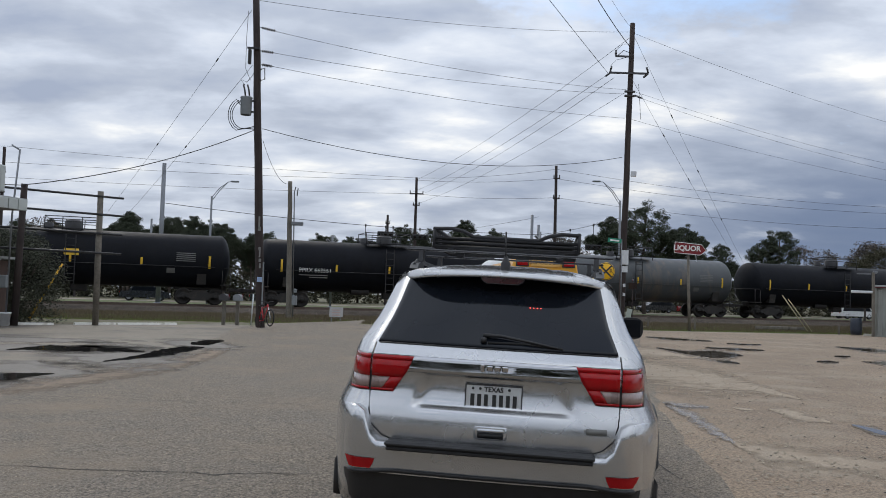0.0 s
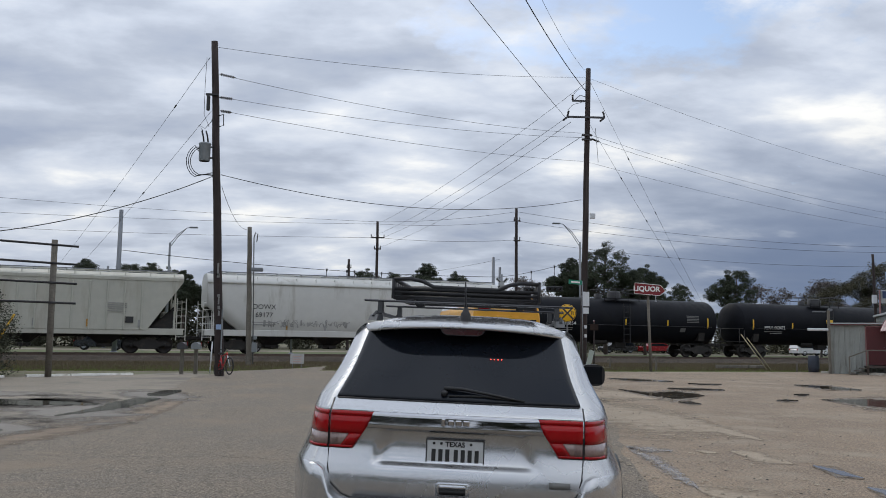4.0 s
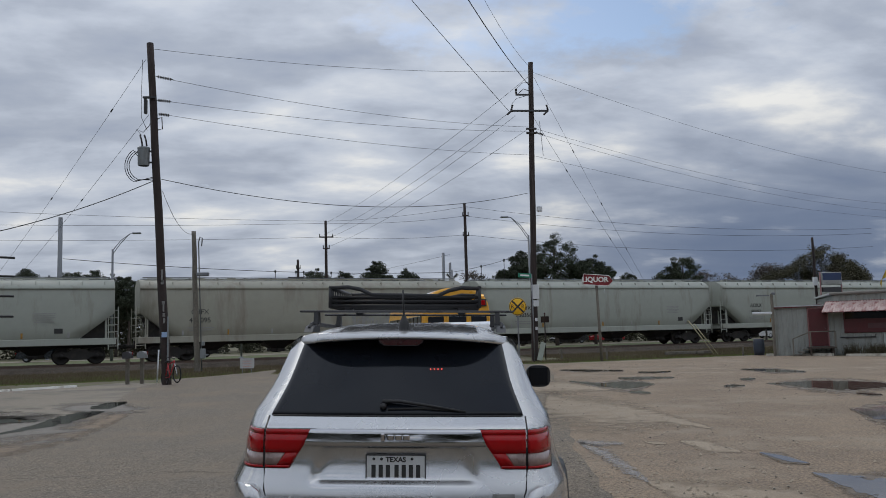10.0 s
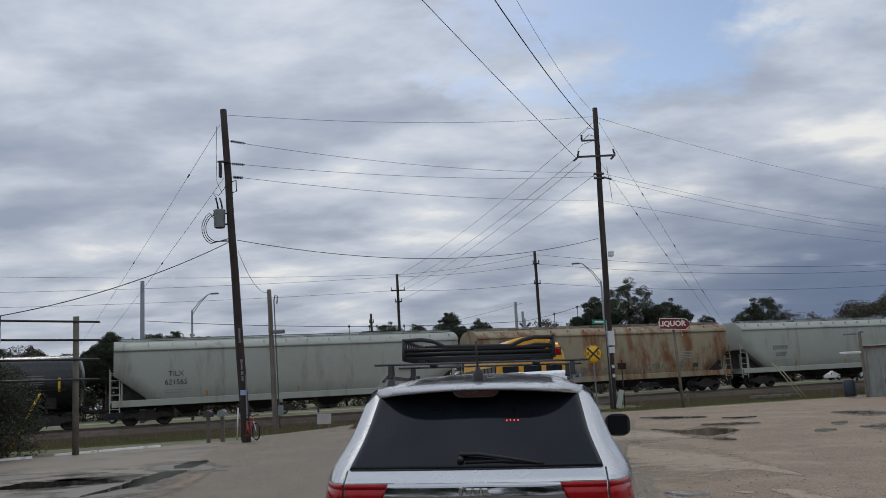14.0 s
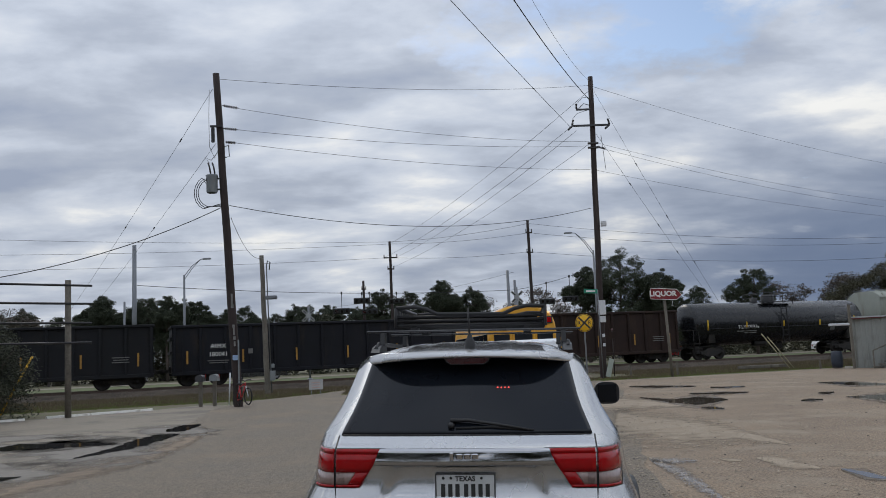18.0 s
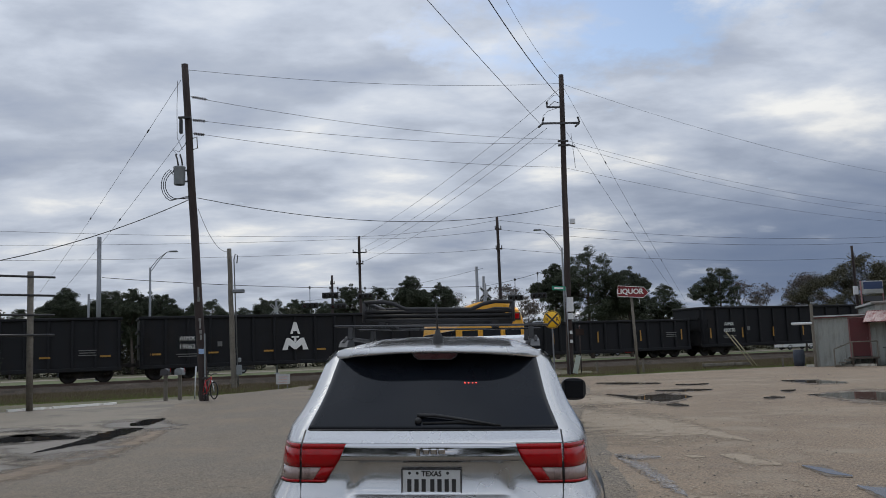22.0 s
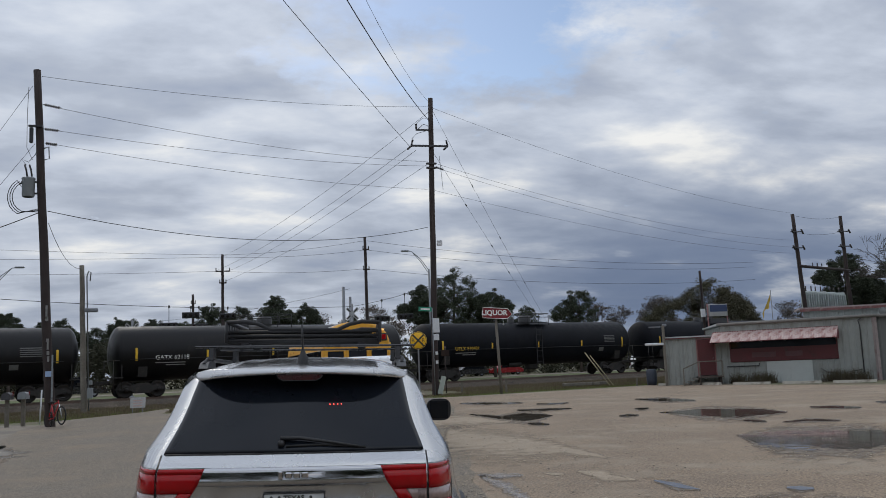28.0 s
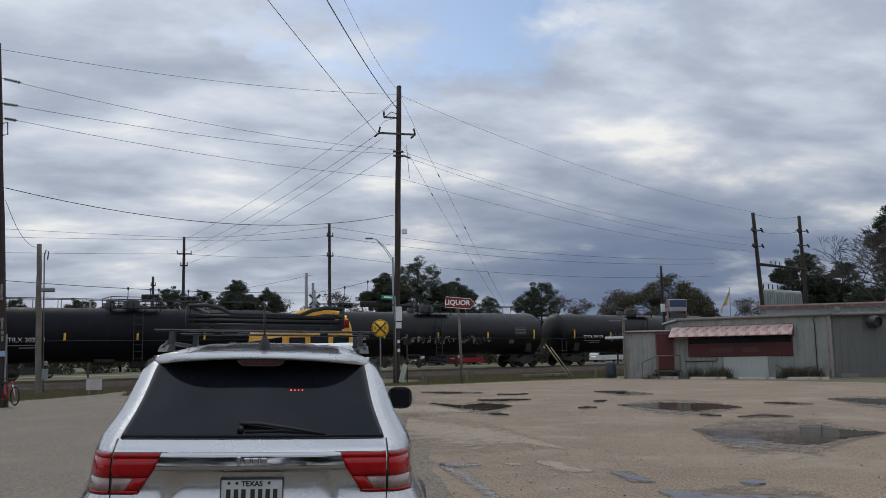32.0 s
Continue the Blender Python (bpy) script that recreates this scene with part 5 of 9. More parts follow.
def build_train():
    H, T, G = covered_hopper, tank_car, gondola_car
    plan = [
        (T, dict(tone="black_tank_paint", marks="", label="black tank car with yellow reflective strips", seed=1)),
        (T, dict(tone="grey_tank_paint", marks="", label="weathered grey tank car with brown dust", seed=2)),
        (T, dict(tone="black_tank_paint", marks="PPRX 663561", label="black tank car with white reporting marks", seed=3)),
        (T, dict(tone="black_tank_paint", marks="PPRX 663472", label="black tank car with white reporting marks", seed=4, hazard=True)),
        (T, dict(tone="black_tank_paint", marks="BACX 10854", label="black tank car with white reporting marks", seed=5)),
        (H, dict(tone="hopper_pale", marks=("DOWX", "69177"), label="pale grey covered hopper car with faint sprayed scrawls", seed=6, scrawls=((-6, -1, 1.55, 2.0, "marking_faded"), (1, 7, 1.5, 1.9, "scrawl_red")))),
        (H, dict(tone="hopper_tan", marks=("DOWX", "225509"), label="tan ribbed covered hopper car", ribbed=True, seed=7)),
        (H, dict(tone="hopper_grey", marks=("AOKX", "90182"), label="grey-green covered hopper car", seed=8)),
        (H, dict(tone="hopper_grey", marks=("EQUX", "630356"), label="grey-green covered hopper car", seed=9)),
        (H, dict(tone="hopper_warm", marks=("CBFX", "471095"), label="dusty tan-grey covered hopper car", seed=10, scrawls=((2.5, 5.5, 1.6, 2.6, "marking_faded"),))),
        (H, dict(tone="hopper_grey", marks=("DOWX", "21507"), label="grey-green covered hopper car", seed=11)),
        (H, dict(tone="hopper_rust", marks=("CCBX", "72415"), label="rust-streaked tan covered hopper car with scrawls", ribbed=False, seed=12, scrawls=((-5, 6, 1.5, 2.1, "scrawl_dark"),))),
        (H, dict(tone="hopper_grey", marks=("TILX", "621565"), label="grey-green covered hopper car", seed=13)),
        (T, dict(tone="black_gloss_tank", marks="TILX 290336", label="glossy black tank car with a clean shell", seed=14, marks_x=-3.2)),
        (G, dict(tone="gondola_brown", marks=("BFNZ", "100843"), label="rusty brown high-sided gondola car", seed=15)),
        (G, dict(tone="gondola_blue", marks=("AIMX", "180041"), label="black high-sided gondola car", seed=16, H=3.35)),
        (G, dict(tone="gondola_black", marks=("AIMX", "180030"), label="black high-sided gondola car", seed=17)),
        (G, dict(tone="gondola_black", marks=("DJJX", "660049"), label="low black gondola car with white marks", seed=18, H=2.62, floor=0.62, ribs=17)),
        (G, dict(tone="gondola_black", marks=("AIMX", "19062"), label="black gondola car with a white stacked emblem", seed=19, logo=True, ribs=15)),
        (G, dict(tone="gondola_black", marks=("AIMX", "19263"), label="black gondola car with a white stacked emblem", seed=20, logo=True, ribs=15)),
        (T, dict(tone="black_tank_paint", marks="", label="black tank car with yellow writing panels", seed=21)),
        (T, dict(tone="black_tank_paint", marks="UTLX 910421", label="black tank car with yellow reporting marks", seed=22, paint="reflector_yellow", R=1.55)),
        (T, dict(tone="black_sheen_tank", marks="GATX 62118", label="black tank car with white reporting marks", seed=23, R=1.58)),
        (T, dict(tone="black_sheen_tank", marks="CTCX 780122", label="black tank car with white sprayed scrawls", seed=24, R=1.55, scrawls=((-4.5, 3.5, 1.9, 2.5, "marking_faded"),))),
        (T, dict(tone="black_sheen_tank", marks="GATX 75265", label="black tank car with sprayed scrawls", seed=25, R=1.55, top_rail=True, scrawls=((-3, 4.5, 1.8, 2.3, "marking_faded"),))),
        (T, dict(tone="black_tank_paint", marks="TILX 202011", label="black tank car with yellow reflective strips", seed=26, top_rail=True)),
    ]
    cars = []
    for i, (make, kw) in enumerate(plan):
        L, mid = GAPS[i] - GAPS[i + 1], (GAPS[i] + GAPS[i + 1]) / 2
        car = make(L, **kw)
        cars.append((car, mid))
    return cars


surface("marking_dim", (0.13, 0.13, 0.125), 0.6, tone=0.2)
surface("scrawl_red", (0.42, 0.30, 0.27), 0.6)
surface("scrawl_dark", (0.16, 0.15, 0.13), 0.7)
surface("black_gloss_tank", (0.009, 0.010, 0.012), 0.25, tone=0.2, scale=3)
surface("black_sheen_tank", (0.006, 0.006, 0.0068), 0.42, spec=0.27, tone=0.25, scale=3, dirt=(0.014, 0.013, 0.012), dirt_amount=0.4, dirt_scale=0.9, streak=3)
TRAIN = build_train()

# ---- poles, wires and signals ----
WIRE = "wire_black"
surface("wire_black", (0.012, 0.012, 0.013), 0.6)
surface("transformer_grey", (0.21, 0.23, 0.24), 0.5, tone=0.1, scale=5)
surface("porcelain_dark", (0.03, 0.026, 0.026), 0.3, tone=0.2)
surface("sign_yellow", (0.80, 0.46, 0.01), 0.45, tone=0.08, scale=8)
surface("sign_red", (0.20, 0.018, 0.022), 0.6, tone=0.2, scale=6, dirt=(0.15, 0.05, 0.045), dirt_amount=0.5, dirt_scale=3)
surface("sign_green", (0.02, 0.22, 0.14), 0.5, tone=0.1)
surface("paper_white", (0.62, 0.64, 0.66), 0.7, tone=0.1, scale=12)


def hang(a, b, sag, n=18):
    a, b = Vector(a), Vector(b)
    return [a.lerp(b, i / n) - Vector((0, 0, sag * 4 * (i / n) * (1 - i / n))) for i in range(n + 1)]


def wire(a, b, sag=0.6, r=0.013, name="overhead_wire", label="thin black overhead wire between poles", beads=()):
    s = Shape()
    p = hang(a, b, sag)
    s.tube(p, r * 0.72, 5)
    ob = thing(name, Matrix(), label, "wire", "overhead wires") if beads else None
    o = part(name if not beads else "strand", s, M_(WIRE), ob)
    if not beads:
        return tagged(o, label, "wire", "overhead wires")
    for t in beads:
        q = Vector(a).lerp(Vector(b), t) - Vector((0, 0, sag * 4 * t * (1 - t)))
        d = (Vector(b) - Vector(a)).normalized() * 0.16
        part("guy_insulator", Shape().tube([q - d, q + d], 0.035, 6), M_(WIRE), ob)
    return ob


def wooden_pole(foot, head, r, mat="dark_pole_wood", label="tall dark wooden utility pole", name="utility_pole"):
    ob = thing(name, Matrix(), label, "utility pole", "utility poles")
    f, h = Vector(foot), Vector(head)
    s = Shape()
    pts = [f.lerp(h, i / 10) + Vector((0.012 * math.sin(i * 1.7), 0.012 * math.cos(i * 2.3), 0)) * (0 < i < 10) for i in range(11)]
    s.tube([f - (h - f).normalized() * 0.5] + pts, r, 12, r * 0.72)
    part("shaft", s, M_(mat), ob)
    return ob


def strain_insulator(parent, a, b):
    s = Shape()
    a, b = Vector(a), Vector(b)
    s.tube([a, b], 0.018, 5)
    for i in range(6):
        c = a.lerp(b, 0.15 + 0.14 * i)
        d = (b - a).normalized() * 0.025
        s.tube([c - d, c + d], 0.06, 8)
    part("strain_insulator", s, M_("porcelain_dark"), parent)


def post_insulator(parent, p, lean=0.0):
    s = Shape()
    for i in range(4):
        s.lathe([(0.08 * i, 0.04), (0.08 * i + 0.03, 0.075), (0.08 * i + 0.07, 0.04)], "z", (p[0] + lean * i, p[1], p[2]), 8)
    part("insulator", s, M_("porcelain_dark"), parent)


def build_poles():
    # the leaning pole on the near side with its transformer
    foot, head = (-7.40, 35.0, 0.02), (-8.14, 35.0, 13.72)
    P = wooden_pole(foot, head, 0.19, label="leaning dark wooden utility pole with a grey transformer")
    A = [(-7.97, 35, 13.48), (-7.9, 35, 12.35), (-7.86, 35, 11.37), (-7.8, 35, 10.8)]
    strain_insulator(P, A[1], (-7.24, 35.1, 12.24)); strain_insulator(P, A[2], (-7.30, 35.1, 11.33)); strain_insulator(P, A[3], (-7.35, 35.1, 10.76))
    part("bracket", Shape().box((-8.10, 34.8, 11.42), (0.5, 0.12, 0.07)).box((-8.24, 34.78, 11.05), (0.13, 0.14, 0.62), chamfer=0.03), M_("black_iron"), P)
    tr = part("transformer", Shape().lathe([(8.66, 0.20), (8.71, 0.225), (9.33, 0.235), (9.37, 0.255), (9.41, 0.225), (9.46, 0.001)], "z", (-8.33, 34.9, 0), 18), M_("transformer_grey"), P, "grey steel transformer can")
    for dx in (-0.05, 0.12):
        part("bushing", Shape().tube([(-8.33 + dx, 34.9, 9.46), (-8.33 + dx - 0.04, 34.9, 9.72), (-8.33 + dx - 0.10, 34.9, 9.92)], 0.035, 7), M_("porcelain_dark"), tr)
    part("hanger", Shape().box((-8.05, 34.92, 9.25), (0.4, 0.08, 0.06)).box((-8.05, 34.92, 8.8), (0.4, 0.08, 0.06)), M_("black_iron"), tr)
    for k in range(3):
        s = Shape().tube([(-8.55, 34.8, 9.25 - 0.1 * k)] + [(-8.25 - 0.62 * math.sin(t) - 0.08 * k, 34.8, 8.65 + (0.62 + 0.05 * k) * math.cos(t)) for t in np.linspace(0.5, 2.7, 8)] + [(-7.95, 34.9, 8.08 + 0.06 * k)], 0.016, 5)
        part("jumper_cable", s, M_(WIRE), P)
    part("jumper_cable", Shape().tube([(-8.42, 34.9, 9.9), (-8.62, 34.9, 10.15), (-8.35, 34.9, 10.02), (-8.12, 34.9, 10.3), (-7.92, 34.9, 10.78)], 0.014, 5), M_(WIRE), P)
    part("jumper_cable", Shape().tube([(-8.40, 34.9, 13.0), (-8.43, 34.9, 11.9), (-8.42, 34.9, 10.6), (-8.2, 34.9, 10.1)], 0.010, 5), M_(WIRE), P)
    part("cutout_switch", Shape().tube([(-7.80, 34.85, 10.55), (-7.62, 34.85, 10.62), (-7.60, 34.85, 10.15), (-7.78, 34.85, 10.1)], 0.025, 6), M_("porcelain_dark"), P)
    # notices nailed to the pole
    for z, w, h, m in ((4.25, 0.07, 0.5, "paper_grey"), (4.0, 0.10, 0.16, "paper_grey"), (3.2, 0.10, 0.12, "paper_grey"), (3.0, 0.06, 0.3, "paper_grey"), (2.72, 0.09, 0.14, "paper_grey"), (2.5, 0.07, 0.2, "paper_grey"), (1.95, 0.24, 0.2, "paper_blue")):
        x = -7.40 - 0.74 * z / 13.72
        part("notice", Shape().box((x + 0.06, 34.79, z), (w, 0.02, h)), M_(m), P)
    part("guard_strip", Shape().box((-7.33, 34.80, 1.55), (0.05, 0.05, 2.2)), M_("transformer_grey"), P, "pale plastic guard strip")
    # the tall pole across the road
    foot, head = (9.90, 48.0, 0.15), (10.27, 48.0, 17.25)
    Q = wooden_pole(foot, head, 0.20, label="tall dark wooden utility pole with steel arms")
    part("cross_arm", Shape().box((10.07, 47.78, 14.33), (2.2, 0.10, 0.10)), M_("galv_dark"), Q)
    part("upper_bracket", Shape().box((9.68, 47.8, 15.28), (0.78, 0.09, 0.09)).tube([(9.4, 47.8, 15.3), (9.75, 47.8, 15.62), (10.1, 47.8, 15.5)], 0.022, 5), M_("galv_dark"), Q)
    for x in (9.02, 11.13):
        post_insulator(Q, (x, 47.78, 14.38), 0.02 if x < 10 else -0.02)
        strain_insulator(Q, (x, 47.7, 14.32), (x - 0.34, 47.4, 14.0))
    post_insulator(Q, (9.32, 47.8, 15.32))
    for z in (13.05, 13.3):
        part("clamp", Shape().box((10.15, 47.85, z), (0.62, 0.12, 0.12), chamfer=0.03), M_("porcelain_dark"), Q)
    strain_insulator(Q, (10.35, 47.8, 13.1), (10.85, 47.8, 12.92))
    for run in (((9.35, 47.8, 15.65), (9.7, 47.7, 15.95), (10.05, 47.8, 16.0)), ((9.02, 47.7, 14.7), (9.3, 47.6, 15.0), (9.9, 47.7, 15.2)), ((10.6, 47.7, 13.7), (10.7, 47.7, 12.4), (10.75, 47.7, 11.7))):
        part("jumper_cable", Shape().tube(list(run), 0.013, 5), M_(WIRE), Q)
    part("pale_box", Shape().box((10.42, 47.75, 8.64), (0.30, 0.2, 0.30), chamfer=0.03), M_("paper_white"), Q, "pale meter box")
    part("notice_board", Shape().box((10.0, 47.72, 3.95), (0.42, 0.04, 0.80), chamfer=0.01), M_("paper_white"), Q)
    part("notice", Shape().box((10.02, 47.71, 3.30), (0.30, 0.03, 0.34)), M_("paper_white"), Q)
    for z in (2.4, 1.9):
        part("notice", Shape().box((10.0, 47.72, z), (0.14, 0.03, 0.18)), M_("paper_white"), Q)
    part("leaning_board", Shape().box((0, 0, 0), (0.28, 0.03, 1.0), chamfer=0.01), M_("board_pale"), Q, "pale board leaning at the foot", pose(10.2, 47.6, 0.62, 4, 14, 0))
    # the low post with a pipe and a lamp arm
    R_ = wooden_pole((-8.02, 45.0, 0.12), (-8.22, 45.0, 7.28), 0.155, "grey_pole_wood", "short weathered wooden post with a conduit")
    part("conduit", Shape().tube([(-7.78, 44.85, 0.2), (-7.95, 44.85, 6.7), (-7.88, 44.85, 6.98), (-7.76, 44.85, 6.9), (-7.8, 44.85, 6.5)], 0.03, 6), M_("galvanised_steel"), R_)
    part("lamp_head", Shape().box((-7.72, 44.8, 5.05), (0.62, 0.2, 0.20), chamfer=0.04), M_("galvanised_steel"), R_)
    part("meter_box", Shape().box((-7.72, 44.8, 1.05), (0.26, 0.18, 0.5), chamfer=0.02).box((-7.70, 44.8, 1.55), (0.16, 0.12, 0.22), chamfer=0.03), M_("transformer_grey"), R_)
    # far poles beyond the line
    for x, y, z, arms in ((-3.33, 100, 15.25, ((13.32, 0.8), (12.0, 0.4))), (11.62, 90, 15.55, ((14.2, 0.35), (12.1, 0.35))), (-43.8, 85, 15.0, ((12.5, 0.3), (10.5, 0.3))), (-7.2, 110, 11.7, ((10.6, 0.3),))):
        F = wooden_pole((x, y, 0), (x - 0.05, y, z), 0.20, label="distant dark wooden utility pole")
        for h, w in arms:
            part("cross_arm", Shape().box((x, y - 0.2, h), (2 * w, 0.12, 0.14)), M_("dark_pole_wood"), F)
            for k in (-1, 1):
                post_insulator(F, (x + k * (w - 0.06), y - 0.2, h + 0.06))
    for x, y, z, r in ((-24.66, 75, 12.4, 0.22), (9.68, 95, 10.8, 0.20), (10.41, 95, 9.7, 0.18), (-34, 100, 9.5, 0.15)):
        s = Shape().tube([(x, y, 0), (x, y, z)], r, 12, r * 0.8)
        G = thing("steel_pole", Matrix(), "plain grey steel signal pole beyond the railway", "pole", "steel poles")
        part("shaft", s, M_("galvanised_steel"), G)
        part("base_flange", Shape().lathe([(0.0, r * 1.8), (0.12, r * 1.8), (0.14, r)], "z", (x, y, 0.1), 12), M_("galvanised_steel"), G)
    for x, y, z, hx, hz in ((-21.2, 78, 9.95, -19.26, 11.35), (16.3, 80, 10.9, 14.15, 12.65)):
        G = thing("street_lamp", Matrix(), "grey steel street lamp with a curved arm", "street lamp", "street lamps")
        part("shaft", Shape().tube([(x, y, 0), (x, y, z)], 0.14, 10, 0.09), M_("galvanised_steel"), G)
        for d in (0.0, -0.35):
            part("arm", Shape().tube([(x, y, z - 0.1 + d), (x + (hx - x) * 0.35, y, z + (hz - z) * 0.55 + d * 0.7), (x + (hx - x) * 0.75, y, hz - 0.05), (hx, y, hz)], 0.032, 6), M_("galvanised_steel"), G)
        part("lamp_head", Shape().box((hx + (0.1 if hx > x else -0.1), y, hz), (0.75, 0.3, 0.14), chamfer=0.05), M_("galvanised_steel"), G)
    # the pole behind the viewer, which takes the wires overhead
    wooden_pole((-14.8, 3.0, 0), (-14.8, 3.0, 15.6), 0.2)
    # spans between the two near poles and on to the right
    for a, b, sag in ((A[0], (10.15, 48, 16.75), 0.35), ((-7.24, 35.1, 12.22), (9.98, 48, 13.44), 0.36), ((-7.3, 35.1, 11.32), (9.98, 48, 13.19), 0.30), ((-7.35, 35.1, 10.76), (9.93, 48, 11.81), 0.28)):
        wire(a, b, sag, 0.012)
    wire((-7.65, 35, 8.13), (9.82, 48, 9.59), 0.95, 0.020, label="thick black service cable with a deep sag")
    for a, b, sag in (((10.39, 48, 16.67), (52.2, 75, 15.3), 0.9), ((10.4, 48, 13.35), (52.0, 75, 12.6), 0.9), ((10.4, 48, 13.1), (52.0, 75, 11.9), 0.9), ((10.1, 48, 11.8), (51.9, 75, 11.3), 0.7)):
        wire(a, b, sag, 0.011)
    # three conductors to the pole beyond the line, and three overhead
    for a, b in (((10.1, 48, 16.4), (-3.33, 100, 15.0)), ((8.75, 47.5, 14.1), (-4.1, 100, 13.4)), ((9.2, 47.6, 14.0), (-2.6, 100, 13.4)), ((10.1, 48, 13.4), (-3.4, 100, 12.1))):
        wire(a, b, 0.6, 0.016)
    for a, m_ in (((10.2, 48, 17.0), (4.43, 30, 14.48)), ((10.11, 48, 15.93), (3.75, 30, 14.51)), ((8.97, 48, 14.3), (1.4, 30, 14.6))):
        a, m_ = Vector(a), Vector(m_)
        d = (m_ - a)
        end = a + d * (45.0 / (48 - 30))
        end.z = m_.z + 1.0
        k = 18.0 / 45.0
        sag = max(0.1, ((a.z + (end.z - a.z) * k) - m_.z) / (4 * k * (1 - k)))
        wire(a, end, sag, 0.030 if 15 < a.z < 16.5 else (0.011 if a.z > 16.5 else 0.020))
    # guys with insulators
    wire((10.42, 48, 16.41), (28.6, 80, 4.0), 0.2, 0.012, "guy_wire", "black guy wire with small insulators", (0.22, 0.42, 0.64))
    wire((10.36, 48, 13.94), (28.4, 80, 3.8), 0.2, 0.012, "guy_wire", "black guy wire with small insulators", (0.18, 0.36, 0.5))
    wire((-8.29, 35, 13.06), (-30.0, 74, 6.5), 0.2, 0.012, "guy_wire", "black guy wire with small insulators", (0.12, 0.42))
    wire((-8.16, 35, 10.77), (-28.6, 74, 6.2), 0.2, 0.012, "guy_wire", "black guy wire with small insulators", (0.3,))
    wire((-7.99, 35, 8.06), (-15.0, 30.1, 4.95), 0.35, 0.024, label="thick black service cable to a forecourt post")
    wire((-7.61, 35, 7.66), (-8.25, 45, 7.14), 0.5, 0.014)
    wire((-15.0, 30.1, 4.95), (-24.0, 22, 5.2), 0.3, 0.02)
    # lines along the far street
    for zL, z1, z2, zR in ((15.3, 15.2, 15.2, 13.2), (13.7, 14.95, 14.2, 12.6), (12.2, 13.35, 12.2, 11.0)):
        wire((-95, 98, zL + 0.6), (-43.8, 85, zL - 0.2), 0.4, 0.022)
        wire((-43.8, 85, zL - 0.2), (-3.33, 100, z1), 0.25, 0.022)
        wire((-3.33, 100, z1), (11.6, 90, z2), 0.3, 0.022)
        wire((11.6, 90, z2), (62, 98, zR), 1.0, 0.022)
    wire((-24.4, 75, 8.9), (9.7, 88, 8.1), 0.5, 0.035, "signal_span_wire", "thick black span cable that carries signals")
    wire((9.7, 88, 8.1), (16.3, 80, 9.3), 0.2, 0.03, "signal_span_wire", "thick black span cable that carries signals")
    wire((10.41, 95, 10.6), (-12, 110, 8.5), 0.5, 0.02)
    # horizontal signal heads
    for x, y, z, k in ((-5.6, 82.16, 7.25, 0), (-2.35, 83.4, 7.15, 0), (-7.45, 81.45, 6.3, 1), (-4.9, 82.43, 6.2, 1), (12.4, 84.73, 6.6, 0), (14.3, 82.42, 6.6, 0)):
        T = thing("traffic_signal", Matrix(), "black horizontal traffic signal on a span cable", "traffic signal", "traffic signals")
        part("housing", Shape().box((x, y, z), (1.55, 0.3, 0.55), chamfer=0.06), M_("black_plastic"), T)
        # hung from the span cable by a clamp
        a, b, sag = (Vector((-24.4, 75, 8.9)), Vector((9.7, 88, 8.1)), 0.5) if x < 9 else (Vector((9.7, 88, 8.1)), Vector((16.3, 80, 9.3)), 0.2)
        t = (x - a.x) / (b.x - a.x)
        wz = a.z + (b.z - a.z) * t - sag * 4 * t * (1 - t)
        part("hanger", Shape().tube([(x, y, z + 0.2), (x, y, wz + 0.1)], 0.03, 6).box((x, y, wz), (0.14, 0.16, 0.24)), M_("black_iron"), T)
        for i in range(3):
            part("visor", Shape().lathe([(-0.22, 0.17), (0.0, 0.16)], "y", (x + (i - 1) * 0.48, y - 0.15, z), 12), M_("black_plastic"), T)
            lens = M_("lamp_deep_red") if (k and i == 0) else M_("lens_dark")
            part("lens", Shape().lathe([(0.0, 0.15), (-0.02, 0.001)], "y", (x + (i - 1) * 0.48, y - 0.15, z), 12), lens, T)


surface("notice_white", (0.36, 0.36, 0.35), 0.7, tone=0.2, scale=15)
surface("paper_grey", (0.20, 0.195, 0.19), 0.7, tone=0.25, scale=20)
surface("paper_blue", (0.30, 0.42, 0.62), 0.6, tone=0.1)
surface("galv_dark", (0.06, 0.06, 0.065), 0.55, 0.3, tone=0.2)
surface("board_pale", (0.42, 0.47, 0.42), 0.7, tone=0.1)
surface("lens_dark", (0.02, 0.015, 0.012), 0.2, tone=0.1)
build_poles()


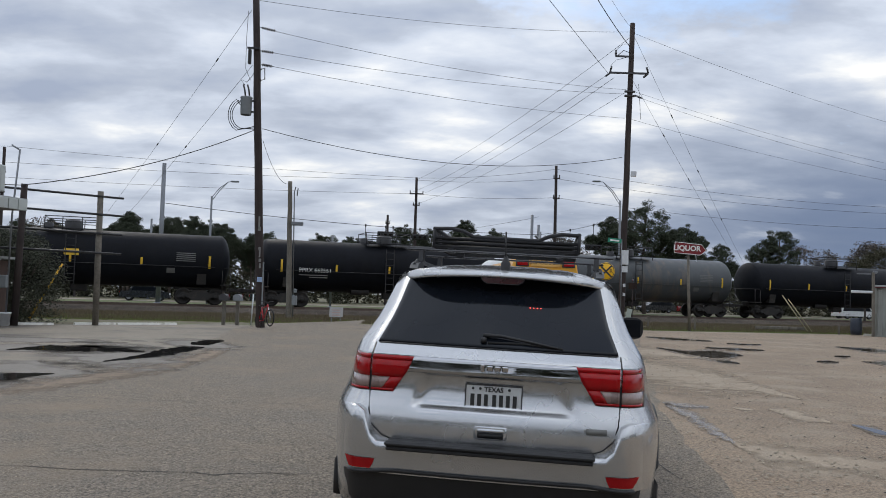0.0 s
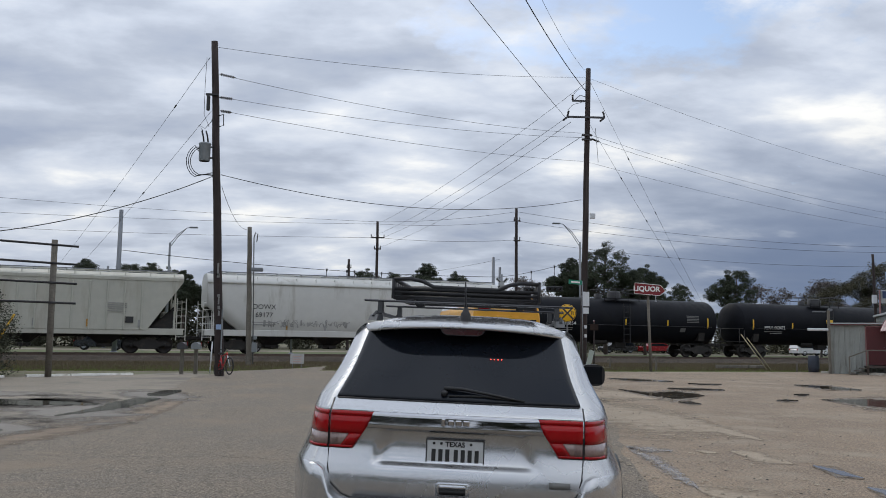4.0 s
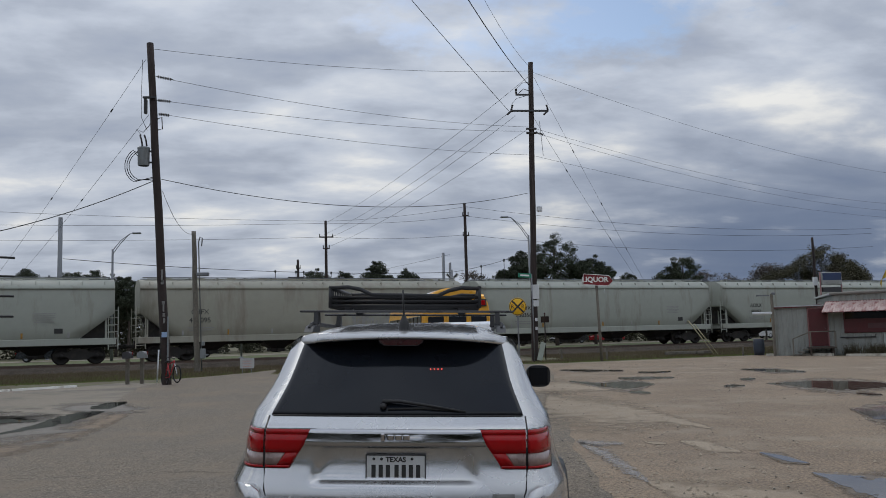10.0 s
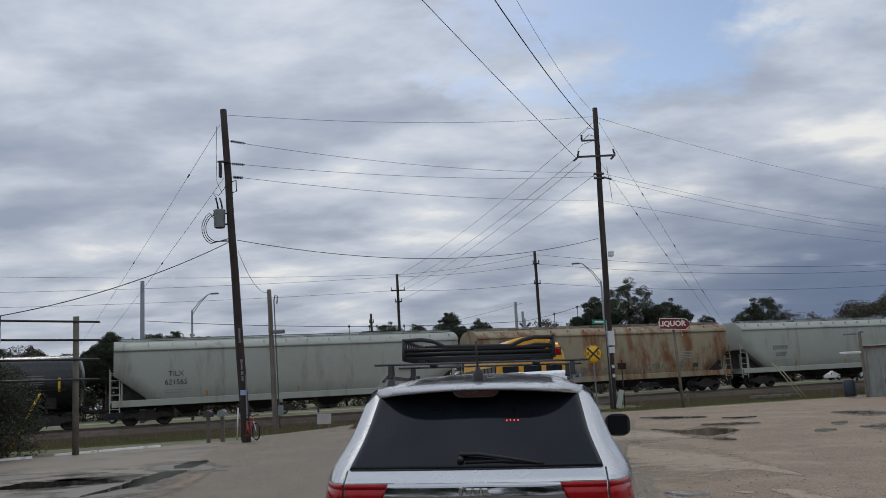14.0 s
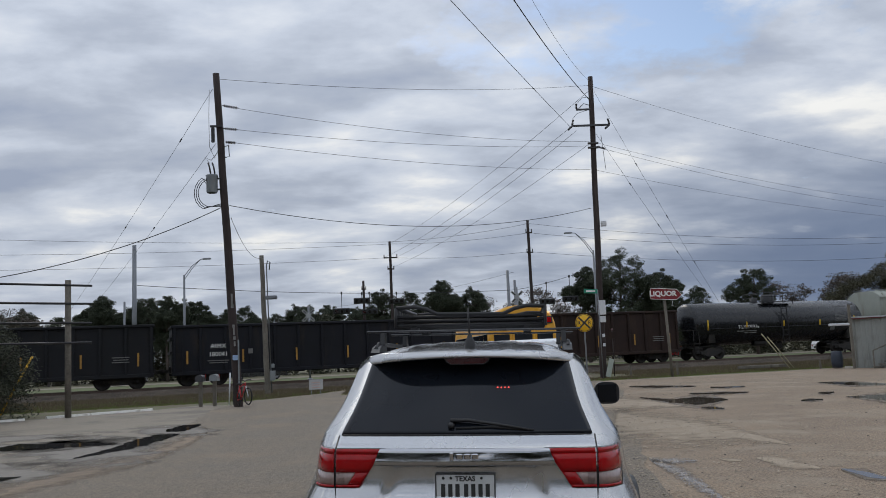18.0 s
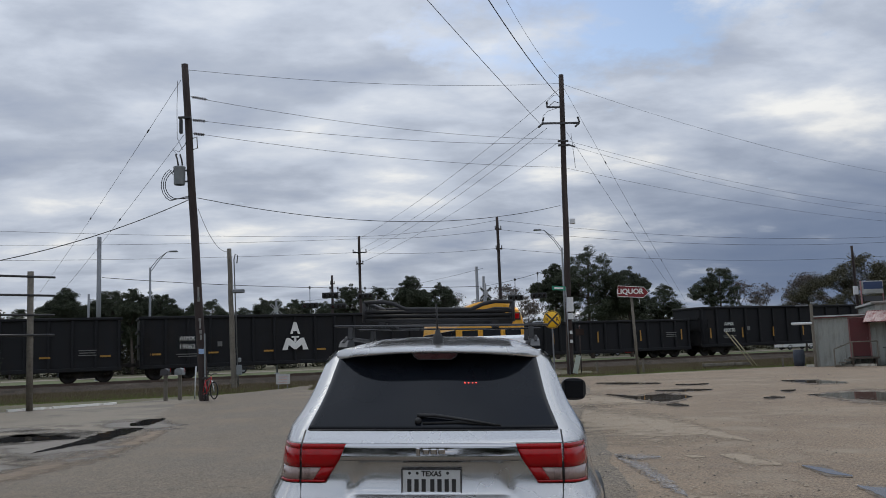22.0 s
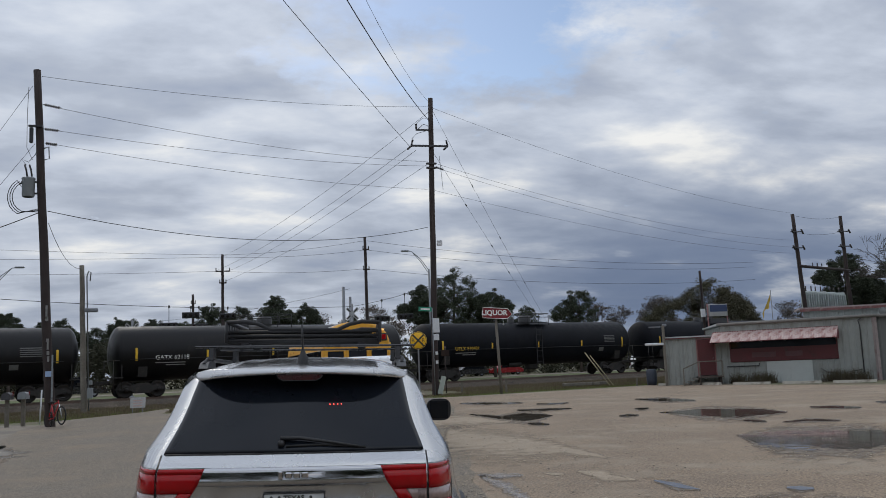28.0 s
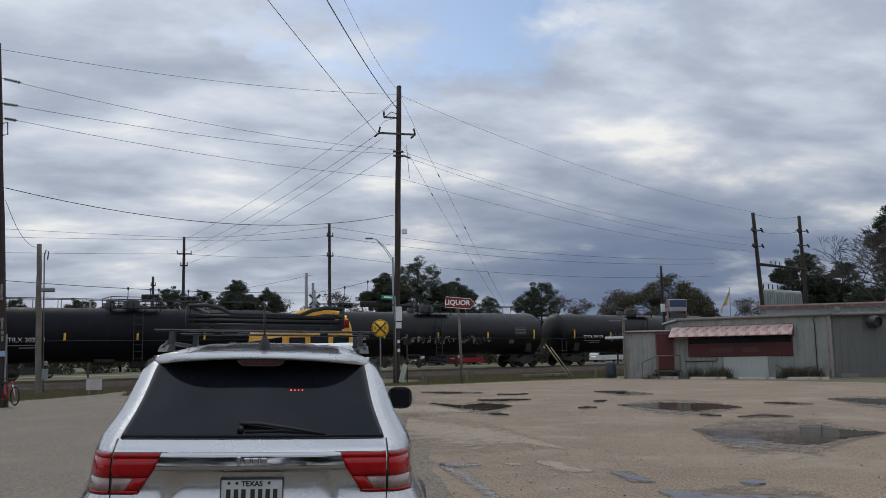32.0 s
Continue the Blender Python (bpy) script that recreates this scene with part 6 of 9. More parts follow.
# ---- signs ----
def build_signs():
    # round crossing sign
    S = thing("crossing_sign", Matrix.Translation((8.27, 44.0, 0.1)), "round yellow railway crossing sign on a steel post", "road sign")
    part("post", Shape().box((0, 0.03, 1.6), (0.07, 0.05, 3.3)), M_("galvanised_steel"), S)
    disc = Shape().lathe([(-0.012, 0.445), (0.0, 0.455), (0.012, 0.445)], "y", (0, 0, 2.92), 40)
    for y in (-0.012, 0.012):
        disc.lathe([(y, 0.0005), (y, 0.445)], "y", (0, 0, 2.92), 40)
    plate = part("sign_plate", disc, M_("sign_yellow"), S)
    part("border", Shape().lathe([(-0.016, 0.405), (-0.018, 0.41), (-0.018, 0.43), (-0.016, 0.435)], "y", (0, 0, 2.92), 40), M_("marking_black"), plate)
    for a in (45, -45):
        part("cross_bar", Shape().box((0, 0, 0), (0.83, 0.008, 0.085)), M_("marking_black"), plate, at=pose(0, -0.017 - 0.003 * (a > 0), 2.92, 0, a, 0))
    for x in (-0.27, 0.27):
        word_part("lettering", "R", 0.30, M_("marking_black"), plate, Matrix.Translation((x, -0.018, 2.92)), thick=0.002)
    # arrow sign of the shop
    L = thing("shop_sign", pose(13.3, 47.0, 0.15, 0, 0, 0), "faded red arrow sign with white letters on a wooden post", "sign")
    part("post", Shape().tube([(0.16, 0.05, -0.3), (0.02, 0.05, 4.4)], 0.085, 8, 0.075), M_("grey_pole_wood"), L)
    o = [(-0.78, -0.27), (0.60, -0.33), (0.88, -0.06), (0.63, 0.24), (-0.76, 0.32)]
    box = part("sign_box", Shape().prism(o, -0.13, 0.13, "y"), M_("sign_red"), L, at=pose(0.06, 0, 4.35, 0, 2.0, -8))
    part("sign_edge", Shape().tube([(p, -0.135, q) for p, q in o + [o[0]]], 0.018, 6), M_("marking_white"), box)
    word_part("lettering", "LIQUOR", 0.39, M_("marking_white"), box, Matrix.Translation((-0.12, -0.140, 0.0)), thick=0.01, bold=0.012)
    part("tube_wire", Shape().tube([(0.3, -0.1, -0.33), (0.34, -0.12, -0.7), (0.26, -0.12, -0.62)], 0.015, 5), M_("paper_white"), L, at=Matrix.Translation((0.1, 0, 4.35)))
    # street name blade above the road, on the far side of the line
    B = thing("street_name_sign", Matrix(), "small green street name sign", "road sign")
    part("blade", Shape().box((9.35, 47.3, 4.85), (0.75, 0.02, 0.24), pose(0, 0, 0, 0, 4, 0)), M_("sign_green"), B)
    part("blade_bar", Shape().box((9.35, 47.285, 4.85), (0.5, 0.012, 0.09), pose(0, 0, 0, 0, 4, 0)), M_("marking_white"), B)
    part("post", Shape().tube([(9.75, 47.35, 0.1), (9.75, 47.35, 4.9)], 0.03, 6), M_("galvanised_steel"), B)
    # small rusty sign by the pole and a small lawn notice
    C = thing("small_sign", Matrix(), "small rusty sign on a thin post", "sign")
    part("post", Shape().tube([(10.85, 49.5, 0.1), (10.87, 49.5, 2.75)], 0.035, 6), M_("dark_pole_wood"), C)
    part("board", Shape().box((10.86, 49.44, 2.42), (0.48, 0.02, 0.36)), M_("gondola_brown"), C)
    part("finial", Shape().lathe([(2.7, 0.05), (2.8, 0.05), (2.82, 0.001)], "z", (10.87, 49.5, 0), 8), M_("lamp_deep_red"), C)
    D = thing("lawn_notice", pose(-5.35, 43.2, -0.06, -14, 0, 0), "small white notice on two legs in the grass", "sign")
    part("board", Shape().box((0, 0, 0.62), (0.68, 0.02, 0.50)), M_("notice_white"), D)
    for i in range(3):
        part("bar", Shape().box((0, -0.014, 0.72 - 0.13 * i), (0.42, 0.006, 0.05)), M_("scrawl_red"), D)
    for x in (-0.22, 0.22):
        part("leg", Shape().box((x, 0.02, 0.2), (0.03, 0.02, 0.45)), M_("galvanised_steel"), D)


build_signs()


# ---- mail boxes, bicycle, fence of pipes, kerb stops ----
def build_roadside():
    for x, y, m in ((-9.25, 36.4, "galv_dark"), (-8.72, 36.6, "transformer_grey")):
        B = thing("mail_box", Matrix.Translation((x, y, rise(x, y))), "metal mail box on a wooden post", "mail box", "mail boxes")
        part("post", Shape().box((0, 0, 0.5), (0.14, 0.14, 1.1), chamfer=0.01), M_("grey_pole_wood"), B)
        s = Shape()
        o = [(-0.16, 0), (0.16, 0), (0.16, 0.16)] + [(0.16 * math.cos(t), 0.16 + 0.12 * math.sin(t)) for t in np.linspace(0.3, 2.84, 7)] + [(-0.16, 0.16)]
        s.prism(o, -0.26, 0.26, "y")
        part("box", s, M_(m), B, at=Matrix.Translation((0, 0, 1.04)))
        part("flag", Shape().box((0.175, 0.1, 1.25), (0.012, 0.05, 0.16)), M_("lamp_red"), B)
    P = thing("marker_post", Matrix.Translation((-8.35, 37.6, 0.1)), "thin pale marker post in the grass", "post")
    part("shaft", Shape().tube([(0, 0, -0.1), (0.06, 0, 1.25)], 0.03, 6), M_("paper_white"), P)
    # bicycle against the pole
    k = thing("bicycle", pose(-7.10, 34.42, 0.02, 0, -9, -53), "red bicycle that leans on the utility pole", "bicycle")
    for x in (-0.52, 0.52):
        w = part("wheel", Shape().lathe([(-0.03, 0.315), (0, 0.345), (0.03, 0.315), (0, 0.285), (-0.03, 0.315)], "y", (0, 0, 0), 24), M_("rubber"), k, at=Matrix.Translation((x, 0, 0.34)))
        s = Shape()
        for i in range(12):
            a = math.pi * i / 6
            s.tube([(0, 0, 0), (0.3 * math.cos(a), 0, 0.3 * math.sin(a))], 0.004, 4)
        part("spokes", s, M_("galvanised_steel"), w)
    s = Shape()
    for a, b in (((-0.52, 0, 0.34), (-0.16, 0, 0.82)), ((-0.52, 0, 0.34), (-0.10, 0, 0.32)), ((-0.10, 0, 0.32), (-0.20, 0, 0.86)), ((-0.10, 0, 0.32), (0.36, 0, 0.80)), ((-0.18, 0, 0.80), (0.35, 0, 0.86)), ((0.34, 0, 0.90), (0.38, 0, 0.72))):
        s.tube([a, b], 0.022, 8)
    part("frame", s, M_("bike_red"), k)
    part("fork", Shape().tube([(0.38, 0, 0.76), (0.45, 0, 0.55), (0.52, 0, 0.34)], 0.02, 6), M_("paper_white"), k)
    part("handlebar", Shape().tube([(0.30, -0.28, 1.02), (0.33, -0.08, 1.0), (0.34, 0, 0.94), (0.33, 0.08, 1.0), (0.30, 0.28, 1.02)], 0.015, 6), M_("black_iron"), k)
    part("saddle", Shape().box((-0.22, 0, 0.93), (0.26, 0.13, 0.06), chamfer=0.02).tube([(-0.2, 0, 0.84), (-0.21, 0, 0.92)], 0.015, 6), M_("black_plastic"), k)
    part("crank", Shape().lathe([(-0.03, 0.09), (0.03, 0.09)], "y", (-0.10, 0, 0.32), 14).tube([(-0.1, 0.06, 0.32), (0.02, 0.07, 0.2)], 0.012, 5), M_("black_iron"), k)
    # frame of pipes on two posts
    F = thing("sign_frame", Matrix(), "bare frame of steel pipes on two weathered posts", "fence")
    part("post", Shape().tube([(-15.17, 30.5, -0.3), (-14.97, 30.3, 5.02)], 0.13, 10, 0.11), M_("dark_pole_wood"), F)
    part("post", Shape().tube([(-13.09, 32.5, -0.3), (-13.06, 32.3, 5.05)], 0.12, 10, 0.11), M_("grey_pole_wood"), F)
    for z in (4.85, 4.17, 3.45, 2.72):
        part("pipe", Shape().tube([(-15.85, 30.0, z + 0.02), (-12.35, 32.75, z)], 0.042, 8), M_("black_iron"), F)
    part("conduit", Shape().tube([(-15.32, 30.2, 0.1), (-15.25, 30.1, 3.9), (-15.05, 30.0, 6.2)], 0.035, 6).tube([(-15.1, 30.0, 6.2), (-15.35, 30.0, 6.35)], 0.03, 6), M_("galvanised_steel"), F)
    part("meter_box", Shape().box((-15.42, 30.1, 1.55), (0.30, 0.2, 0.45), chamfer=0.03), M_("transformer_grey"), F)
    # white kerb stops along the forecourt edge
    for a, b in (((-15.9, 30.85), (-14.35, 31.8)), ((-13.9, 32.55), (-12.75, 33.6)), ((-12.7, 33.65), (-10.9, 35.3))):
        a, b = Vector((*a, 0)), Vector((*b, 0))
        o = part("kerb_stop", Shape().prism([(-0.09, 0), (0.09, 0), (0.07, 0.085), (-0.07, 0.085)], -(b - a).length / 2, (b - a).length / 2, "x"), M_("kerb_white"))
        o.matrix_world = Matrix.Translation((a + b) / 2) @ Matrix.Rotation(math.atan2(b.y - a.y, b.x - a.x), 4, "Z")
        tagged(o, "chipped white concrete kerb stop", "kerb stop", "kerb stops")
    for a, b, m in (((23.3, 47.8), (24.6, 47.2), "concrete_pale"), ((24.75, 46.3), (25.6, 44.8), "concrete_pale"), ((25.7, 43.6), (27.0, 42.1), "concrete_pale"), ((27.3, 41.4), (28.5, 39.9), "concrete_pale"), ((28.8, 39.3), (30.2, 37.9), "concrete_pale")):
        a, b = Vector((*a, 0)), Vector((*b, 0))
        o = part("kerb_stop", Shape().prism([(-0.13, 0), (0.13, 0), (0.10, 0.13), (-0.10, 0.13)], -(b - a).length / 2, (b - a).length / 2, "x"), M_(m))
        o.matrix_world = Matrix.Translation((a + b) / 2) @ Matrix.Rotation(math.atan2(b.y - a.y, b.x - a.x), 4, "Z")
        tagged(o, "plain concrete kerb stop before the shop", "kerb stop", "kerb stops")
    # bucket and blue bin by the shed
    b = thing("bucket", Matrix.Translation((-15.30, 30.0, 0)), "white plastic bucket beside the shed", "bucket")
    part("body", Shape().lathe([(0.0, 0.001), (0.0, 0.19), (0.48, 0.24), (0.48, 0.25), (0.44, 0.255)], "z", (0, 0, 0), 18), M_("paper_white"), b)
    b = thing("recycling_bin", Matrix.Translation((-15.95, 29.95, 0)), "small blue plastic bin", "bin")
    part("body", Shape().box((0, 0, 0.24), (0.48, 0.38, 0.48), chamfer=0.03), M_("bin_blue"), b)
    part("label", Shape().box((0, -0.195, 0.28), (0.2, 0.004, 0.12)), M_("paper_white"), b)
    g = thing("guy_guard", Matrix(), "yellow plastic guard on a pole stay behind the bush", "guard")
    part("sleeve", Shape().tube([(-17.55, 36.5, -0.1), (-16.2, 36.5, 2.38)], 0.05, 8), M_("sign_yellow"), g)
    # two poles propped over a beam in the grass
    t = thing("leaning_timbers", Matrix(), "two pale timbers propped up beside the railway", "timber")
    part("timber", Shape().tube([(20.15, 51.2, 2.15), (21.1, 49.9, 0.12)], 0.03, 6), M_("timber_pale"), t)
    part("timber", Shape().tube([(20.45, 51.1, 1.95), (21.3, 49.8, 0.12)], 0.028, 6), M_("timber_pale"), t)
    t = thing("beam", pose(19.7, 50.3, 0.25, 0, 0, 6), "weathered beam lying in the grass", "timber")
    part("timber", Shape().box((0, 0, 0), (3.0, 0.22, 0.18), chamfer=0.02), M_("grey_pole_wood"), t)
    for x, y, h in ((14.0, 47.9, 0.75), (22.5, 49.0, 0.5), (11.9, 50, 0.6)):
        t = thing("stake", Matrix.Translation((x, y, rise(x, y))), "short wooden stake in the grass", "stake", "stakes")
        part("shaft", Shape().box((0, 0, h / 2), (0.10, 0.08, h), chamfer=0.01), M_("grey_pole_wood"), t)


def crossing_signal(x, y, z):
    """A crossbuck on a steel mast with two flashing lamps, seen from the road or from behind."""
    T = thing("crossing_signal", Matrix.Translation((x, y, rise(x, y))), "railway crossing mast with white crossed boards", "crossing signal", "crossing signals")
    part("mast", Shape().tube([(0, 0, -0.1), (0, 0, z + 0.75)], 0.075, 10).lathe([(0.0, 0.22), (0.25, 0.20), (0.3, 0.08)], "z", (0, 0, 0), 10), M_("galvanised_steel"), T)
    for a in (45, -45):
        b = part("crossed_board", Shape().box((0, 0, 0), (1.22, 0.02, 0.2), chamfer=0.004), M_("board_weathered"), T, at=pose(0, -0.10 - 0.015 * (a > 0), z, 0, a, 0))
        for xx in (-0.38, 0.38):
            part("word_bar", Shape().box((xx, -0.013, 0), (0.34, 0.004, 0.09)), M_("marking_black"), b)
    part("lamp_arm", Shape().tube([(-0.75, -0.1, z - 1.35), (0.75, -0.1, z - 1.35)], 0.03, 6), M_("black_iron"), T)
    for xx in (-0.62, 0.62):
        d = part("lamp_disc", Shape().lathe([(-0.02, 0.29), (0.0, 0.30), (0.02, 0.29), (0.12, 0.12), (0.14, 0.001)], "y", (xx, -0.18, z - 1.35), 20), M_("black_iron"), T)
        part("hood", Shape().lathe([(-0.26, 0.15), (0.0, 0.16)], "y", (xx, -0.2, z - 1.35), 14), M_("black_iron"), d)
        part("lens", Shape().lathe([(0.0, 0.15), (-0.03, 0.001)], "y", (xx, -0.2, z - 1.35), 14), M_("lamp_red"), d)


surface("board_weathered", (0.36, 0.37, 0.37), 0.6, tone=0.15, scale=8)
surface("bike_red", (0.45, 0.025, 0.03), 0.3, tone=0.1)
surface("kerb_white", (0.80, 0.79, 0.74), 0.8, tone=0.1, scale=6, dirt=(0.45, 0.41, 0.34), dirt_amount=0.35, dirt_scale=2.5, bump=0.3)
surface("concrete_pale", (0.45, 0.42, 0.36), 0.85, tone=0.2, scale=6, dirt=(0.22, 0.19, 0.15), dirt_amount=0.45, dirt_scale=2.5, bump=0.3)
surface("bin_blue", (0.03, 0.08, 0.20), 0.5, tone=0.15)
surface("timber_pale", (0.30, 0.27, 0.16), 0.8, tone=0.15)
build_roadside()
crossing_signal(-8.57, 66.0, 5.0)
crossing_signal(7.36, 66.0, 5.65)

# ---- puddles, worn patches, cracks and stones ----
surface("water", (0.095, 0.078, 0.058), 0.02, tone=0.1, scale=2, spec=1.0)
surface("wet_ground", (0.165, 0.128, 0.090), 0.6, tone=0.2, scale=6, bump=0.5, bump_scale=40, speck=0.4, speck_scale=50)
surface("concrete_patch", (0.318, 0.256, 0.186), 0.85, tone=0.1, scale=4, dirt=(0.282, 0.219, 0.155), dirt_amount=0.62, dirt_scale=1.6, bump=0.5, bump_scale=50, speck=0.35, speck_scale=60)
surface("wet_sheen", (0.215, 0.175, 0.135), 0.24, tone=0.25, scale=14, bump=0.15, bump_scale=60)
surface("crack_dark", (0.05, 0.045, 0.04), 0.9)
surface("stone_pale", (0.33, 0.28, 0.215), 0.9, tone=0.3, scale=20)


surface("edge_earth", (0.210, 0.160, 0.114), 0.9, tone=0.15, scale=5, bump=0.6, bump_scale=50, speck=0.5, speck_scale=60)


def ragged_edge(name, level, soft, wave, scale):
    """Let a flat patch end in an uneven line: its cover falls from the middle outwards and is broken by noise."""
    m = MATS[name]
    nt = m.node_tree
    at = _node(nt, "ShaderNodeAttribute", {})
    at.attribute_name = "cover"
    tc = _node(nt, "ShaderNodeTexCoord", {})
    no = _node(nt, "ShaderNodeTexNoise", {})
    no.inputs["Scale"].default_value, no.inputs["Detail"].default_value, no.inputs["Roughness"].default_value = scale, 7, 0.6
    mul = _node(nt, "ShaderNodeMath", {"operation": "MULTIPLY_ADD"})
    mul.inputs[1].default_value = wave
    rng = _node(nt, "ShaderNodeMapRange", {})
    rng.inputs["From Min"].default_value, rng.inputs["From Max"].default_value = level + wave * 0.5 - soft, level + wave * 0.5 + soft
    L = nt.links.new
    L(tc.outputs["Object"], no.inputs["Vector"])
    L(no.outputs["Fac"], mul.inputs[0])
    L(at.outputs["Fac"], mul.inputs[2])
    L(mul.outputs[0], rng.inputs["Value"])
    L(rng.outputs[0], nt.nodes["Principled BSDF"].inputs["Alpha"])


surface("wet_dark", (0.022, 0.020, 0.018), 0.03, tone=0.2, scale=6, spec=0.2)
ragged_edge("wet_dark", 0.40, 0.03, 1.25, 2.6)
surface("wet_concrete", (0.095, 0.082, 0.067), 0.62, tone=0.2, scale=6, bump=0.3, bump_scale=40)
ragged_edge("wet_concrete", 0.30, 0.22, 1.5, 1.0)
ragged_edge("water", 0.40, 0.02, 1.25, 3.0)
ragged_edge("wet_ground", 0.34, 0.22, 1.25, 3.0)
ragged_edge("concrete_patch", 0.40, 0.36, 1.5, 2.6)
ragged_edge("edge_earth", 0.46, 0.40, 1.5, 2.4)
ragged_edge("wet_sheen", 0.50, 0.42, 2.2, 6.0)


def blob(name, cx, cy, a, b, turn, z, material, wobble, seed, label, category):
    """A flat pool or patch on the ground: an ellipse whose cover thins outwards."""
    n = 40
    w = radians(turn)
    s = Shape()
    rows = []
    for q in range(7):
        row = []
        for i in range(n):
            t = 2 * math.pi * i / n
            p, e = 1.55 * a * q / 6 * math.cos(t), 1.55 * b * q / 6 * math.sin(t)
            row.append((cx + p * math.cos(w) - e * math.sin(w), cy + p * math.sin(w) + e * math.cos(w), z))
        rows.append(row)
    s.v = [(cx, cy, z)] + [p for r in rows[1:] for p in r]
    s.f = [(0, 1 + i, 1 + (i + 1) % n) for i in range(n)]
    for q in range(5):
        for i in range(n):
            k = 1 + q * n
            s.f.append((k + i, k + n + i, k + n + (i + 1) % n, k + (i + 1) % n))
    me = bpy.data.meshes.new(name)
    me.from_pydata(s.v, [], s.f)
    me.materials.append(material)
    cover = me.attributes.new("cover", "FLOAT", "POINT")
    for i in range(len(s.v)):
        cover.data[i].value = 1.0 if i == 0 else 1 - (1 + (i - 1) // n) / 6
    return tagged(part(name, me, None), label, category, "puddles on the lot" if "puddle" in name else "worn patches", "structure")


def pool(name, run, z, material, label, category):
    """A long flat pool or patch: places along it with half its depth there; its cover thins to the edges."""
    n, side = 8 * (len(run) - 1), 8
    knots = list(range(len(run)))
    v, cov = [], []
    for i in range(-2, n + 3):
        t = min(len(run) - 1, max(0, i / 8))
        x, y, h = (float(np.interp(t, knots, [q[k] for q in run])) for k in range(3))
        over = (i / 8 - t)
        x += over * (run[1][0] - run[0][0] if over < 0 else run[-1][0] - run[-2][0]) * 0.6
        y += over * (run[1][1] - run[0][1] if over < 0 else run[-1][1] - run[-2][1]) * 0.6
        end = 1 - min(1.0, abs(over) * 4.0)
        for q in range(-side, side + 1):
            e = 1 + 1.55 * h / y * q / side
            v.append((x * e, y * e, z))
            cov.append((1 - abs(q) / side) * end)
    m = 2 * side + 1
    me = bpy.data.meshes.new(name)
    me.from_pydata(v, [], [(r * m + q, r * m + q + 1, (r + 1) * m + q + 1, (r + 1) * m + q) for r in range(n + 4) for q in range(m - 1)])
    me.materials.append(material)
    cover = me.attributes.new("cover", "FLOAT", "POINT")
    cover.data.foreach_set("value", cov)
    return tagged(part(name, me, None), label, category, "puddles on the lot" if name == "puddle" else "worn patches", "structure")


POOLS = []


def puddle(*run):
    """A puddle: a dark film on the concrete forecourt, muddy water with a damp margin on the gravel."""
    POOLS.append(run)
    if run[0][0] < 0:
        pool("puddle", run, 0.017, M_("wet_dark"), "thin dark film of water on concrete", "puddle")
        return
    pool("puddle_rim", [(x, y, h * 1.35 + 0.05) for x, y, h in run], 0.013, M_("wet_ground"), "damp dark margin round a puddle", "damp patch")
    pool("puddle", run, 0.017, M_("water"), "shallow muddy puddle that mirrors the sky", "puddle")


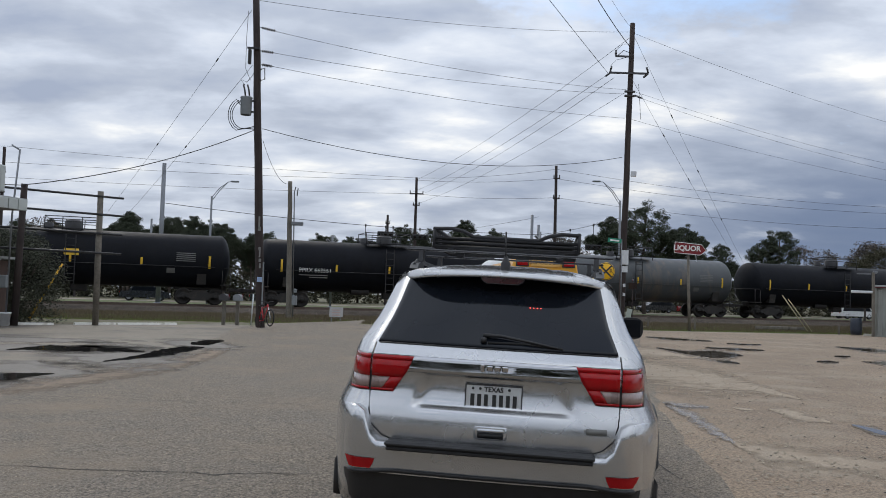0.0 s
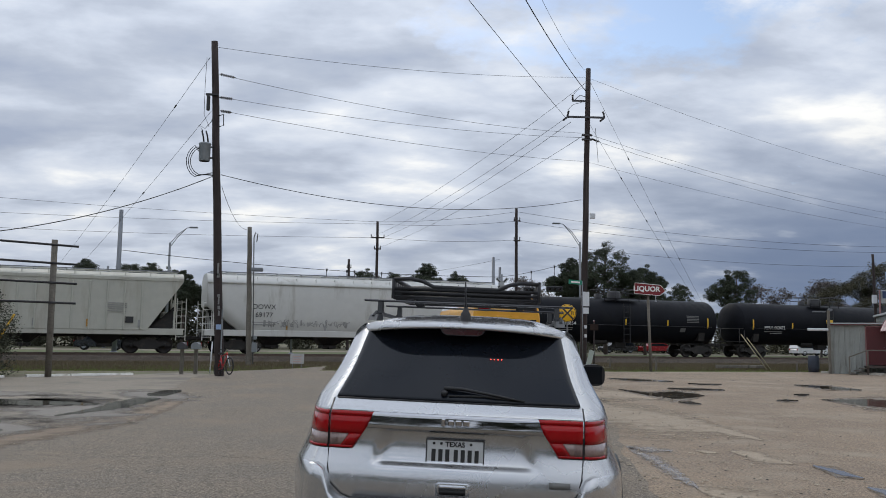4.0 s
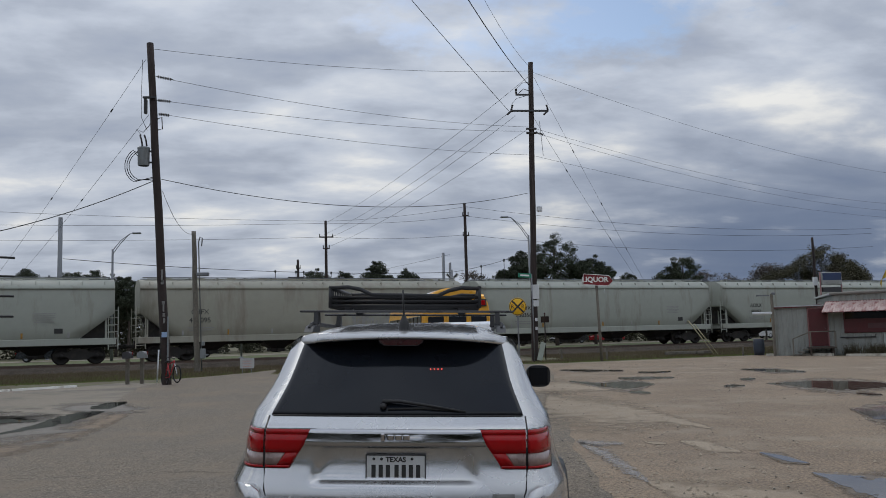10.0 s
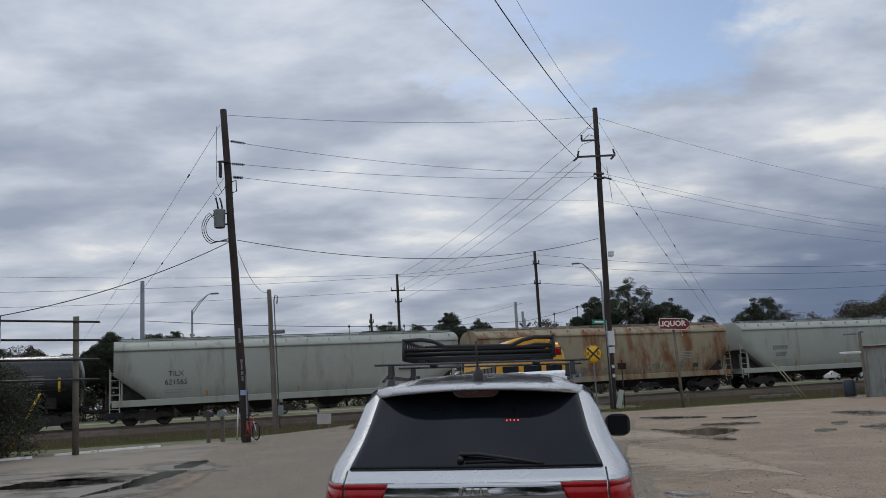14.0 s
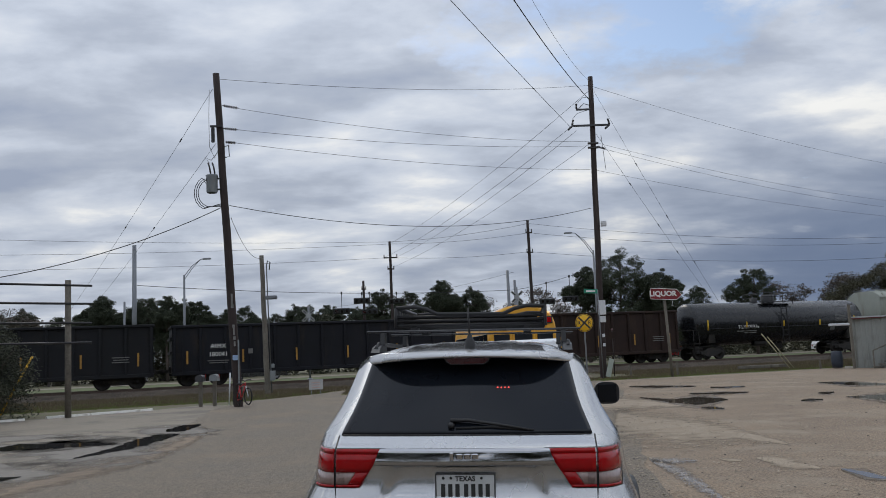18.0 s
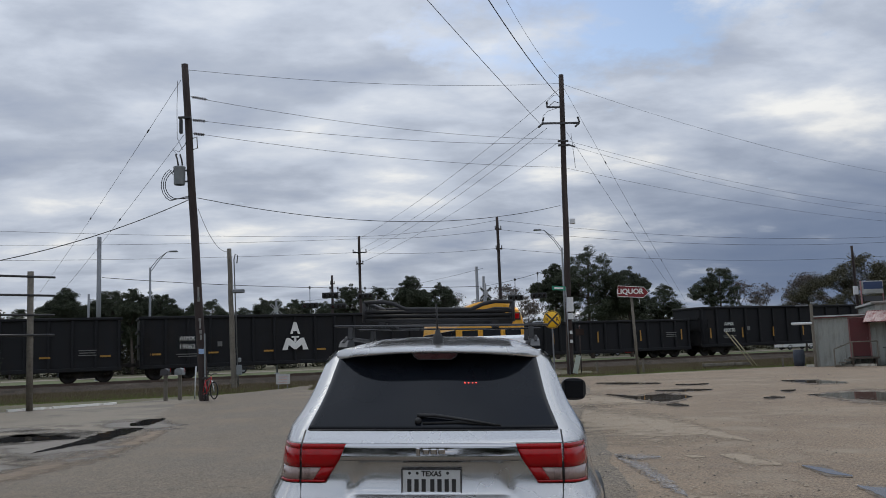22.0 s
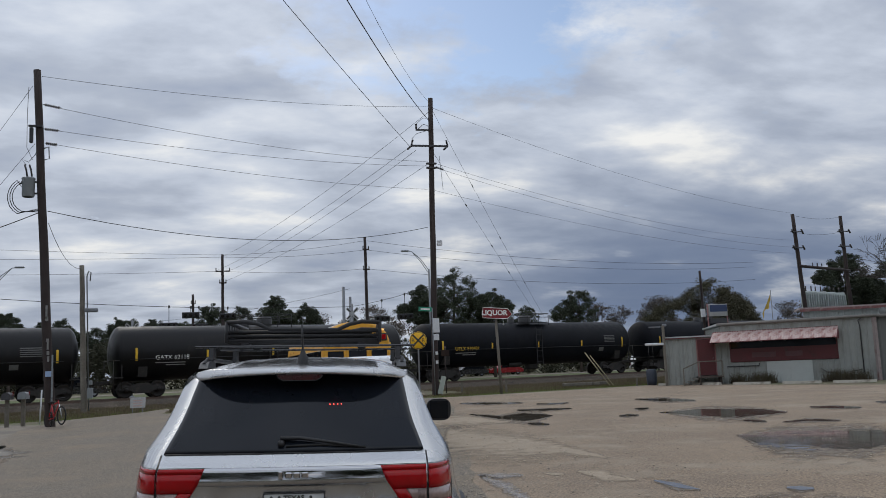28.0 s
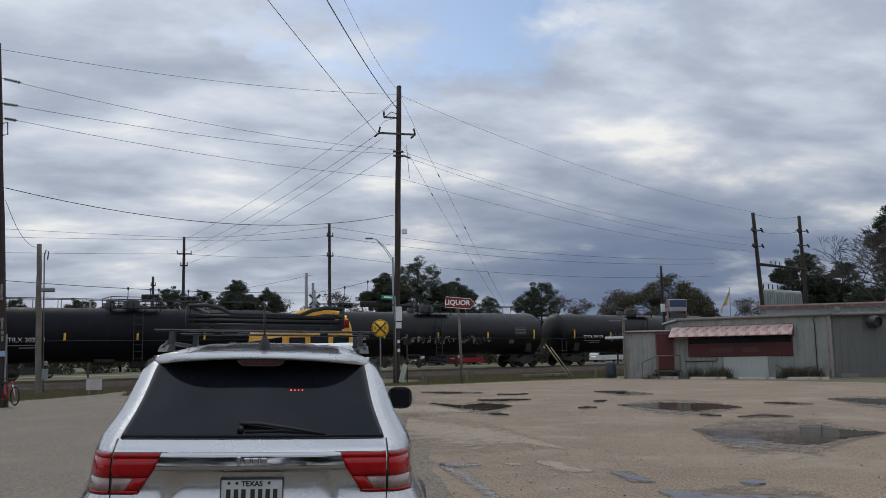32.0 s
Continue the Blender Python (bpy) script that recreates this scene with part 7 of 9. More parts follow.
def build_puddles():
    # along the edge of the forecourt
    puddle((-9.65, 19.2, 0.15), (-9.2, 20.2, 0.9), (-8.2, 19.9, 0.7), (-7.6, 19.95, 0.6), (-6.9, 19.7, 0.15))
    puddle((-6.65, 16.9, 0.12), (-6.45, 18.2, 0.5), (-6.4, 19.7, 1.2), (-6.3, 21.0, 1.1), (-6.08, 21.8, 0.2))
    puddle((-6.8, 23.3, 0.5), (-6.5, 23.7, 1.3), (-6.38, 25.0, 0.5))
    puddle((-7.25, 13.5, 0.5), (-6.9, 13.6, 0.5), (-6.5, 14.2, 0.1))
    # potholes on the lot, near to far
    puddle((4.95, 9.14, 0.07), (5.0, 8.3, 0.5), (5.2, 7.8, 0.7), (5.5, 7.7, 0.67), (5.8, 7.55, 0.5), (6.17, 7.7, 0.12))
    puddle((5.13, 10.8, 0.05), (5.17, 10.35, 0.24), (5.24, 9.9, 0.04))
    puddle((6.2, 9.5, 0.08), (6.3, 9.36, 0.15), (6.4, 9.3, 0.08))
    puddle((9.4, 15.9, 0.1), (9.35, 15.1, 1.0), (9.65, 14.9, 1.6), (10.9, 14.05, 1.55), (11.4, 13.9, 0.7), (12.0, 13.7, 0.15))
    puddle((7.03, 28.2, 0.3), (7.3, 25.9, 0.8), (7.9, 25.5, 2.0), (8.45, 25.5, 1.4), (8.8, 25.4, 0.2))
    puddle((7.15, 22.5, 0.2), (7.35, 22.2, 0.45), (7.5, 21.9, 0.2))
    puddle((11.8, 24.0, 0.2), (12.6, 23.0, 1.7), (13.2, 22.2, 1.75), (13.8, 21.9, 1.0), (14.1, 21.4, 0.2))
    puddle((15.0, 32.7, 0.4), (15.4, 31.2, 1.3), (15.8, 29.7, 0.4))
    puddle((18.65, 23.4, 0.25), (18.7, 22.2, 1.1), (18.8, 21.0, 1.3), (19.0, 19.5, 0.5))
    puddle((9.0, 29.3, 0.35), (9.7, 28.9, 0.7), (10.6, 28.7, 0.35))
    puddle((8.8, 37.0, 0.5), (9.5, 35.8, 1.0), (10.7, 34.8, 0.5))
    puddle((12.0, 26.4, 0.3), (12.2, 26.3, 0.6), (12.5, 26.5, 0.3))
    puddle((10.2, 23.5, 0.25), (10.5, 23.6, 0.5), (10.75, 23.5, 0.25))
    puddle((12.1, 18.4, 0.15), (12.8, 18.5, 0.35), (13.2, 18.0, 0.15))
    puddle((11.7, 19.5, 0.17), (11.8, 19.2, 0.33), (11.9, 18.9, 0.16))
    puddle((15.9, 22.8, 0.25), (16.2, 22.2, 0.45), (16.55, 21.6, 0.2))
    puddle((10.9, 33.0, 0.45), (11.3, 32.6, 0.5), (12.0, 32.7, 0.45))
    # pale remains of old paving, and damp films that shine
    for run in (((3.06, 9.1, 0.14), (3.2, 8.6, 0.5), (3.8, 8.2, 0.4), (4.0, 8.0, 0.45), (4.2, 7.6, 0.35), (4.4, 7.1, 0.08)), ((4.65, 12.3, 0.15), (4.75, 11.7, 0.55), (4.95, 11.1, 0.12)),
                ((4.3, 19.5, 3.2), (4.9, 17.7, 2.95), (5.3, 16.5, 2.1), (5.6, 15.4, 0.8), (5.7, 13.9, 0.2)), ((4.13, 12.4, 0.07), (4.2, 12.2, 0.2), (4.33, 12.1, 0.07)), ((5.2, 26.0, 2.5), (6.2, 26.0, 2.6), (7.0, 24.0, 0.6))):
        pool("worn_patch", run, 0.0105, M_("concrete_patch"), "pale worn remains of old paving", "worn patch")
    for run in (((3.2, 12.4, 0.25), (3.23, 11.3, 0.5), (3.15, 10.3, 0.5), (3.07, 9.2, 0.1)), ((3.23, 12.7, 0.2), (3.43, 12.4, 0.3), (3.74, 12.3, 0.13))):
        pool("damp_patch", run, 0.014, M_("wet_sheen"), "damp shining patch on worn ground", "damp patch")
    for run in (((-6.6, 11.4, 0.35), (-6.0, 12.3, 0.6), (-5.5, 14.5, 0.8), (-5.2, 16.5, 1.0), (-5.3, 19.5, 1.3), (-5.6, 22.5, 1.2)),):
        pool("earth_strip", run, 0.0112, M_("edge_earth"), "tan earth washed over the road edge", "worn patch")
    # damp stains on the forecourt
    for i, (x, y, a, b, w) in enumerate([(-7.2, 18.9, 1.1, 3.2, 25), (-9.4, 19.9, 2.2, 1.2, 20), (-7.3, 14.6, 1.0, 1.6, 20), (-6.6, 23.2, 0.7, 2.0, 28), (-7.1, 12.4, 0.8, 1.2, 10), (-11.5, 22.6, 2.4, 1.0, 15)]):
        blob("damp_patch", x, y, a, b, w, 0.0115, M_("wet_concrete"), 0.7, i + 120, "dark damp stain on the concrete", "damp patch")
    rnd = random.Random(11)
    for k, run in enumerate((((-5.6, 11.3), (-3.6, 11.2), (-2.4, 11.3), (-1.2, 11.0), (0.3, 10.6)), ((-2.0, 17.5), (-0.9, 17.6), (0.2, 17.2)), ((-6.5, 15.2), (-6.1, 17.4), (-5.8, 19.8), (-5.6, 22.0)), ((1.9, 7.2), (2.0, 9.4), (2.7, 12.0)), ((-4.5, 7.0), (-2.2, 6.8), (-1.0, 6.9)), ((-3.5, 26), (-0.5, 25.6), (2.5, 26.2)))):
        s = Shape()
        pts = []
        for a, b in zip(run, run[1:]):
            for j in range(8):
                t = j / 8
                pts.append(Vector((a[0] + (b[0] - a[0]) * t + rnd.uniform(-0.05, 0.05), a[1] + (b[1] - a[1]) * t + rnd.uniform(-0.07, 0.07), 0.0125)))
        for a, b in zip(pts, pts[1:]):
            n = Vector((-(b - a).y, (b - a).x, 0)).normalized() * rnd.uniform(0.003, 0.010)
            s.face([a - n, b - n, b + n, a + n])
        tagged(part("road_crack", s, M_("crack_dark")), "fine dark crack in the asphalt", "crack", "cracks in the road", "structure")
    # loose stones
    def stones(name, label, count, zone, mat, size):
        s = Shape()
        for i in range(count):
            x, y = zone(rnd)
            if any(abs(x - p[0]) < 0.5 and abs(y - p[1]) < 1.3 * p[2] + 0.1 for run in POOLS for p in run):
                continue
            r = size * rnd.uniform(0.35, 1.0) * (1 + y * 0.025)
            c, w = Vector((x, y, 0.010 + r * 0.3)), rnd.uniform(0, 6)
            ring = [c + Vector((r * math.cos(w + j * 1.5708) * rnd.uniform(0.7, 1.2), r * math.sin(w + j * 1.5708) * rnd.uniform(0.7, 1.2), 0)) for j in range(4)]
            top, k = c + Vector((0, 0, r * 0.55)), len(s.v)
            s.v += [tuple(p) for p in ring] + [tuple(top)]
            for j in range(4):
                s.f.append((k + j, k + (j + 1) % 4, k + 4)); s.smooth.append(False)
        me = bpy.data.meshes.new(name)
        me.from_pydata(s.v, [], s.f); me.materials.append(M_(mat))
        tagged(part(name, me, None), label, "stones", kind="stuff")
    far = lambda r: (r.uniform(2.4, 3 + 26 * r.random()), 4 + 40 * r.random() ** 1.6)
    stones("loose_gravel", "small pale loose stones on the lot", 10000, far, "stone_pale", 0.022)
    stones("dark_gravel", "small dark loose stones and leaf scraps", 800, far, "crack_dark", 0.018)
    stones("road_grit", "fine pale grit on the asphalt", 6000, lambda r: (r.uniform(-7, 2.2), 3.5 + 22 * r.random() ** 1.5), "stone_pale", 0.011)


build_puddles()


def ballast_stones():
    rnd = random.Random(17)
    v, f = [], []
    for _ in range(9000):
        a, d = rnd.uniform(-34, 36), -rnd.uniform(1.7, 3.5)
        z = float(np.interp(d, [-3.5, -2.9, -2.3, -1.9], [0.10, 0.24, 0.40, 0.45]))
        r, w = rnd.uniform(0.025, 0.06), rnd.uniform(0, 6)
        c = TRACK @ Vector((a, d, z + 0.02))
        k = len(v)
        v += [tuple(c + Vector((r * math.cos(w + j * 1.5708) * rnd.uniform(0.7, 1.3), r * math.sin(w + j * 1.5708) * rnd.uniform(0.7, 1.3), 0))) for j in range(4)] + [tuple(c + Vector((0, 0, r * rnd.uniform(0.5, 1.0))))]
        f += [(k + j, k + (j + 1) % 4, k + 4) for j in range(4)]
    me = bpy.data.meshes.new("ballast_stones")
    me.from_pydata(v, [], f); me.materials.append(M_("ballast_loose"))
    tagged(part("ballast_stones", me, None), "loose brown-grey ballast stones beside the rails", "stones", kind="stuff")


surface("ballast_loose", (0.15, 0.125, 0.10), 0.95, tone=0.4, scale=9)
ballast_stones()

# ---- the shop and its annexe ----
surface("siding_pale", (0.28, 0.295, 0.275), 0.55, tone=0.08, scale=3, dirt=(0.18, 0.18, 0.155), dirt_amount=0.5, dirt_scale=1.6, streak=4, piece=0.05)
surface("siding_white", (0.47, 0.50, 0.48), 0.5, tone=0.05, scale=3, dirt=(0.30, 0.30, 0.27), dirt_amount=0.35, dirt_scale=1.6, streak=4)
# siding_pale made darker: tree shade and age are worked into this grey
surface("siding_grey_shaded", (0.135, 0.14, 0.132), 0.6, tone=0.1, scale=3, dirt=(0.13, 0.13, 0.12), dirt_amount=0.45, dirt_scale=1.6, streak=4, piece=0.05)
surface("trim_red", (0.13, 0.020, 0.024), 0.6, tone=0.2, scale=6, dirt=(0.18, 0.09, 0.085), dirt_amount=0.35, dirt_scale=3)
surface("awning_metal", (0.52, 0.40, 0.37), 0.55, tone=0.1, scale=3, dirt=(0.24, 0.07, 0.06), dirt_amount=0.62, dirt_scale=2.2, streak=2)
surface("board_red", (0.085, 0.012, 0.015), 0.5, tone=0.2, scale=5, dirt=(0.05, 0.02, 0.02), dirt_amount=0.4)
surface("trim_pink", (0.24, 0.11, 0.105), 0.6, tone=0.15)
surface("trim_worn", (0.30, 0.25, 0.24), 0.6, tone=0.15, scale=5, dirt=(0.17, 0.08, 0.07), dirt_amount=0.5, dirt_scale=2)
surface("trim_rust", (0.15, 0.06, 0.055), 0.7, tone=0.2, scale=6, dirt=(0.26, 0.18, 0.16), dirt_amount=0.5, dirt_scale=2.5)
surface("brown_boards", (0.075, 0.045, 0.035), 0.75, tone=0.3, scale=10, dirt=(0.11, 0.08, 0.06), dirt_amount=0.4, dirt_scale=2, streak=6, piece=0.15)
surface("brown_door", (0.115, 0.08, 0.055), 0.6, tone=0.15, scale=5)
surface("roof_metal", (0.40, 0.42, 0.42), 0.5, 0.2, tone=0.08, scale=3, dirt=(0.40, 0.40, 0.38), dirt_amount=0.4, dirt_scale=1.5)
surface("soffit", (0.20, 0.19, 0.175), 0.8, tone=0.15)
surface("weeds_dry", (0.09, 0.075, 0.045), 0.9, tone=0.3)


def ribbed_wall(parent, a, b, z0, z1, mat, width=0.9, rib=0.30, thick=0.12, name="siding_panel"):
    """A wall of upright ribbed sheets, each a piece of its own, on a plain core."""
    a, b = Vector((*a, 0)), Vector((*b, 0))
    d = (b - a).normalized()
    out = Vector((d.y, -d.x, 0))
    total = (b - a).length
    turn = Matrix.Translation(a) @ Matrix((( d.x, -out.x, 0, 0), (d.y, -out.y, 0, 0), (0, 0, 1, 0), (0, 0, 0, 1)))
    core = part("wall_core", Shape().box((total / 2, thick / 2 + 0.03, (z0 + z1) / 2), (total, thick, z1 - z0)), mat, parent, at=turn)
    n = max(1, round(total / width))
    w = total / n
    s = Shape()
    line = []
    x = 0.0
    while x < w - 0.001:
        e = min(rib, w - x)
        line += [(x, 0.0), (x + e * 0.62, 0.0), (x + e * 0.70, -0.028), (x + e * 0.90, -0.028), (x + e * 0.98, 0.0)]
        x += rib
    line.append((w - 0.004, 0.0))
    s.grid([[(p, q, z0) for p, q in line], [(p, q, z1) for p, q in line]], False)
    s.grid([[(p, q, z1) for p, q in line], [(p, 0.03, z1) for p, q in line]], False)
    me = s.mesh(name, mat)
    for i in range(n):
        part(name, me, mat, core, at=Matrix.Translation((i * w, 0, 0)))
    return core, turn


def build_shop():
    S = thing("shop_building", Matrix(), "low shop with pale ribbed metal walls and red awning", "building")
    A, C, D_ = (26.6, 46.0), (32.4, 40.5), (43.5, 37.5)
    pale, white, grey = M_("siding_pale"), M_("siding_white"), M_("siding_grey_shaded")
    core, turn = ribbed_wall(S, A, C, -0.25, 3.36, pale)
    inv = turn.inverted()
    W = (Vector((*C, 0)) - Vector((*A, 0))).length
    # side and rear walls wear the grey with tree shade coloured in
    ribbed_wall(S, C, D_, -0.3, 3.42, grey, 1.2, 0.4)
    ribbed_wall(S, (29.5, 53.0), A, -0.25, 3.3, pale)
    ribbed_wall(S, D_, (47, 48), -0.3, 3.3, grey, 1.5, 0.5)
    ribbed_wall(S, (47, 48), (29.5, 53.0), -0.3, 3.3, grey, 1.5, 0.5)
    o = [(26.4, 46.1), (32.5, 40.25), (43.7, 37.2), (47.2, 48.1), (29.4, 53.2)]
    part("roof", Shape().prism(o, 3.36, 3.46, "z"), M_("roof_metal"), S)
    for a, b in zip(o[:2], o[1:3]):
        part("fascia", Shape().tube([(a[0], a[1], 3.40), (b[0], b[1], 3.42)], 0.09, 6), M_("soffit"), S)
    part("corner_trim", Shape().box((32.42, 40.42, 1.55), (0.17, 0.17, 3.6)), M_("trim_worn"), S)
    # red sign band under the awning
    band = part("sign_band", Shape().box((0.35 + 2.95, -0.06, 1.84), (5.75, 0.08, 1.28), chamfer=0.02), M_("board_red"), core)
    part("window_strip", Shape().box((3.3, -0.108, 2.22), (5.6, 0.012, 0.50)), M_("dark_glass"), band, "dark strip window above the band")
    for x, w in ((2.3, 1.3), (3.9, 0.9)):
        part("faded_word_bar", Shape().box((x, -0.106, 1.58), (w, 0.008, 0.28)), M_("faded_word"), band)
    part("lower_panel", Shape().box((2.45 + 1.15, -0.05, 0.52), (2.4, 0.04, 1.32)), white, core, "whiter replacement panel below the band")
    for i in range(9):
        part("panel_rib", Shape().box((2.55 + i * 0.27, -0.08, 0.52), (0.05, 0.025, 1.3)), white, core)
    # awning of corrugated sheets on brackets, one piece a sheet
    aw = part("awning", Shape().tube([(-0.45, -1.02, 2.36), (6.25, -1.02, 2.36)], 0.03, 6).tube([(-0.45, -0.05, 2.96), (6.25, -0.05, 2.96)], 0.03, 6), M_("trim_red"), core)
    s = Shape()
    line = [(0.07 * k, 0.018 * (1 if k % 2 else -1)) for k in range(9)]
    s.grid([[(p, -1.06, 2.36 + q) for p, q in line], [(p, -0.04, 2.98 + q) for p, q in line]], False)
    me = s.mesh("awning_sheet", M_("awning_metal"))
    for i in range(12):
        part("awning_sheet", me, M_("awning_metal"), aw, at=Matrix.Translation((-0.45 + 0.56 * i, 0, 0)))
    for x in (-0.47, 6.27):
        part("awning_end", Shape().prism([(-1.04, 2.28), (-0.04, 2.28), (-0.04, 2.96), (-1.04, 2.36)], x - 0.012, x + 0.012, "x"), M_("trim_red"), aw)
    for i in range(6):
        x = -0.3 + 1.28 * i
        part("awning_bracket", Shape().tube([(x, -0.05, 2.31), (x, -1.0, 2.34)], 0.02, 5), M_("black_iron"), aw)
    lamp = part("wall_lamp", Shape().box((2.15, -0.25, 2.42), (0.34, 0.2, 0.10), chamfer=0.03), M_("paper_white"), core)
    part("pipe", Shape().tube([(0.2, -0.08, 0.96), (2.0, -0.08, 0.96), (2.0, -0.08, 1.1)], 0.03, 6), M_("galv_dark"), core)
    part("downpipe", Shape().tube([(7.35, -0.08, 0.4), (7.35, -0.08, 2.9), (7.3, -0.2, 3.2), (7.45, -0.2, 3.3)], 0.03, 6), M_("galv_dark"), core)
    part("cable", Shape().tube([(5.2, -0.06, 0.7), (5.6, -0.06, 0.45), (6.4, -0.06, 0.42), (7.3, -0.06, 0.6)], 0.015, 5), M_("black_iron"), core)
    # upper storey behind
    up = part("upper_storey", Shape().prism([(34.75, 49.05), (42.75, 44.85), (44.3, 47.3), (36.0, 51.6)], 3.44, 4.30, "z"), pale, S)
    ribbed_wall(S, (34.6, 48.9), (42.8, 44.6), 3.45, 4.30, pale, 1.0, 0.33)
    part("upper_roof", Shape().prism([(33.9, 49.0), (42.9, 44.2), (44.6, 47.4), (35.6, 52.0)], 4.30, 4.42, "z"), M_("trim_worn"), S)
    part("upper_fascia", Shape().box((0, 0, 0), (10.1, 0.05, 0.16)), M_("trim_rust"), S, at=pose(38.4, 46.55, 4.24, 0, 0, -28))
    # dish and fans on the side wall
    for x, y in ((34.6, 39.75), (36.8, 39.15)):
        part("wall_fan", Shape().lathe([(-0.55, 0.26), (-0.35, 0.34), (0.0, 0.36)], "y", (x, y, 2.95), 14).lathe([(-0.4, 0.001), (-0.4, 0.3)], "y", (x, y, 2.95), 14), M_("galv_dark"), S)
    part("dish", Shape().lathe([(0.0, 0.001), (0.05, 0.16), (0.12, 0.26)], "y", (37.6, 45.9, 3.9), 14), M_("siding_grey_shaded"), S)
    part("lattice", Shape().box((33.2, 40.0, 0.05), (1.1, 0.04, 0.30)), M_("paper_grey"), S)
    # annexe with the red door and wooden steps
    N = thing("shop_annexe", Matrix(), "small pale metal annexe with a dark red door and wooden steps", "building")
    a, b = (23.65, 47.3), (26.6, 46.05)
    c2, t2 = ribbed_wall(N, a, b, -0.1, 2.72, pale, 0.75, 0.25)
    ribbed_wall(N, (26.3, 52.0), a, -0.1, 2.72, pale)
    part("roof", Shape().prism([(23.5, 47.15), (26.7, 45.85), (28.4, 51.3), (26.2, 52.2)], 2.74, 2.82, "z"), M_("roof_metal"), N)
    part("fascia", Shape().box((0, 0, 0), (3.35, 0.05, 0.12)), M_("trim_red"), N, at=pose(25.1, 46.55, 2.76, 0, -1, -22.5))
    dr = part("door", Shape().box((2.30, -0.05, 1.55), (0.95, 0.06, 2.08), chamfer=0.015), M_("trim_red_dark"), c2, "dark red metal door")
    part("door_frame", Shape().box((1.79, -0.04, 1.55), (0.06, 0.1, 2.16)).box((2.81, -0.04, 1.55), (0.06, 0.1, 2.16)).box((2.30, -0.04, 2.63), (1.08, 0.1, 0.06)), M_("trim_pink"), c2)
    part("door_knob", Shape().lathe([(-0.13, 0.03), (-0.08, 0.03)], "y", (2.66, 0, 1.5), 8), M_("galvanised_steel"), dr)
    st = thing("wooden_steps", t2, "weathered wooden steps and landing with a handrail", "steps")
    part("landing", Shape().box((2.35, -0.65, 0.44), (1.4, 1.1, 0.08)), M_("sleeper_wood"), st)
    for i in range(3):
        part("tread", Shape().box((1.55 - 0.28 * i, -0.65, 0.34 - 0.13 * i), (0.30, 1.0, 0.05)), M_("grey_pole_wood"), st)
    for x, z in ((1.75, 0.44), (0.85, 0.05), (3.0, 0.44)):
        part("rail_post", Shape().box((x, -1.15, z + 0.42), (0.07, 0.07, 0.95)), M_("grey_pole_wood"), st)
    part("handrail", Shape().tube([(3.0, -1.15, 1.32), (1.75, -1.15, 1.32), (0.85, -1.15, 0.95)], 0.035, 6), M_("grey_pole_wood"), st)
    for x in (1.75, 2.9):
        for y in (-1.1, -0.2):
            part("leg", Shape().box((x, y, 0.2), (0.09, 0.09, 0.42)), M_("sleeper_wood"), st)
    b1 = thing("litter_bin", Matrix.Translation((23.1, 48.2, 0.05)), "dark barrel litter bin beside the annexe", "bin")
    part("body", Shape().lathe([(0.0, 0.001), (0.0, 0.28), (0.3, 0.31), (0.6, 0.31), (0.9, 0.29), (0.92, 0.27), (0.92, 0.001)], "z", (0, 0, 0), 16), M_("bin_dark"), b1)
    p = thing("lamp_post", Matrix.Translation((23.45, 47.0, 0)), "thin wooden lamp post beside the annexe", "lamp post")
    part("shaft", Shape().box((0, 0, 1.75), (0.12, 0.12, 3.5)), M_("grey_pole_wood"), p)
    part("lamp_head", Shape().box((-0.55, -0.05, 3.42), (0.7, 0.12, 0.07)).box((0.1, 0, 3.52), (0.2, 0.2, 0.14), chamfer=0.03), M_("galvanised_steel"), p)
    part("tube_lamp", Shape().box((-0.65, -0.05, 2.42), (1.15, 0.14, 0.14), chamfer=0.03), M_("paper_white"), p)
    p = thing("post", Matrix.Translation((35.3, 38.6, -0.1)), "short white post in the grass", "post")
    part("shaft", Shape().box((0, 0, 0.6), (0.12, 0.12, 1.3)), M_("paper_white"), p)
    # tall roadside advert, flag and pole behind
    p = thing("advert_sign", Matrix.Translation((34.5, 60, 0)), "white and blue advert board on posts", "sign")
    part("board", Shape().box((0.05, 0, 5.06), (1.5, 0.3, 0.92), chamfer=0.02), M_("notice_white"), p)
    part("blue_band", Shape().box((0.05, -0.16, 5.20), (1.42, 0.02, 0.52)), M_("advert_blue"), p)
    part("dark_band", Shape().box((0.05, -0.16, 4.76), (1.0, 0.02, 0.14)), M_("marking_faded"), p)
    part("lower_board", Shape().box((0.05, 0, 4.25), (1.4, 0.2, 0.35)), M_("galv_dark"), p)
    for x in (-0.75, 0.85):
        part("post", Shape().tube([(x, 0.05, -0.2), (x, 0.05, 5.55)], 0.06, 6), M_("trim_pink"), p)
    q = wooden_pole((33.7, 60.5, 0), (33.6, 60.5, 8.15), 0.12, label="dark wooden service pole behind the shop")
    part("meter_box", Shape().box((33.5, 60.3, 4.9), (0.3, 0.2, 0.6)), M_("paper_white"), q)
    f = thing("flag", Matrix.Translation((39.2, 60, 0)), "limp yellow flag on a thin pole", "flag")
    part("pole", Shape().tube([(0, 0, 0), (0, 0, 6.5)], 0.035, 6), M_("galvanised_steel"), f)
    s = Shape()
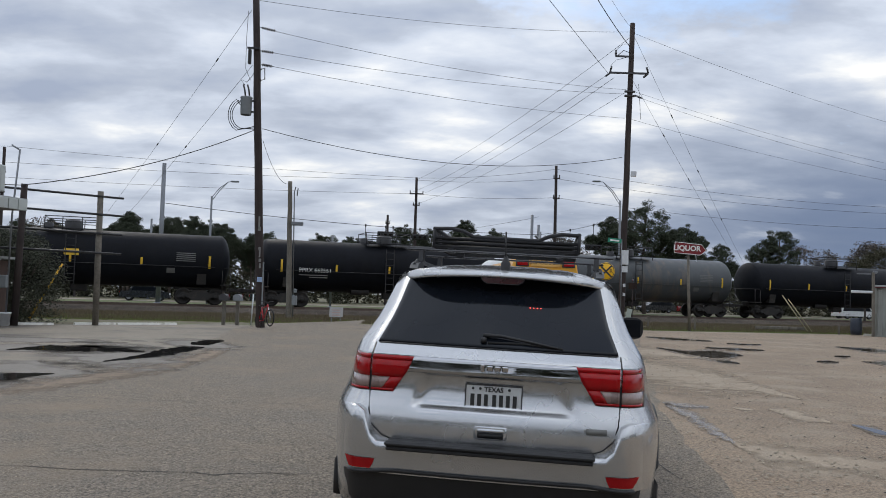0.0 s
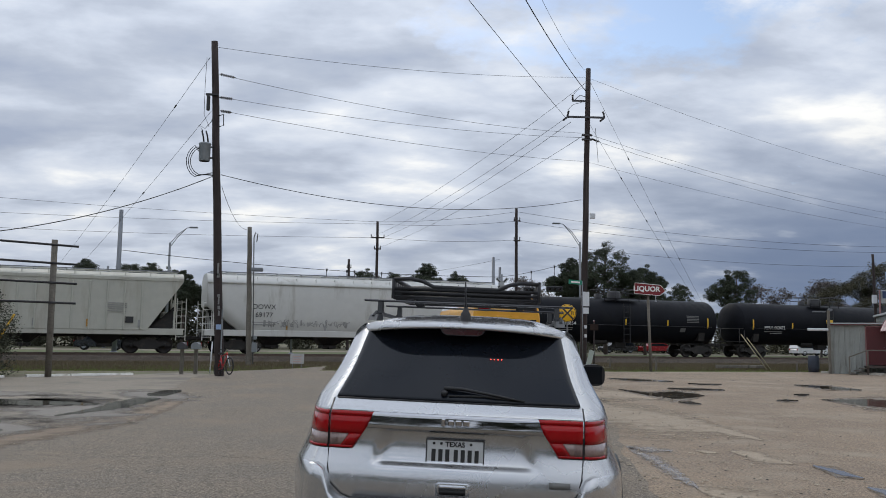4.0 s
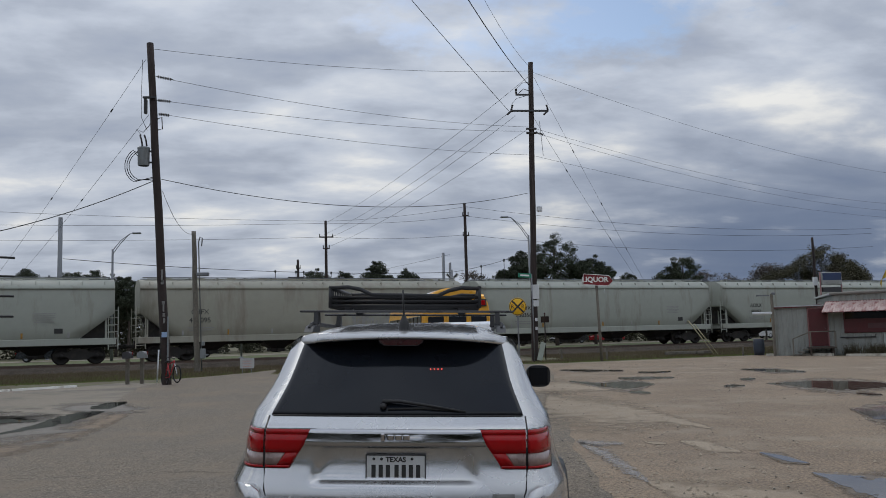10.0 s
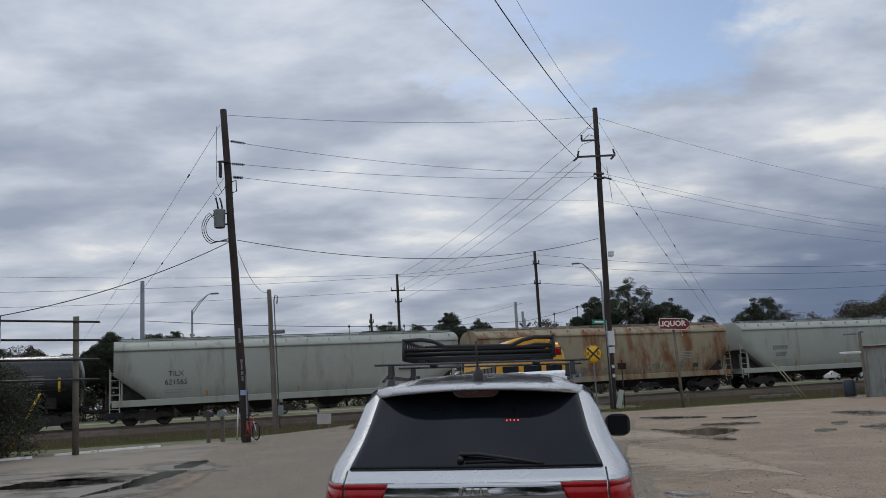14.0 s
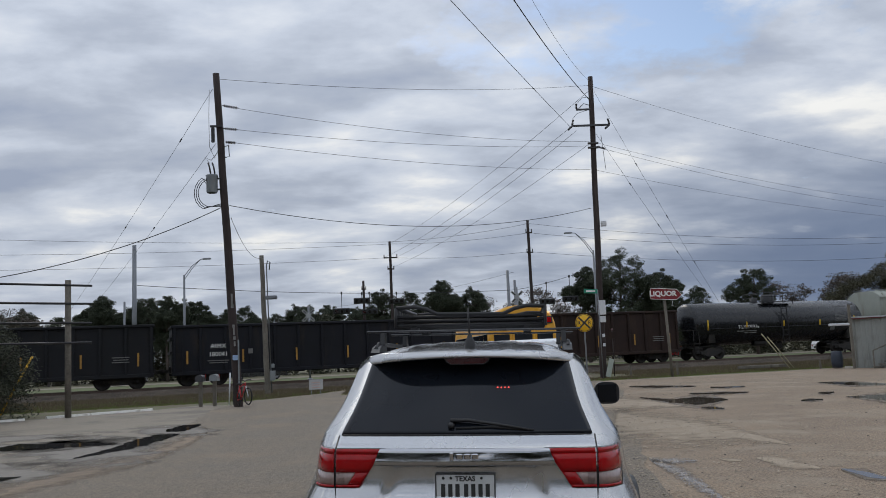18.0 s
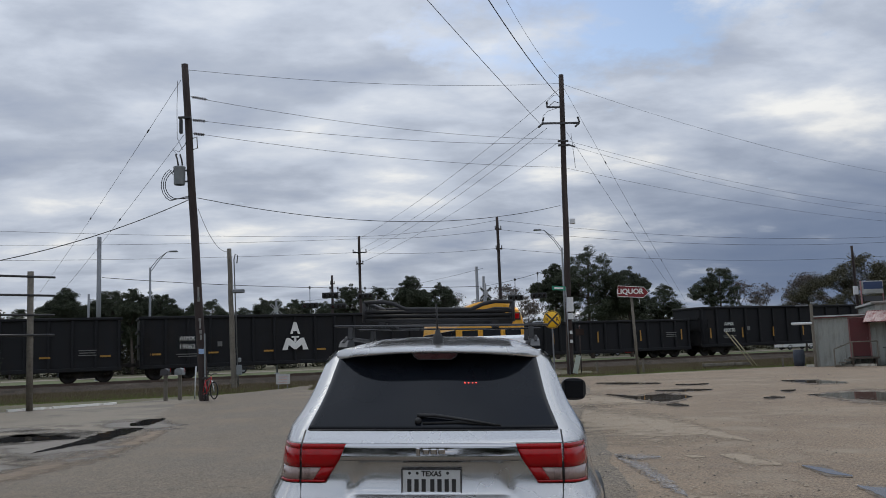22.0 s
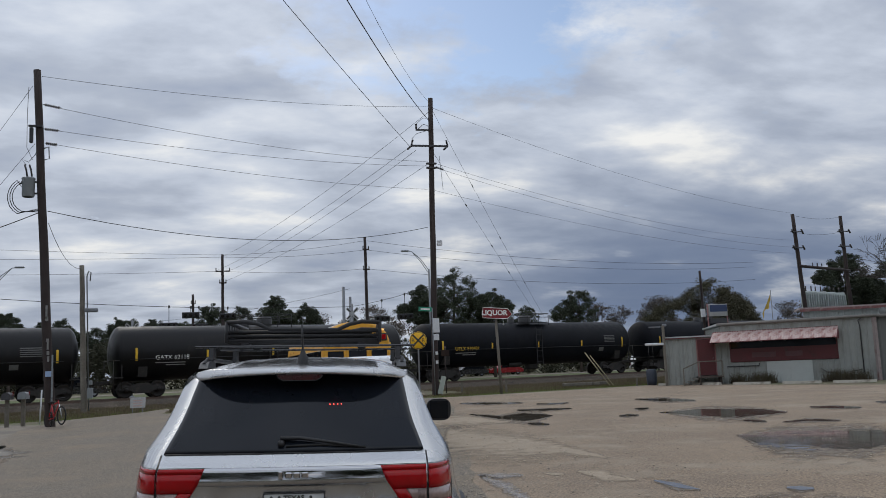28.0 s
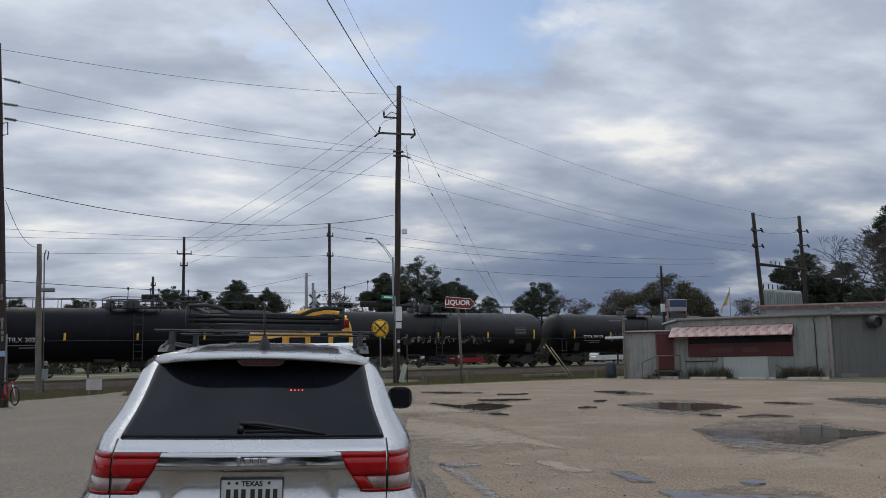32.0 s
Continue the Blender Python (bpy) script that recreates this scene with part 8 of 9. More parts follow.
    s.grid([[(-0.06 - 0.8 * (i / 8) ** 1.1, 0.1 * math.sin(i * 1.4) * k, 6.2 - 1.5 * (i / 8) - 0.42 * k * (1 + 0.5 * math.sin(i * 0.8))) for k in (0, 0.5, 1)] for i in range(9)])
    part("cloth", s, M_("flag_yellow"), f)


def build_twin_poles():
    T = wooden_pole((52.9, 75, 0), (52.2, 75, 15.2), 0.24, label="dark wooden pole of a twin-pole transformer bank")
    V = wooden_pole((61.7, 80, 0), (61.4, 80, 15.9), 0.24, label="dark wooden pole of a twin-pole transformer bank")
    part("platform_beam", Shape().tube([(52.2, 74.75, 10.0), (61.7, 79.75, 10.0)], 0.15, 6), M_("dark_pole_wood"), T)
    for i in range(3):
        post_insulator(T, (55.0 + 0.8 * i, 76.5 + 0.4 * i, 10.2))
    for z in (13.4, 11.8):
        part("arm", Shape().box((52.3, 74.8, z), (1.2, 0.1, 0.1)), M_("galv_dark"), T)
        part("arm", Shape().box((61.4, 79.8, z + 0.8), (1.4, 0.1, 0.1)), M_("galv_dark"), V)
        for x in (51.75, 52.8):
            part("cutout", Shape().tube([(x, 74.7, z + 0.25), (x + 0.2, 74.7, z - 0.2)], 0.09, 6), M_("porcelain_dark"), T)
        for x in (60.85, 62.0):
            part("cutout", Shape().tube([(x, 79.7, z + 1.0), (x + 0.2, 79.7, z + 0.6)], 0.09, 6), M_("porcelain_dark"), V)
    for i in range(4):
        B = thing("transformer", Matrix(), "pale grey transformer tank on a platform between poles", "transformer", "transformer bank")
        x, y = 53.6 + 1.75 * i, 75.6 + 0.95 * i
        part("tank", Shape().box((x, y, 6.55), (1.25, 1.0, 2.0), chamfer=0.08), M_("transformer_pale"), B)
        for k in range(5):
            part("fin", Shape().box((x - 0.5 + 0.25 * k, y - 0.6, 6.5), (0.05, 0.22, 1.6)), M_("transformer_pale"), B)
        for k in (-0.3, 0.3):
            part("bushing", Shape().tube([(x + k, y, 7.5), (x + k, y, 8.1)], 0.07, 6), M_("porcelain_dark"), B)
        part("stand", Shape().box((x, y, 2.8), (0.3, 0.3, 5.7)), M_("galvanised_steel"), B)
    wire((52.2, 75, 15.1), (61.4, 80, 15.8), 0.3, 0.018)
    wire((52.2, 75, 13.4), (61.4, 80, 14.2), 0.3, 0.018)


surface("transformer_pale", (0.40, 0.44, 0.43), 0.5, tone=0.1, scale=4)
build_twin_poles()
surface("trim_red_dark", (0.085, 0.014, 0.016), 0.5, tone=0.15, scale=4)
surface("bin_dark", (0.03, 0.04, 0.06), 0.5, tone=0.2)
surface("advert_blue", (0.030, 0.050, 0.12), 0.5, tone=0.1)
surface("flag_yellow", (0.48, 0.33, 0.06), 0.8, tone=0.12)
surface("faded_word", (0.10, 0.04, 0.045), 0.6, tone=0.2)
build_shop()


# ---- the forecourt buildings on the other side ----
def build_forecourt():
    S = thing("brown_shed", Matrix(), "small brown boarded shed with a plain door", "shed")
    for i in range(16):
        x = -21.5 + 0.36 * i
        if -17.4 < x < -16.2:
            continue
        part("board", kept("shed_board", lambda: Shape().box((0, 0, 1.15), (0.345, 0.05, 2.3), chamfer=0.008).mesh("board", M_("brown_boards"))), None, S, at=Matrix.Translation((x, 30.5, 0)))
    part("wall_core", Shape().box((-18.65, 30.95, 1.15), (5.6, 0.8, 2.3)), M_("brown_boards"), S)
    part("door", Shape().box((-16.77, 30.47, 1.04), (1.05, 0.06, 2.02), chamfer=0.01), M_("brown_door"), S, "plain brown door")
    for x in (-17.33, -16.20):
        part("door_trim", Shape().box((x, 30.44, 1.04), (0.06, 0.08, 2.06)), M_("paper_white"), S)
    part("corner_trim", Shape().box((-15.82, 30.46, 1.17), (0.08, 0.1, 2.34)), M_("galvanised_steel"), S)
    part("roof", Shape().box((-18.6, 30.85, 2.40), (6.0, 1.3, 0.08)).box((-18.6, 30.2, 2.36), (6.0, 0.06, 0.12)), M_("roof_metal"), S)
    w = part("window", Shape().box((-18.1, 30.44, 1.7), (0.9, 0.06, 0.9)), M_("paper_white"), S)
    part("pane", Shape().box((-18.1, 30.40, 1.7), (0.74, 0.02, 0.74)), M_("dark_glass"), w)
    # canopy with a ribbed metal edge
    K = thing("forecourt_canopy", Matrix(), "white canopy with a ribbed metal edge over the forecourt", "canopy")
    o = [(-14.25, 29.1), (-15.6, 24.6), (-32, 18), (-34, 31)]
    part("roof", Shape().prism(o, 4.28, 4.36, "z"), M_("roof_metal"), K)
    part("soffit", Shape().prism([(-14.4, 29.0), (-15.75, 24.75), (-31.8, 18.3), (-33.8, 30.8)], 3.95, 4.0, "z"), M_("soffit"), K)
    for a, b in ((o[0], o[1]), (o[3], o[0])):
        a, b = Vector((*a, 0)), Vector((*b, 0))
        n = max(2, round((b - a).length / 0.42))
        d = (b - a).normalized()
        w = (b - a).length / n
        me = kept(("fascia", round(w, 2)), lambda: Shape().box((w / 2, 0, 4.14), (w - 0.03, 0.05, 0.36), chamfer=0.012).box((w * 0.25, -0.03, 4.14), (0.05, 0.03, 0.36)).box((w * 0.75, -0.03, 4.14), (0.05, 0.03, 0.36)).mesh("fascia_panel", M_("siding_white")))
        for i in range(n):
            p = a + d * (w * i)
            part("fascia_panel", me, None, K, at=Matrix.Translation(p) @ Matrix.Rotation(math.atan2(d.y, d.x), 4, "Z"))
    blk = part("sign_block", Shape().box((-17.0, 27.2, 4.85), (5.5, 0.7, 0.85), chamfer=0.03), M_("siding_white"), K)
    for x in (-15.3, -14.6 - 1.9):
        part("dark_mark", Shape().box((x, 26.83, 4.85), (0.22, 0.03, 0.55)), M_("marking_faded"), blk)
    part("column", Shape().tube([(-17.5, 26.3, 0), (-17.5, 26.3, 4.0)], 0.09, 8), M_("galvanised_steel"), K)
    part("column", Shape().tube([(-28, 22.5, 0), (-28, 22.5, 4.0)], 0.09, 8), M_("galvanised_steel"), K)


build_forecourt()


# ---- the school bus ahead ----
def build_bus():
    y_ = M_("bus_yellow")
    B = thing("school_bus", pose(3.50, 30.0, 0, 0, 0, 5), "yellow school bus with a white roof, stopped before the crossing", "bus")
    o = [(-1.2, 0.55), (1.2, 0.55), (1.22, 1.4), (1.20, 2.35)] + [(math.copysign(1.18 * abs(math.cos(t)) ** 0.75, math.cos(t)), 2.42 + 0.87 * math.sin(t) ** 0.9) for t in np.linspace(0.08, math.pi - 0.08, 19)] + [(-1.20, 2.35), (-1.22, 1.4)]
    part("body", Shape().prism(o, 0.12, 9.5, "y"), y_, B)
    cap = Shape()
    cap.grid([[(p * k, yy, 2.0 + (q - 2.0) * k2) for p, q in o] for k, k2, yy in ((1.0, 1.0, 0.14), (0.985, 0.985, 0.04), (0.94, 0.94, 0.0))], True, True)
    cap.face([(p * 0.94, 0.0, 2.0 + (q - 2.0) * 0.94) for p, q in o])
    part("rear_cap", cap, y_, B)
    part("white_roof", Shape().grid([[(math.copysign(1.185 * abs(math.cos(t)) ** 0.75, math.cos(t)), yy, 2.426 + 0.87 * math.sin(t) ** 0.9) for t in np.linspace(0.45, math.pi - 0.45, 17)] for yy in (0.9, 5, 9.4)]), M_("paper_white"), B)
    sg = part("sign_panel", Shape().box((0, -0.03, 2.76), (1.05, 0.02, 0.26)), M_("bus_yellow_pale"), B)
    word_part("lettering", "SCHOOL BUS", 0.19, M_("marking_black"), sg, Matrix.Translation((0, -0.045, 2.76)), thick=0.004)
    for x in (-0.82, 0.82):
        part("lamp_panel", Shape().box((x, -0.03, 2.74), (0.46, 0.03, 0.26), chamfer=0.02), M_("black_plastic"), B)
        part("warning_lamp", Shape().box((x, -0.055, 2.74), (0.36, 0.03, 0.18), chamfer=0.02), M_("lamp_red"), B)
        part("rear_window", Shape().box((x * 0.93, -0.02, 1.98), (0.55, 0.03, 0.62), chamfer=0.04), M_("dark_glass"), B)
        part("tail_lamp", Shape().box((x * 1.2, -0.03, 1.2), (0.2, 0.04, 0.2), chamfer=0.02), M_("lamp_red"), B)
        part("marker_lamp", Shape().box((x * 1.12, 0.02, 3.0), (0.08, 0.06, 0.05)), M_("amber_glow"), B)
    part("marker_lamp", Shape().box((0, 0.02, 3.26), (0.10, 0.08, 0.06)), M_("amber_glow"), B)
    dr = part("emergency_door", Shape().box((0, -0.015, 1.55), (0.78, 0.03, 1.75), chamfer=0.02), y_, B)
    part("pane", Shape().box((0, -0.035, 2.02), (0.62, 0.02, 0.6)), M_("dark_glass"), dr)
    part("bumper", Shape().box((0, -0.1, 0.55), (2.4, 0.18, 0.28), chamfer=0.04), M_("black_plastic"), B)
    for z in (0.95, 1.45):
        for x in (-1.225, 1.225):
            part("rub_rail", Shape().box((x, 4.8, z), (0.03, 9.2, 0.09)), M_("black_plastic"), B)
    for k in (-1, 1):
        for i in range(10):
            part("side_window", Shape().box((k * 1.215, 0.75 + i * 0.88, 2.02), (0.03, 0.72, 0.62), chamfer=0.012), M_("dark_glass"), B)
        for yy in (2.6, 8.2):
            part("wheel", Shape().lathe([(-0.14, 0.3), (-0.14, 0.46), (0, 0.5), (0.14, 0.46), (0.14, 0.3), (0.05, 0.1), (0.05, 0.001)], "x", (k * 1.02, yy, 0.5), 20), M_("rubber"), B)
    part("roof_hatch", Shape().box((0, 2.0, 3.22), (0.7, 0.7, 0.08), chamfer=0.02), M_("paper_white"), B)


surface("bus_yellow", (0.74, 0.37, 0.035), 0.35, tone=0.06, scale=3, dirt=(0.5, 0.3, 0.05), dirt_amount=0.3)
surface("bus_yellow_pale", (0.76, 0.44, 0.12), 0.4, tone=0.06)
surface("amber_glow", (0.9, 0.5, 0.1), 0.4, emit=((1.0, 0.6, 0.25), 1.2))
build_bus()


# ---- vehicles waiting and parked beyond the line ----
def far_car(name, label, x, y, turn, L, H, paint, cab=(0.22, 0.78), bed=False, W=1.8):
    C = thing(name, pose(x, y, rise(x, y) + 0.02, 0, 0, turn), label, "car", "vehicles beyond the railway")
    h = L / 2
    r0, r1 = -h + L * cab[0], -h + L * cab[1]
    o = [(-h, 0.35), (-h, 0.8 if not bed else 0.95), (-h + 0.1, 0.92 if not bed else 0.98), (r0 - 0.25, 0.98), (r0 + 0.2, H - 0.06), (r0 + 0.5, H), (r1 - 0.6, H), (r1 - 0.35, H - 0.06), (r1 + 0.35, 0.98), (h - 0.15, 0.86), (h, 0.7), (h, 0.35)]
    part("body", Shape().prism(o, -W / 2, W / 2, "y"), M_(paint), C)
    for k in (-1, 1):
        part("side_glass", Shape().prism([(r0 + 0.05, 1.0), (r0 + 0.32, H - 0.1), (r1 - 0.5, H - 0.1), (r1 + 0.12, 1.0)], k * (W / 2 + 0.004) - 0.006, k * (W / 2 + 0.004) + 0.006, "y"), M_("dark_glass"), C)
        for xx in (-h + L * 0.19, h - L * 0.19):
            w = part("wheel", Shape().lathe([(-0.1, 0.2), (-0.1, 0.32), (0, 0.35), (0.1, 0.32), (0.1, 0.2)], "y", (xx, k * (W / 2 - 0.1), 0.35), 16), M_("rubber"), C)
            part("rim", Shape().lathe([(k * 0.09, 0.2), (k * 0.06, 0.001)], "y", (xx, k * (W / 2 - 0.1), 0.35), 12), M_("galvanised_steel"), w)
        part("head_lamp", Shape().box((h, k * W * 0.36, 0.72), (0.06, 0.3, 0.14), chamfer=0.02), M_("paper_white"), C)
        part("tail_lamp", Shape().box((-h, k * W * 0.4, 0.8), (0.06, 0.18, 0.22), chamfer=0.02), M_("lamp_red"), C)
    part("bumper", Shape().box((h, 0, 0.42), (0.16, W, 0.18), chamfer=0.03), M_("black_plastic"), C)
    return C


surface("paint_dark_blue", (0.012, 0.015, 0.022), 0.25, tone=0.1, coat=0.5)
surface("paint_red", (0.30, 0.015, 0.02), 0.25, tone=0.1, coat=0.5)
surface("paint_white", (0.70, 0.71, 0.72), 0.3, tone=0.05, coat=0.5)
surface("paint_black", (0.02, 0.02, 0.022), 0.25, tone=0.1, coat=0.5)
ahead = far_car("stopped_car", "white tall car stopped behind the school bus", 2.05, 19.7, 83, 4.8, 1.87, "paint_white", (0.06, 0.74), False, 1.9)
part("high_brake_lamp", Shape().box((-2.02, 0, 1.825), (0.05, 0.14, 0.035), chamfer=0.01), M_("red_glow"), ahead)
far_car("pickup_truck", "dark pickup truck waiting beyond the railway", -16.2, 85.5, 14, 5.6, 1.85, "paint_black", (0.42, 0.74), True, 1.95)
far_car("parked_car", "dark blue car beyond the railway", -29.0, 84.4, 14, 4.6, 1.45, "paint_dark_blue")
far_car("parked_car", "red car parked beyond the railway", 33.7, 115.0, 8, 4.4, 1.40, "paint_red")
far_car("parked_car", "dark car parked beyond the railway", 28.2, 114.0, 190, 4.8, 1.6, "paint_black", (0.08, 0.72))
far_car("parked_car", "white van parked beyond the railway", 52.4, 110.0, 14, 5.2, 1.9, "paint_white", (0.05, 0.85))

# street and verge beyond the line
tagged(flat_patch("far_street", [(-160, 47), (-60, 77.5), (-20, 86), (8, 94), (40, 104), (160, 141), (160, 149), (40, 111.5), (8, 101), (-20, 93), (-60, 84), (-160, 55)], 0.02, M_("concrete_worn"), 0.1, 6, 2.0), "pale concrete street beyond the railway", "road", kind="structure")

surface("green_verge", (0.090, 0.125, 0.038), 0.95, tone=0.3, scale=5, tone2=(0.085, 0.088, 0.036), dirt=(0.10, 0.085, 0.05), dirt_amount=0.45, dirt_scale=0.4, bump=0.8, bump_scale=25)
tagged(flat_patch("far_verge", [(-160, 8), (-60, 39.6), (0, 60.2), (60, 80.8), (160, 115.2), (160, 140.5), (40, 103.5), (8, 93.5), (-20, 85.5), (-60, 77), (-160, 46.5)], 0.012, M_("green_verge"), 0.3, 7, 2.0), "green winter grass between the railway and the street", "grass", kind="structure")

# ---- trees, bush and grass ----
surface("bark", (0.075, 0.06, 0.05), 0.95, tone=0.3, scale=10, bump=0.6, bump_scale=20)
surface("bark_grey", (0.062, 0.053, 0.047), 0.95, tone=0.3, scale=10)


def leaf_material(name, a, b):
    """Foliage whose tone differs from tuft to tuft."""
    m = bpy.data.materials.new(name)
    MATS[name] = m
    m.use_nodes = True
    nt = m.node_tree
    p = nt.nodes["Principled BSDF"]
    p.inputs["Roughness"].default_value = 0.8
    p.inputs["Specular IOR Level"].default_value = 0.25
    g = nt.nodes.new("ShaderNodeNewGeometry")
    mx = _node(nt, "ShaderNodeMix", {"data_type": "RGBA"})
    mx.inputs["A"].default_value, mx.inputs["B"].default_value = (*a, 1), (*b, 1)
    nt.links.new(g.outputs["Random Per Island"], mx.inputs["Factor"])
    nt.links.new(mx.outputs["Result"], p.inputs["Base Color"])
    return m


leaf_material("pine_needles", (0.034, 0.043, 0.030), (0.080, 0.092, 0.058))
leaf_material("evergreen_leaf", (0.040, 0.047, 0.034), (0.100, 0.105, 0.074))
leaf_material("brown_twigs", (0.075, 0.063, 0.053), (0.125, 0.104, 0.088))
leaf_material("olive_leaf", (0.052, 0.050, 0.030), (0.105, 0.096, 0.060))
leaf_material("thicket_leaf", (0.040, 0.044, 0.028), (0.085, 0.082, 0.055))
leaf_material("grass_blades", (0.115, 0.094, 0.057), (0.175, 0.140, 0.088))
leaf_material("grass_green", (0.125, 0.165, 0.045), (0.185, 0.205, 0.070))


def tufts(name, spots, size, material, rnd, flat=0.35, slim=1.0):
    """Many small crossed leaves about the given spots (x, y, z, spread, count)."""
    v, f = [], []
    for x, y, z, spread, count in spots:
        for i in range(count):
            while True:
                p = Vector((rnd.uniform(-1, 1), rnd.uniform(-1, 1), rnd.uniform(-1, 1)))
                if p.length < 1:
                    break
            c = Vector((x, y, z)) + Vector((p.x * spread, p.y * spread, p.z * spread * (1 - flat)))
            a = Vector((rnd.uniform(-1, 1), rnd.uniform(-1, 1), rnd.uniform(-0.6, 0.6))).normalized() * size * rnd.uniform(0.5, 1.1)
            b = a.cross(Vector((rnd.uniform(-1, 1), rnd.uniform(-1, 1), rnd.uniform(-1, 1)))).normalized() * size * slim * rnd.uniform(0.22, 0.5)
            k = len(v)
            v += [tuple(c - a), tuple(c + b), tuple(c + a), tuple(c - b)]
            f.append((k, k + 1, k + 2, k + 3))
    me = bpy.data.meshes.new(name)
    me.from_pydata(v, [], f)
    me.materials.append(M_(material))
    return me


def pine(seed, H, width, lean=0.0):
    """A pine with a bare lower trunk and a crown of rounded lobes made of small needle clumps, with gaps."""
    rnd = random.Random(seed)
    wood, spots = Shape(), []
    trunk = [Vector((lean * t * H * 0.1 + 0.12 * math.sin(t * 5 + seed), 0.1 * math.cos(t * 4), t * H * 0.92)) for t in np.linspace(0, 1, 8)]
    wood.tube(trunk, H * 0.020, 8, H * 0.005)
    along = lambda z: Vector((np.interp(z, [q.z for q in trunk], [q.x for q in trunk]), np.interp(z, [q.z for q in trunk], [q.y for q in trunk]), z))
    lobes = [(trunk[-1] + Vector((0, 0, -0.22 * H)), Vector((width * 0.33, width * 0.33, 0.28 * H)), 165)]
    n = 5 + int(width / 3)
    for i in range(n):
        w, z = i * 2.4 + rnd.uniform(-0.5, 0.5), H * rnd.uniform(0.34, 0.80)
        out = width * rnd.uniform(0.22, 0.40) * (1.12 - 0.6 * abs(z / H - 0.6))
        r = width * rnd.uniform(0.12, 0.19)
        lobes.append((along(z) + Vector((math.cos(w) * out, math.sin(w) * out, 0)), Vector((r * 1.25, r * 1.25, r * 0.85)), 34))
    for c, r, count in lobes:
        foot = along(max(0.3 * H, c.z - 0.16 * H))
        wood.tube([foot, foot.lerp(c, 0.5) + Vector((0, 0, -0.05 * H)), c], H * 0.008, 5, H * 0.003)
        for q in range(count):
            w, up = rnd.uniform(0, math.tau), rnd.uniform(-0.85, 1.0)
            f = math.sqrt(max(0.0, 1 - up * up)) * rnd.uniform(0.55, 1.12)
            at = c + Vector((r.x * f * math.cos(w), r.y * f * math.sin(w), r.z * up * rnd.uniform(0.7, 1.12)))
            if q % 3 == 0:
                wood.tube([c.lerp(at, 0.1), at], H * 0.003, 4, H * 0.0012)
            spots.append((at.x, at.y, at.z, rnd.uniform(0.26, 0.54) * (0.65 + width / 16), 130))
    return wood.mesh("trunk", M_("bark")), tufts("crown", spots, 0.15, "pine_needles", rnd, 0.34, 0.5)


def broadleaf(seed, H, width, leaves, material, depth=5, size=0.22, count=16):
    """A spreading tree: forking limbs, with leaves or bare twigs at the ends."""
    rnd = random.Random(seed)
    wood, spots = Shape(), []

    def grow(p, d, length, r, level):
        q = p + d * length
        mid = p.lerp(q, 0.5) + Vector((rnd.uniform(-1, 1), rnd.uniform(-1, 1), 0)) * length * 0.06
        wood.tube([p, mid, q], max(0.011, r), 6 if level > 2 else 4, max(0.009, r * 0.62), caps=False)
        if level == 0:
            spots.append((q.x, q.y, q.z, 0.65, count))
            return
        for _ in range(rnd.choice((2, 3, 3)) if level > 1 else 3):
            e = (d + Vector((rnd.uniform(-1, 1), rnd.uniform(-1, 1), rnd.uniform(-0.25, 0.55))) * 0.72)
            e.x *= width / H * 1.25; e.y *= width / H * 1.25
            grow(q, e.normalized(), length * rnd.uniform(0.62, 0.86), r * 0.58, level - 1)
    grow(Vector((0, 0, 0)), Vector((rnd.uniform(-0.06, 0.06), 0, 1)), H * 0.27, H * 0.022, depth)
    crown = tufts("crown", spots, size, material, rnd) if leaves else None
    return wood.mesh("trunk", M_("bark_grey")), crown


def plant(kind, label, meshes, x, y, turn, scale=1.0):
    T = thing(kind, Matrix.Translation((x, y, rise(x, y) - 0.05)) @ Matrix.Rotation(turn, 4, "Z"), label, "tree", "trees beyond the railway")
    T.scale = (scale, scale, scale)
    part("trunk", meshes[0], None, T)
    if meshes[1]:
        part("crown", meshes[1], None, T)
    return T


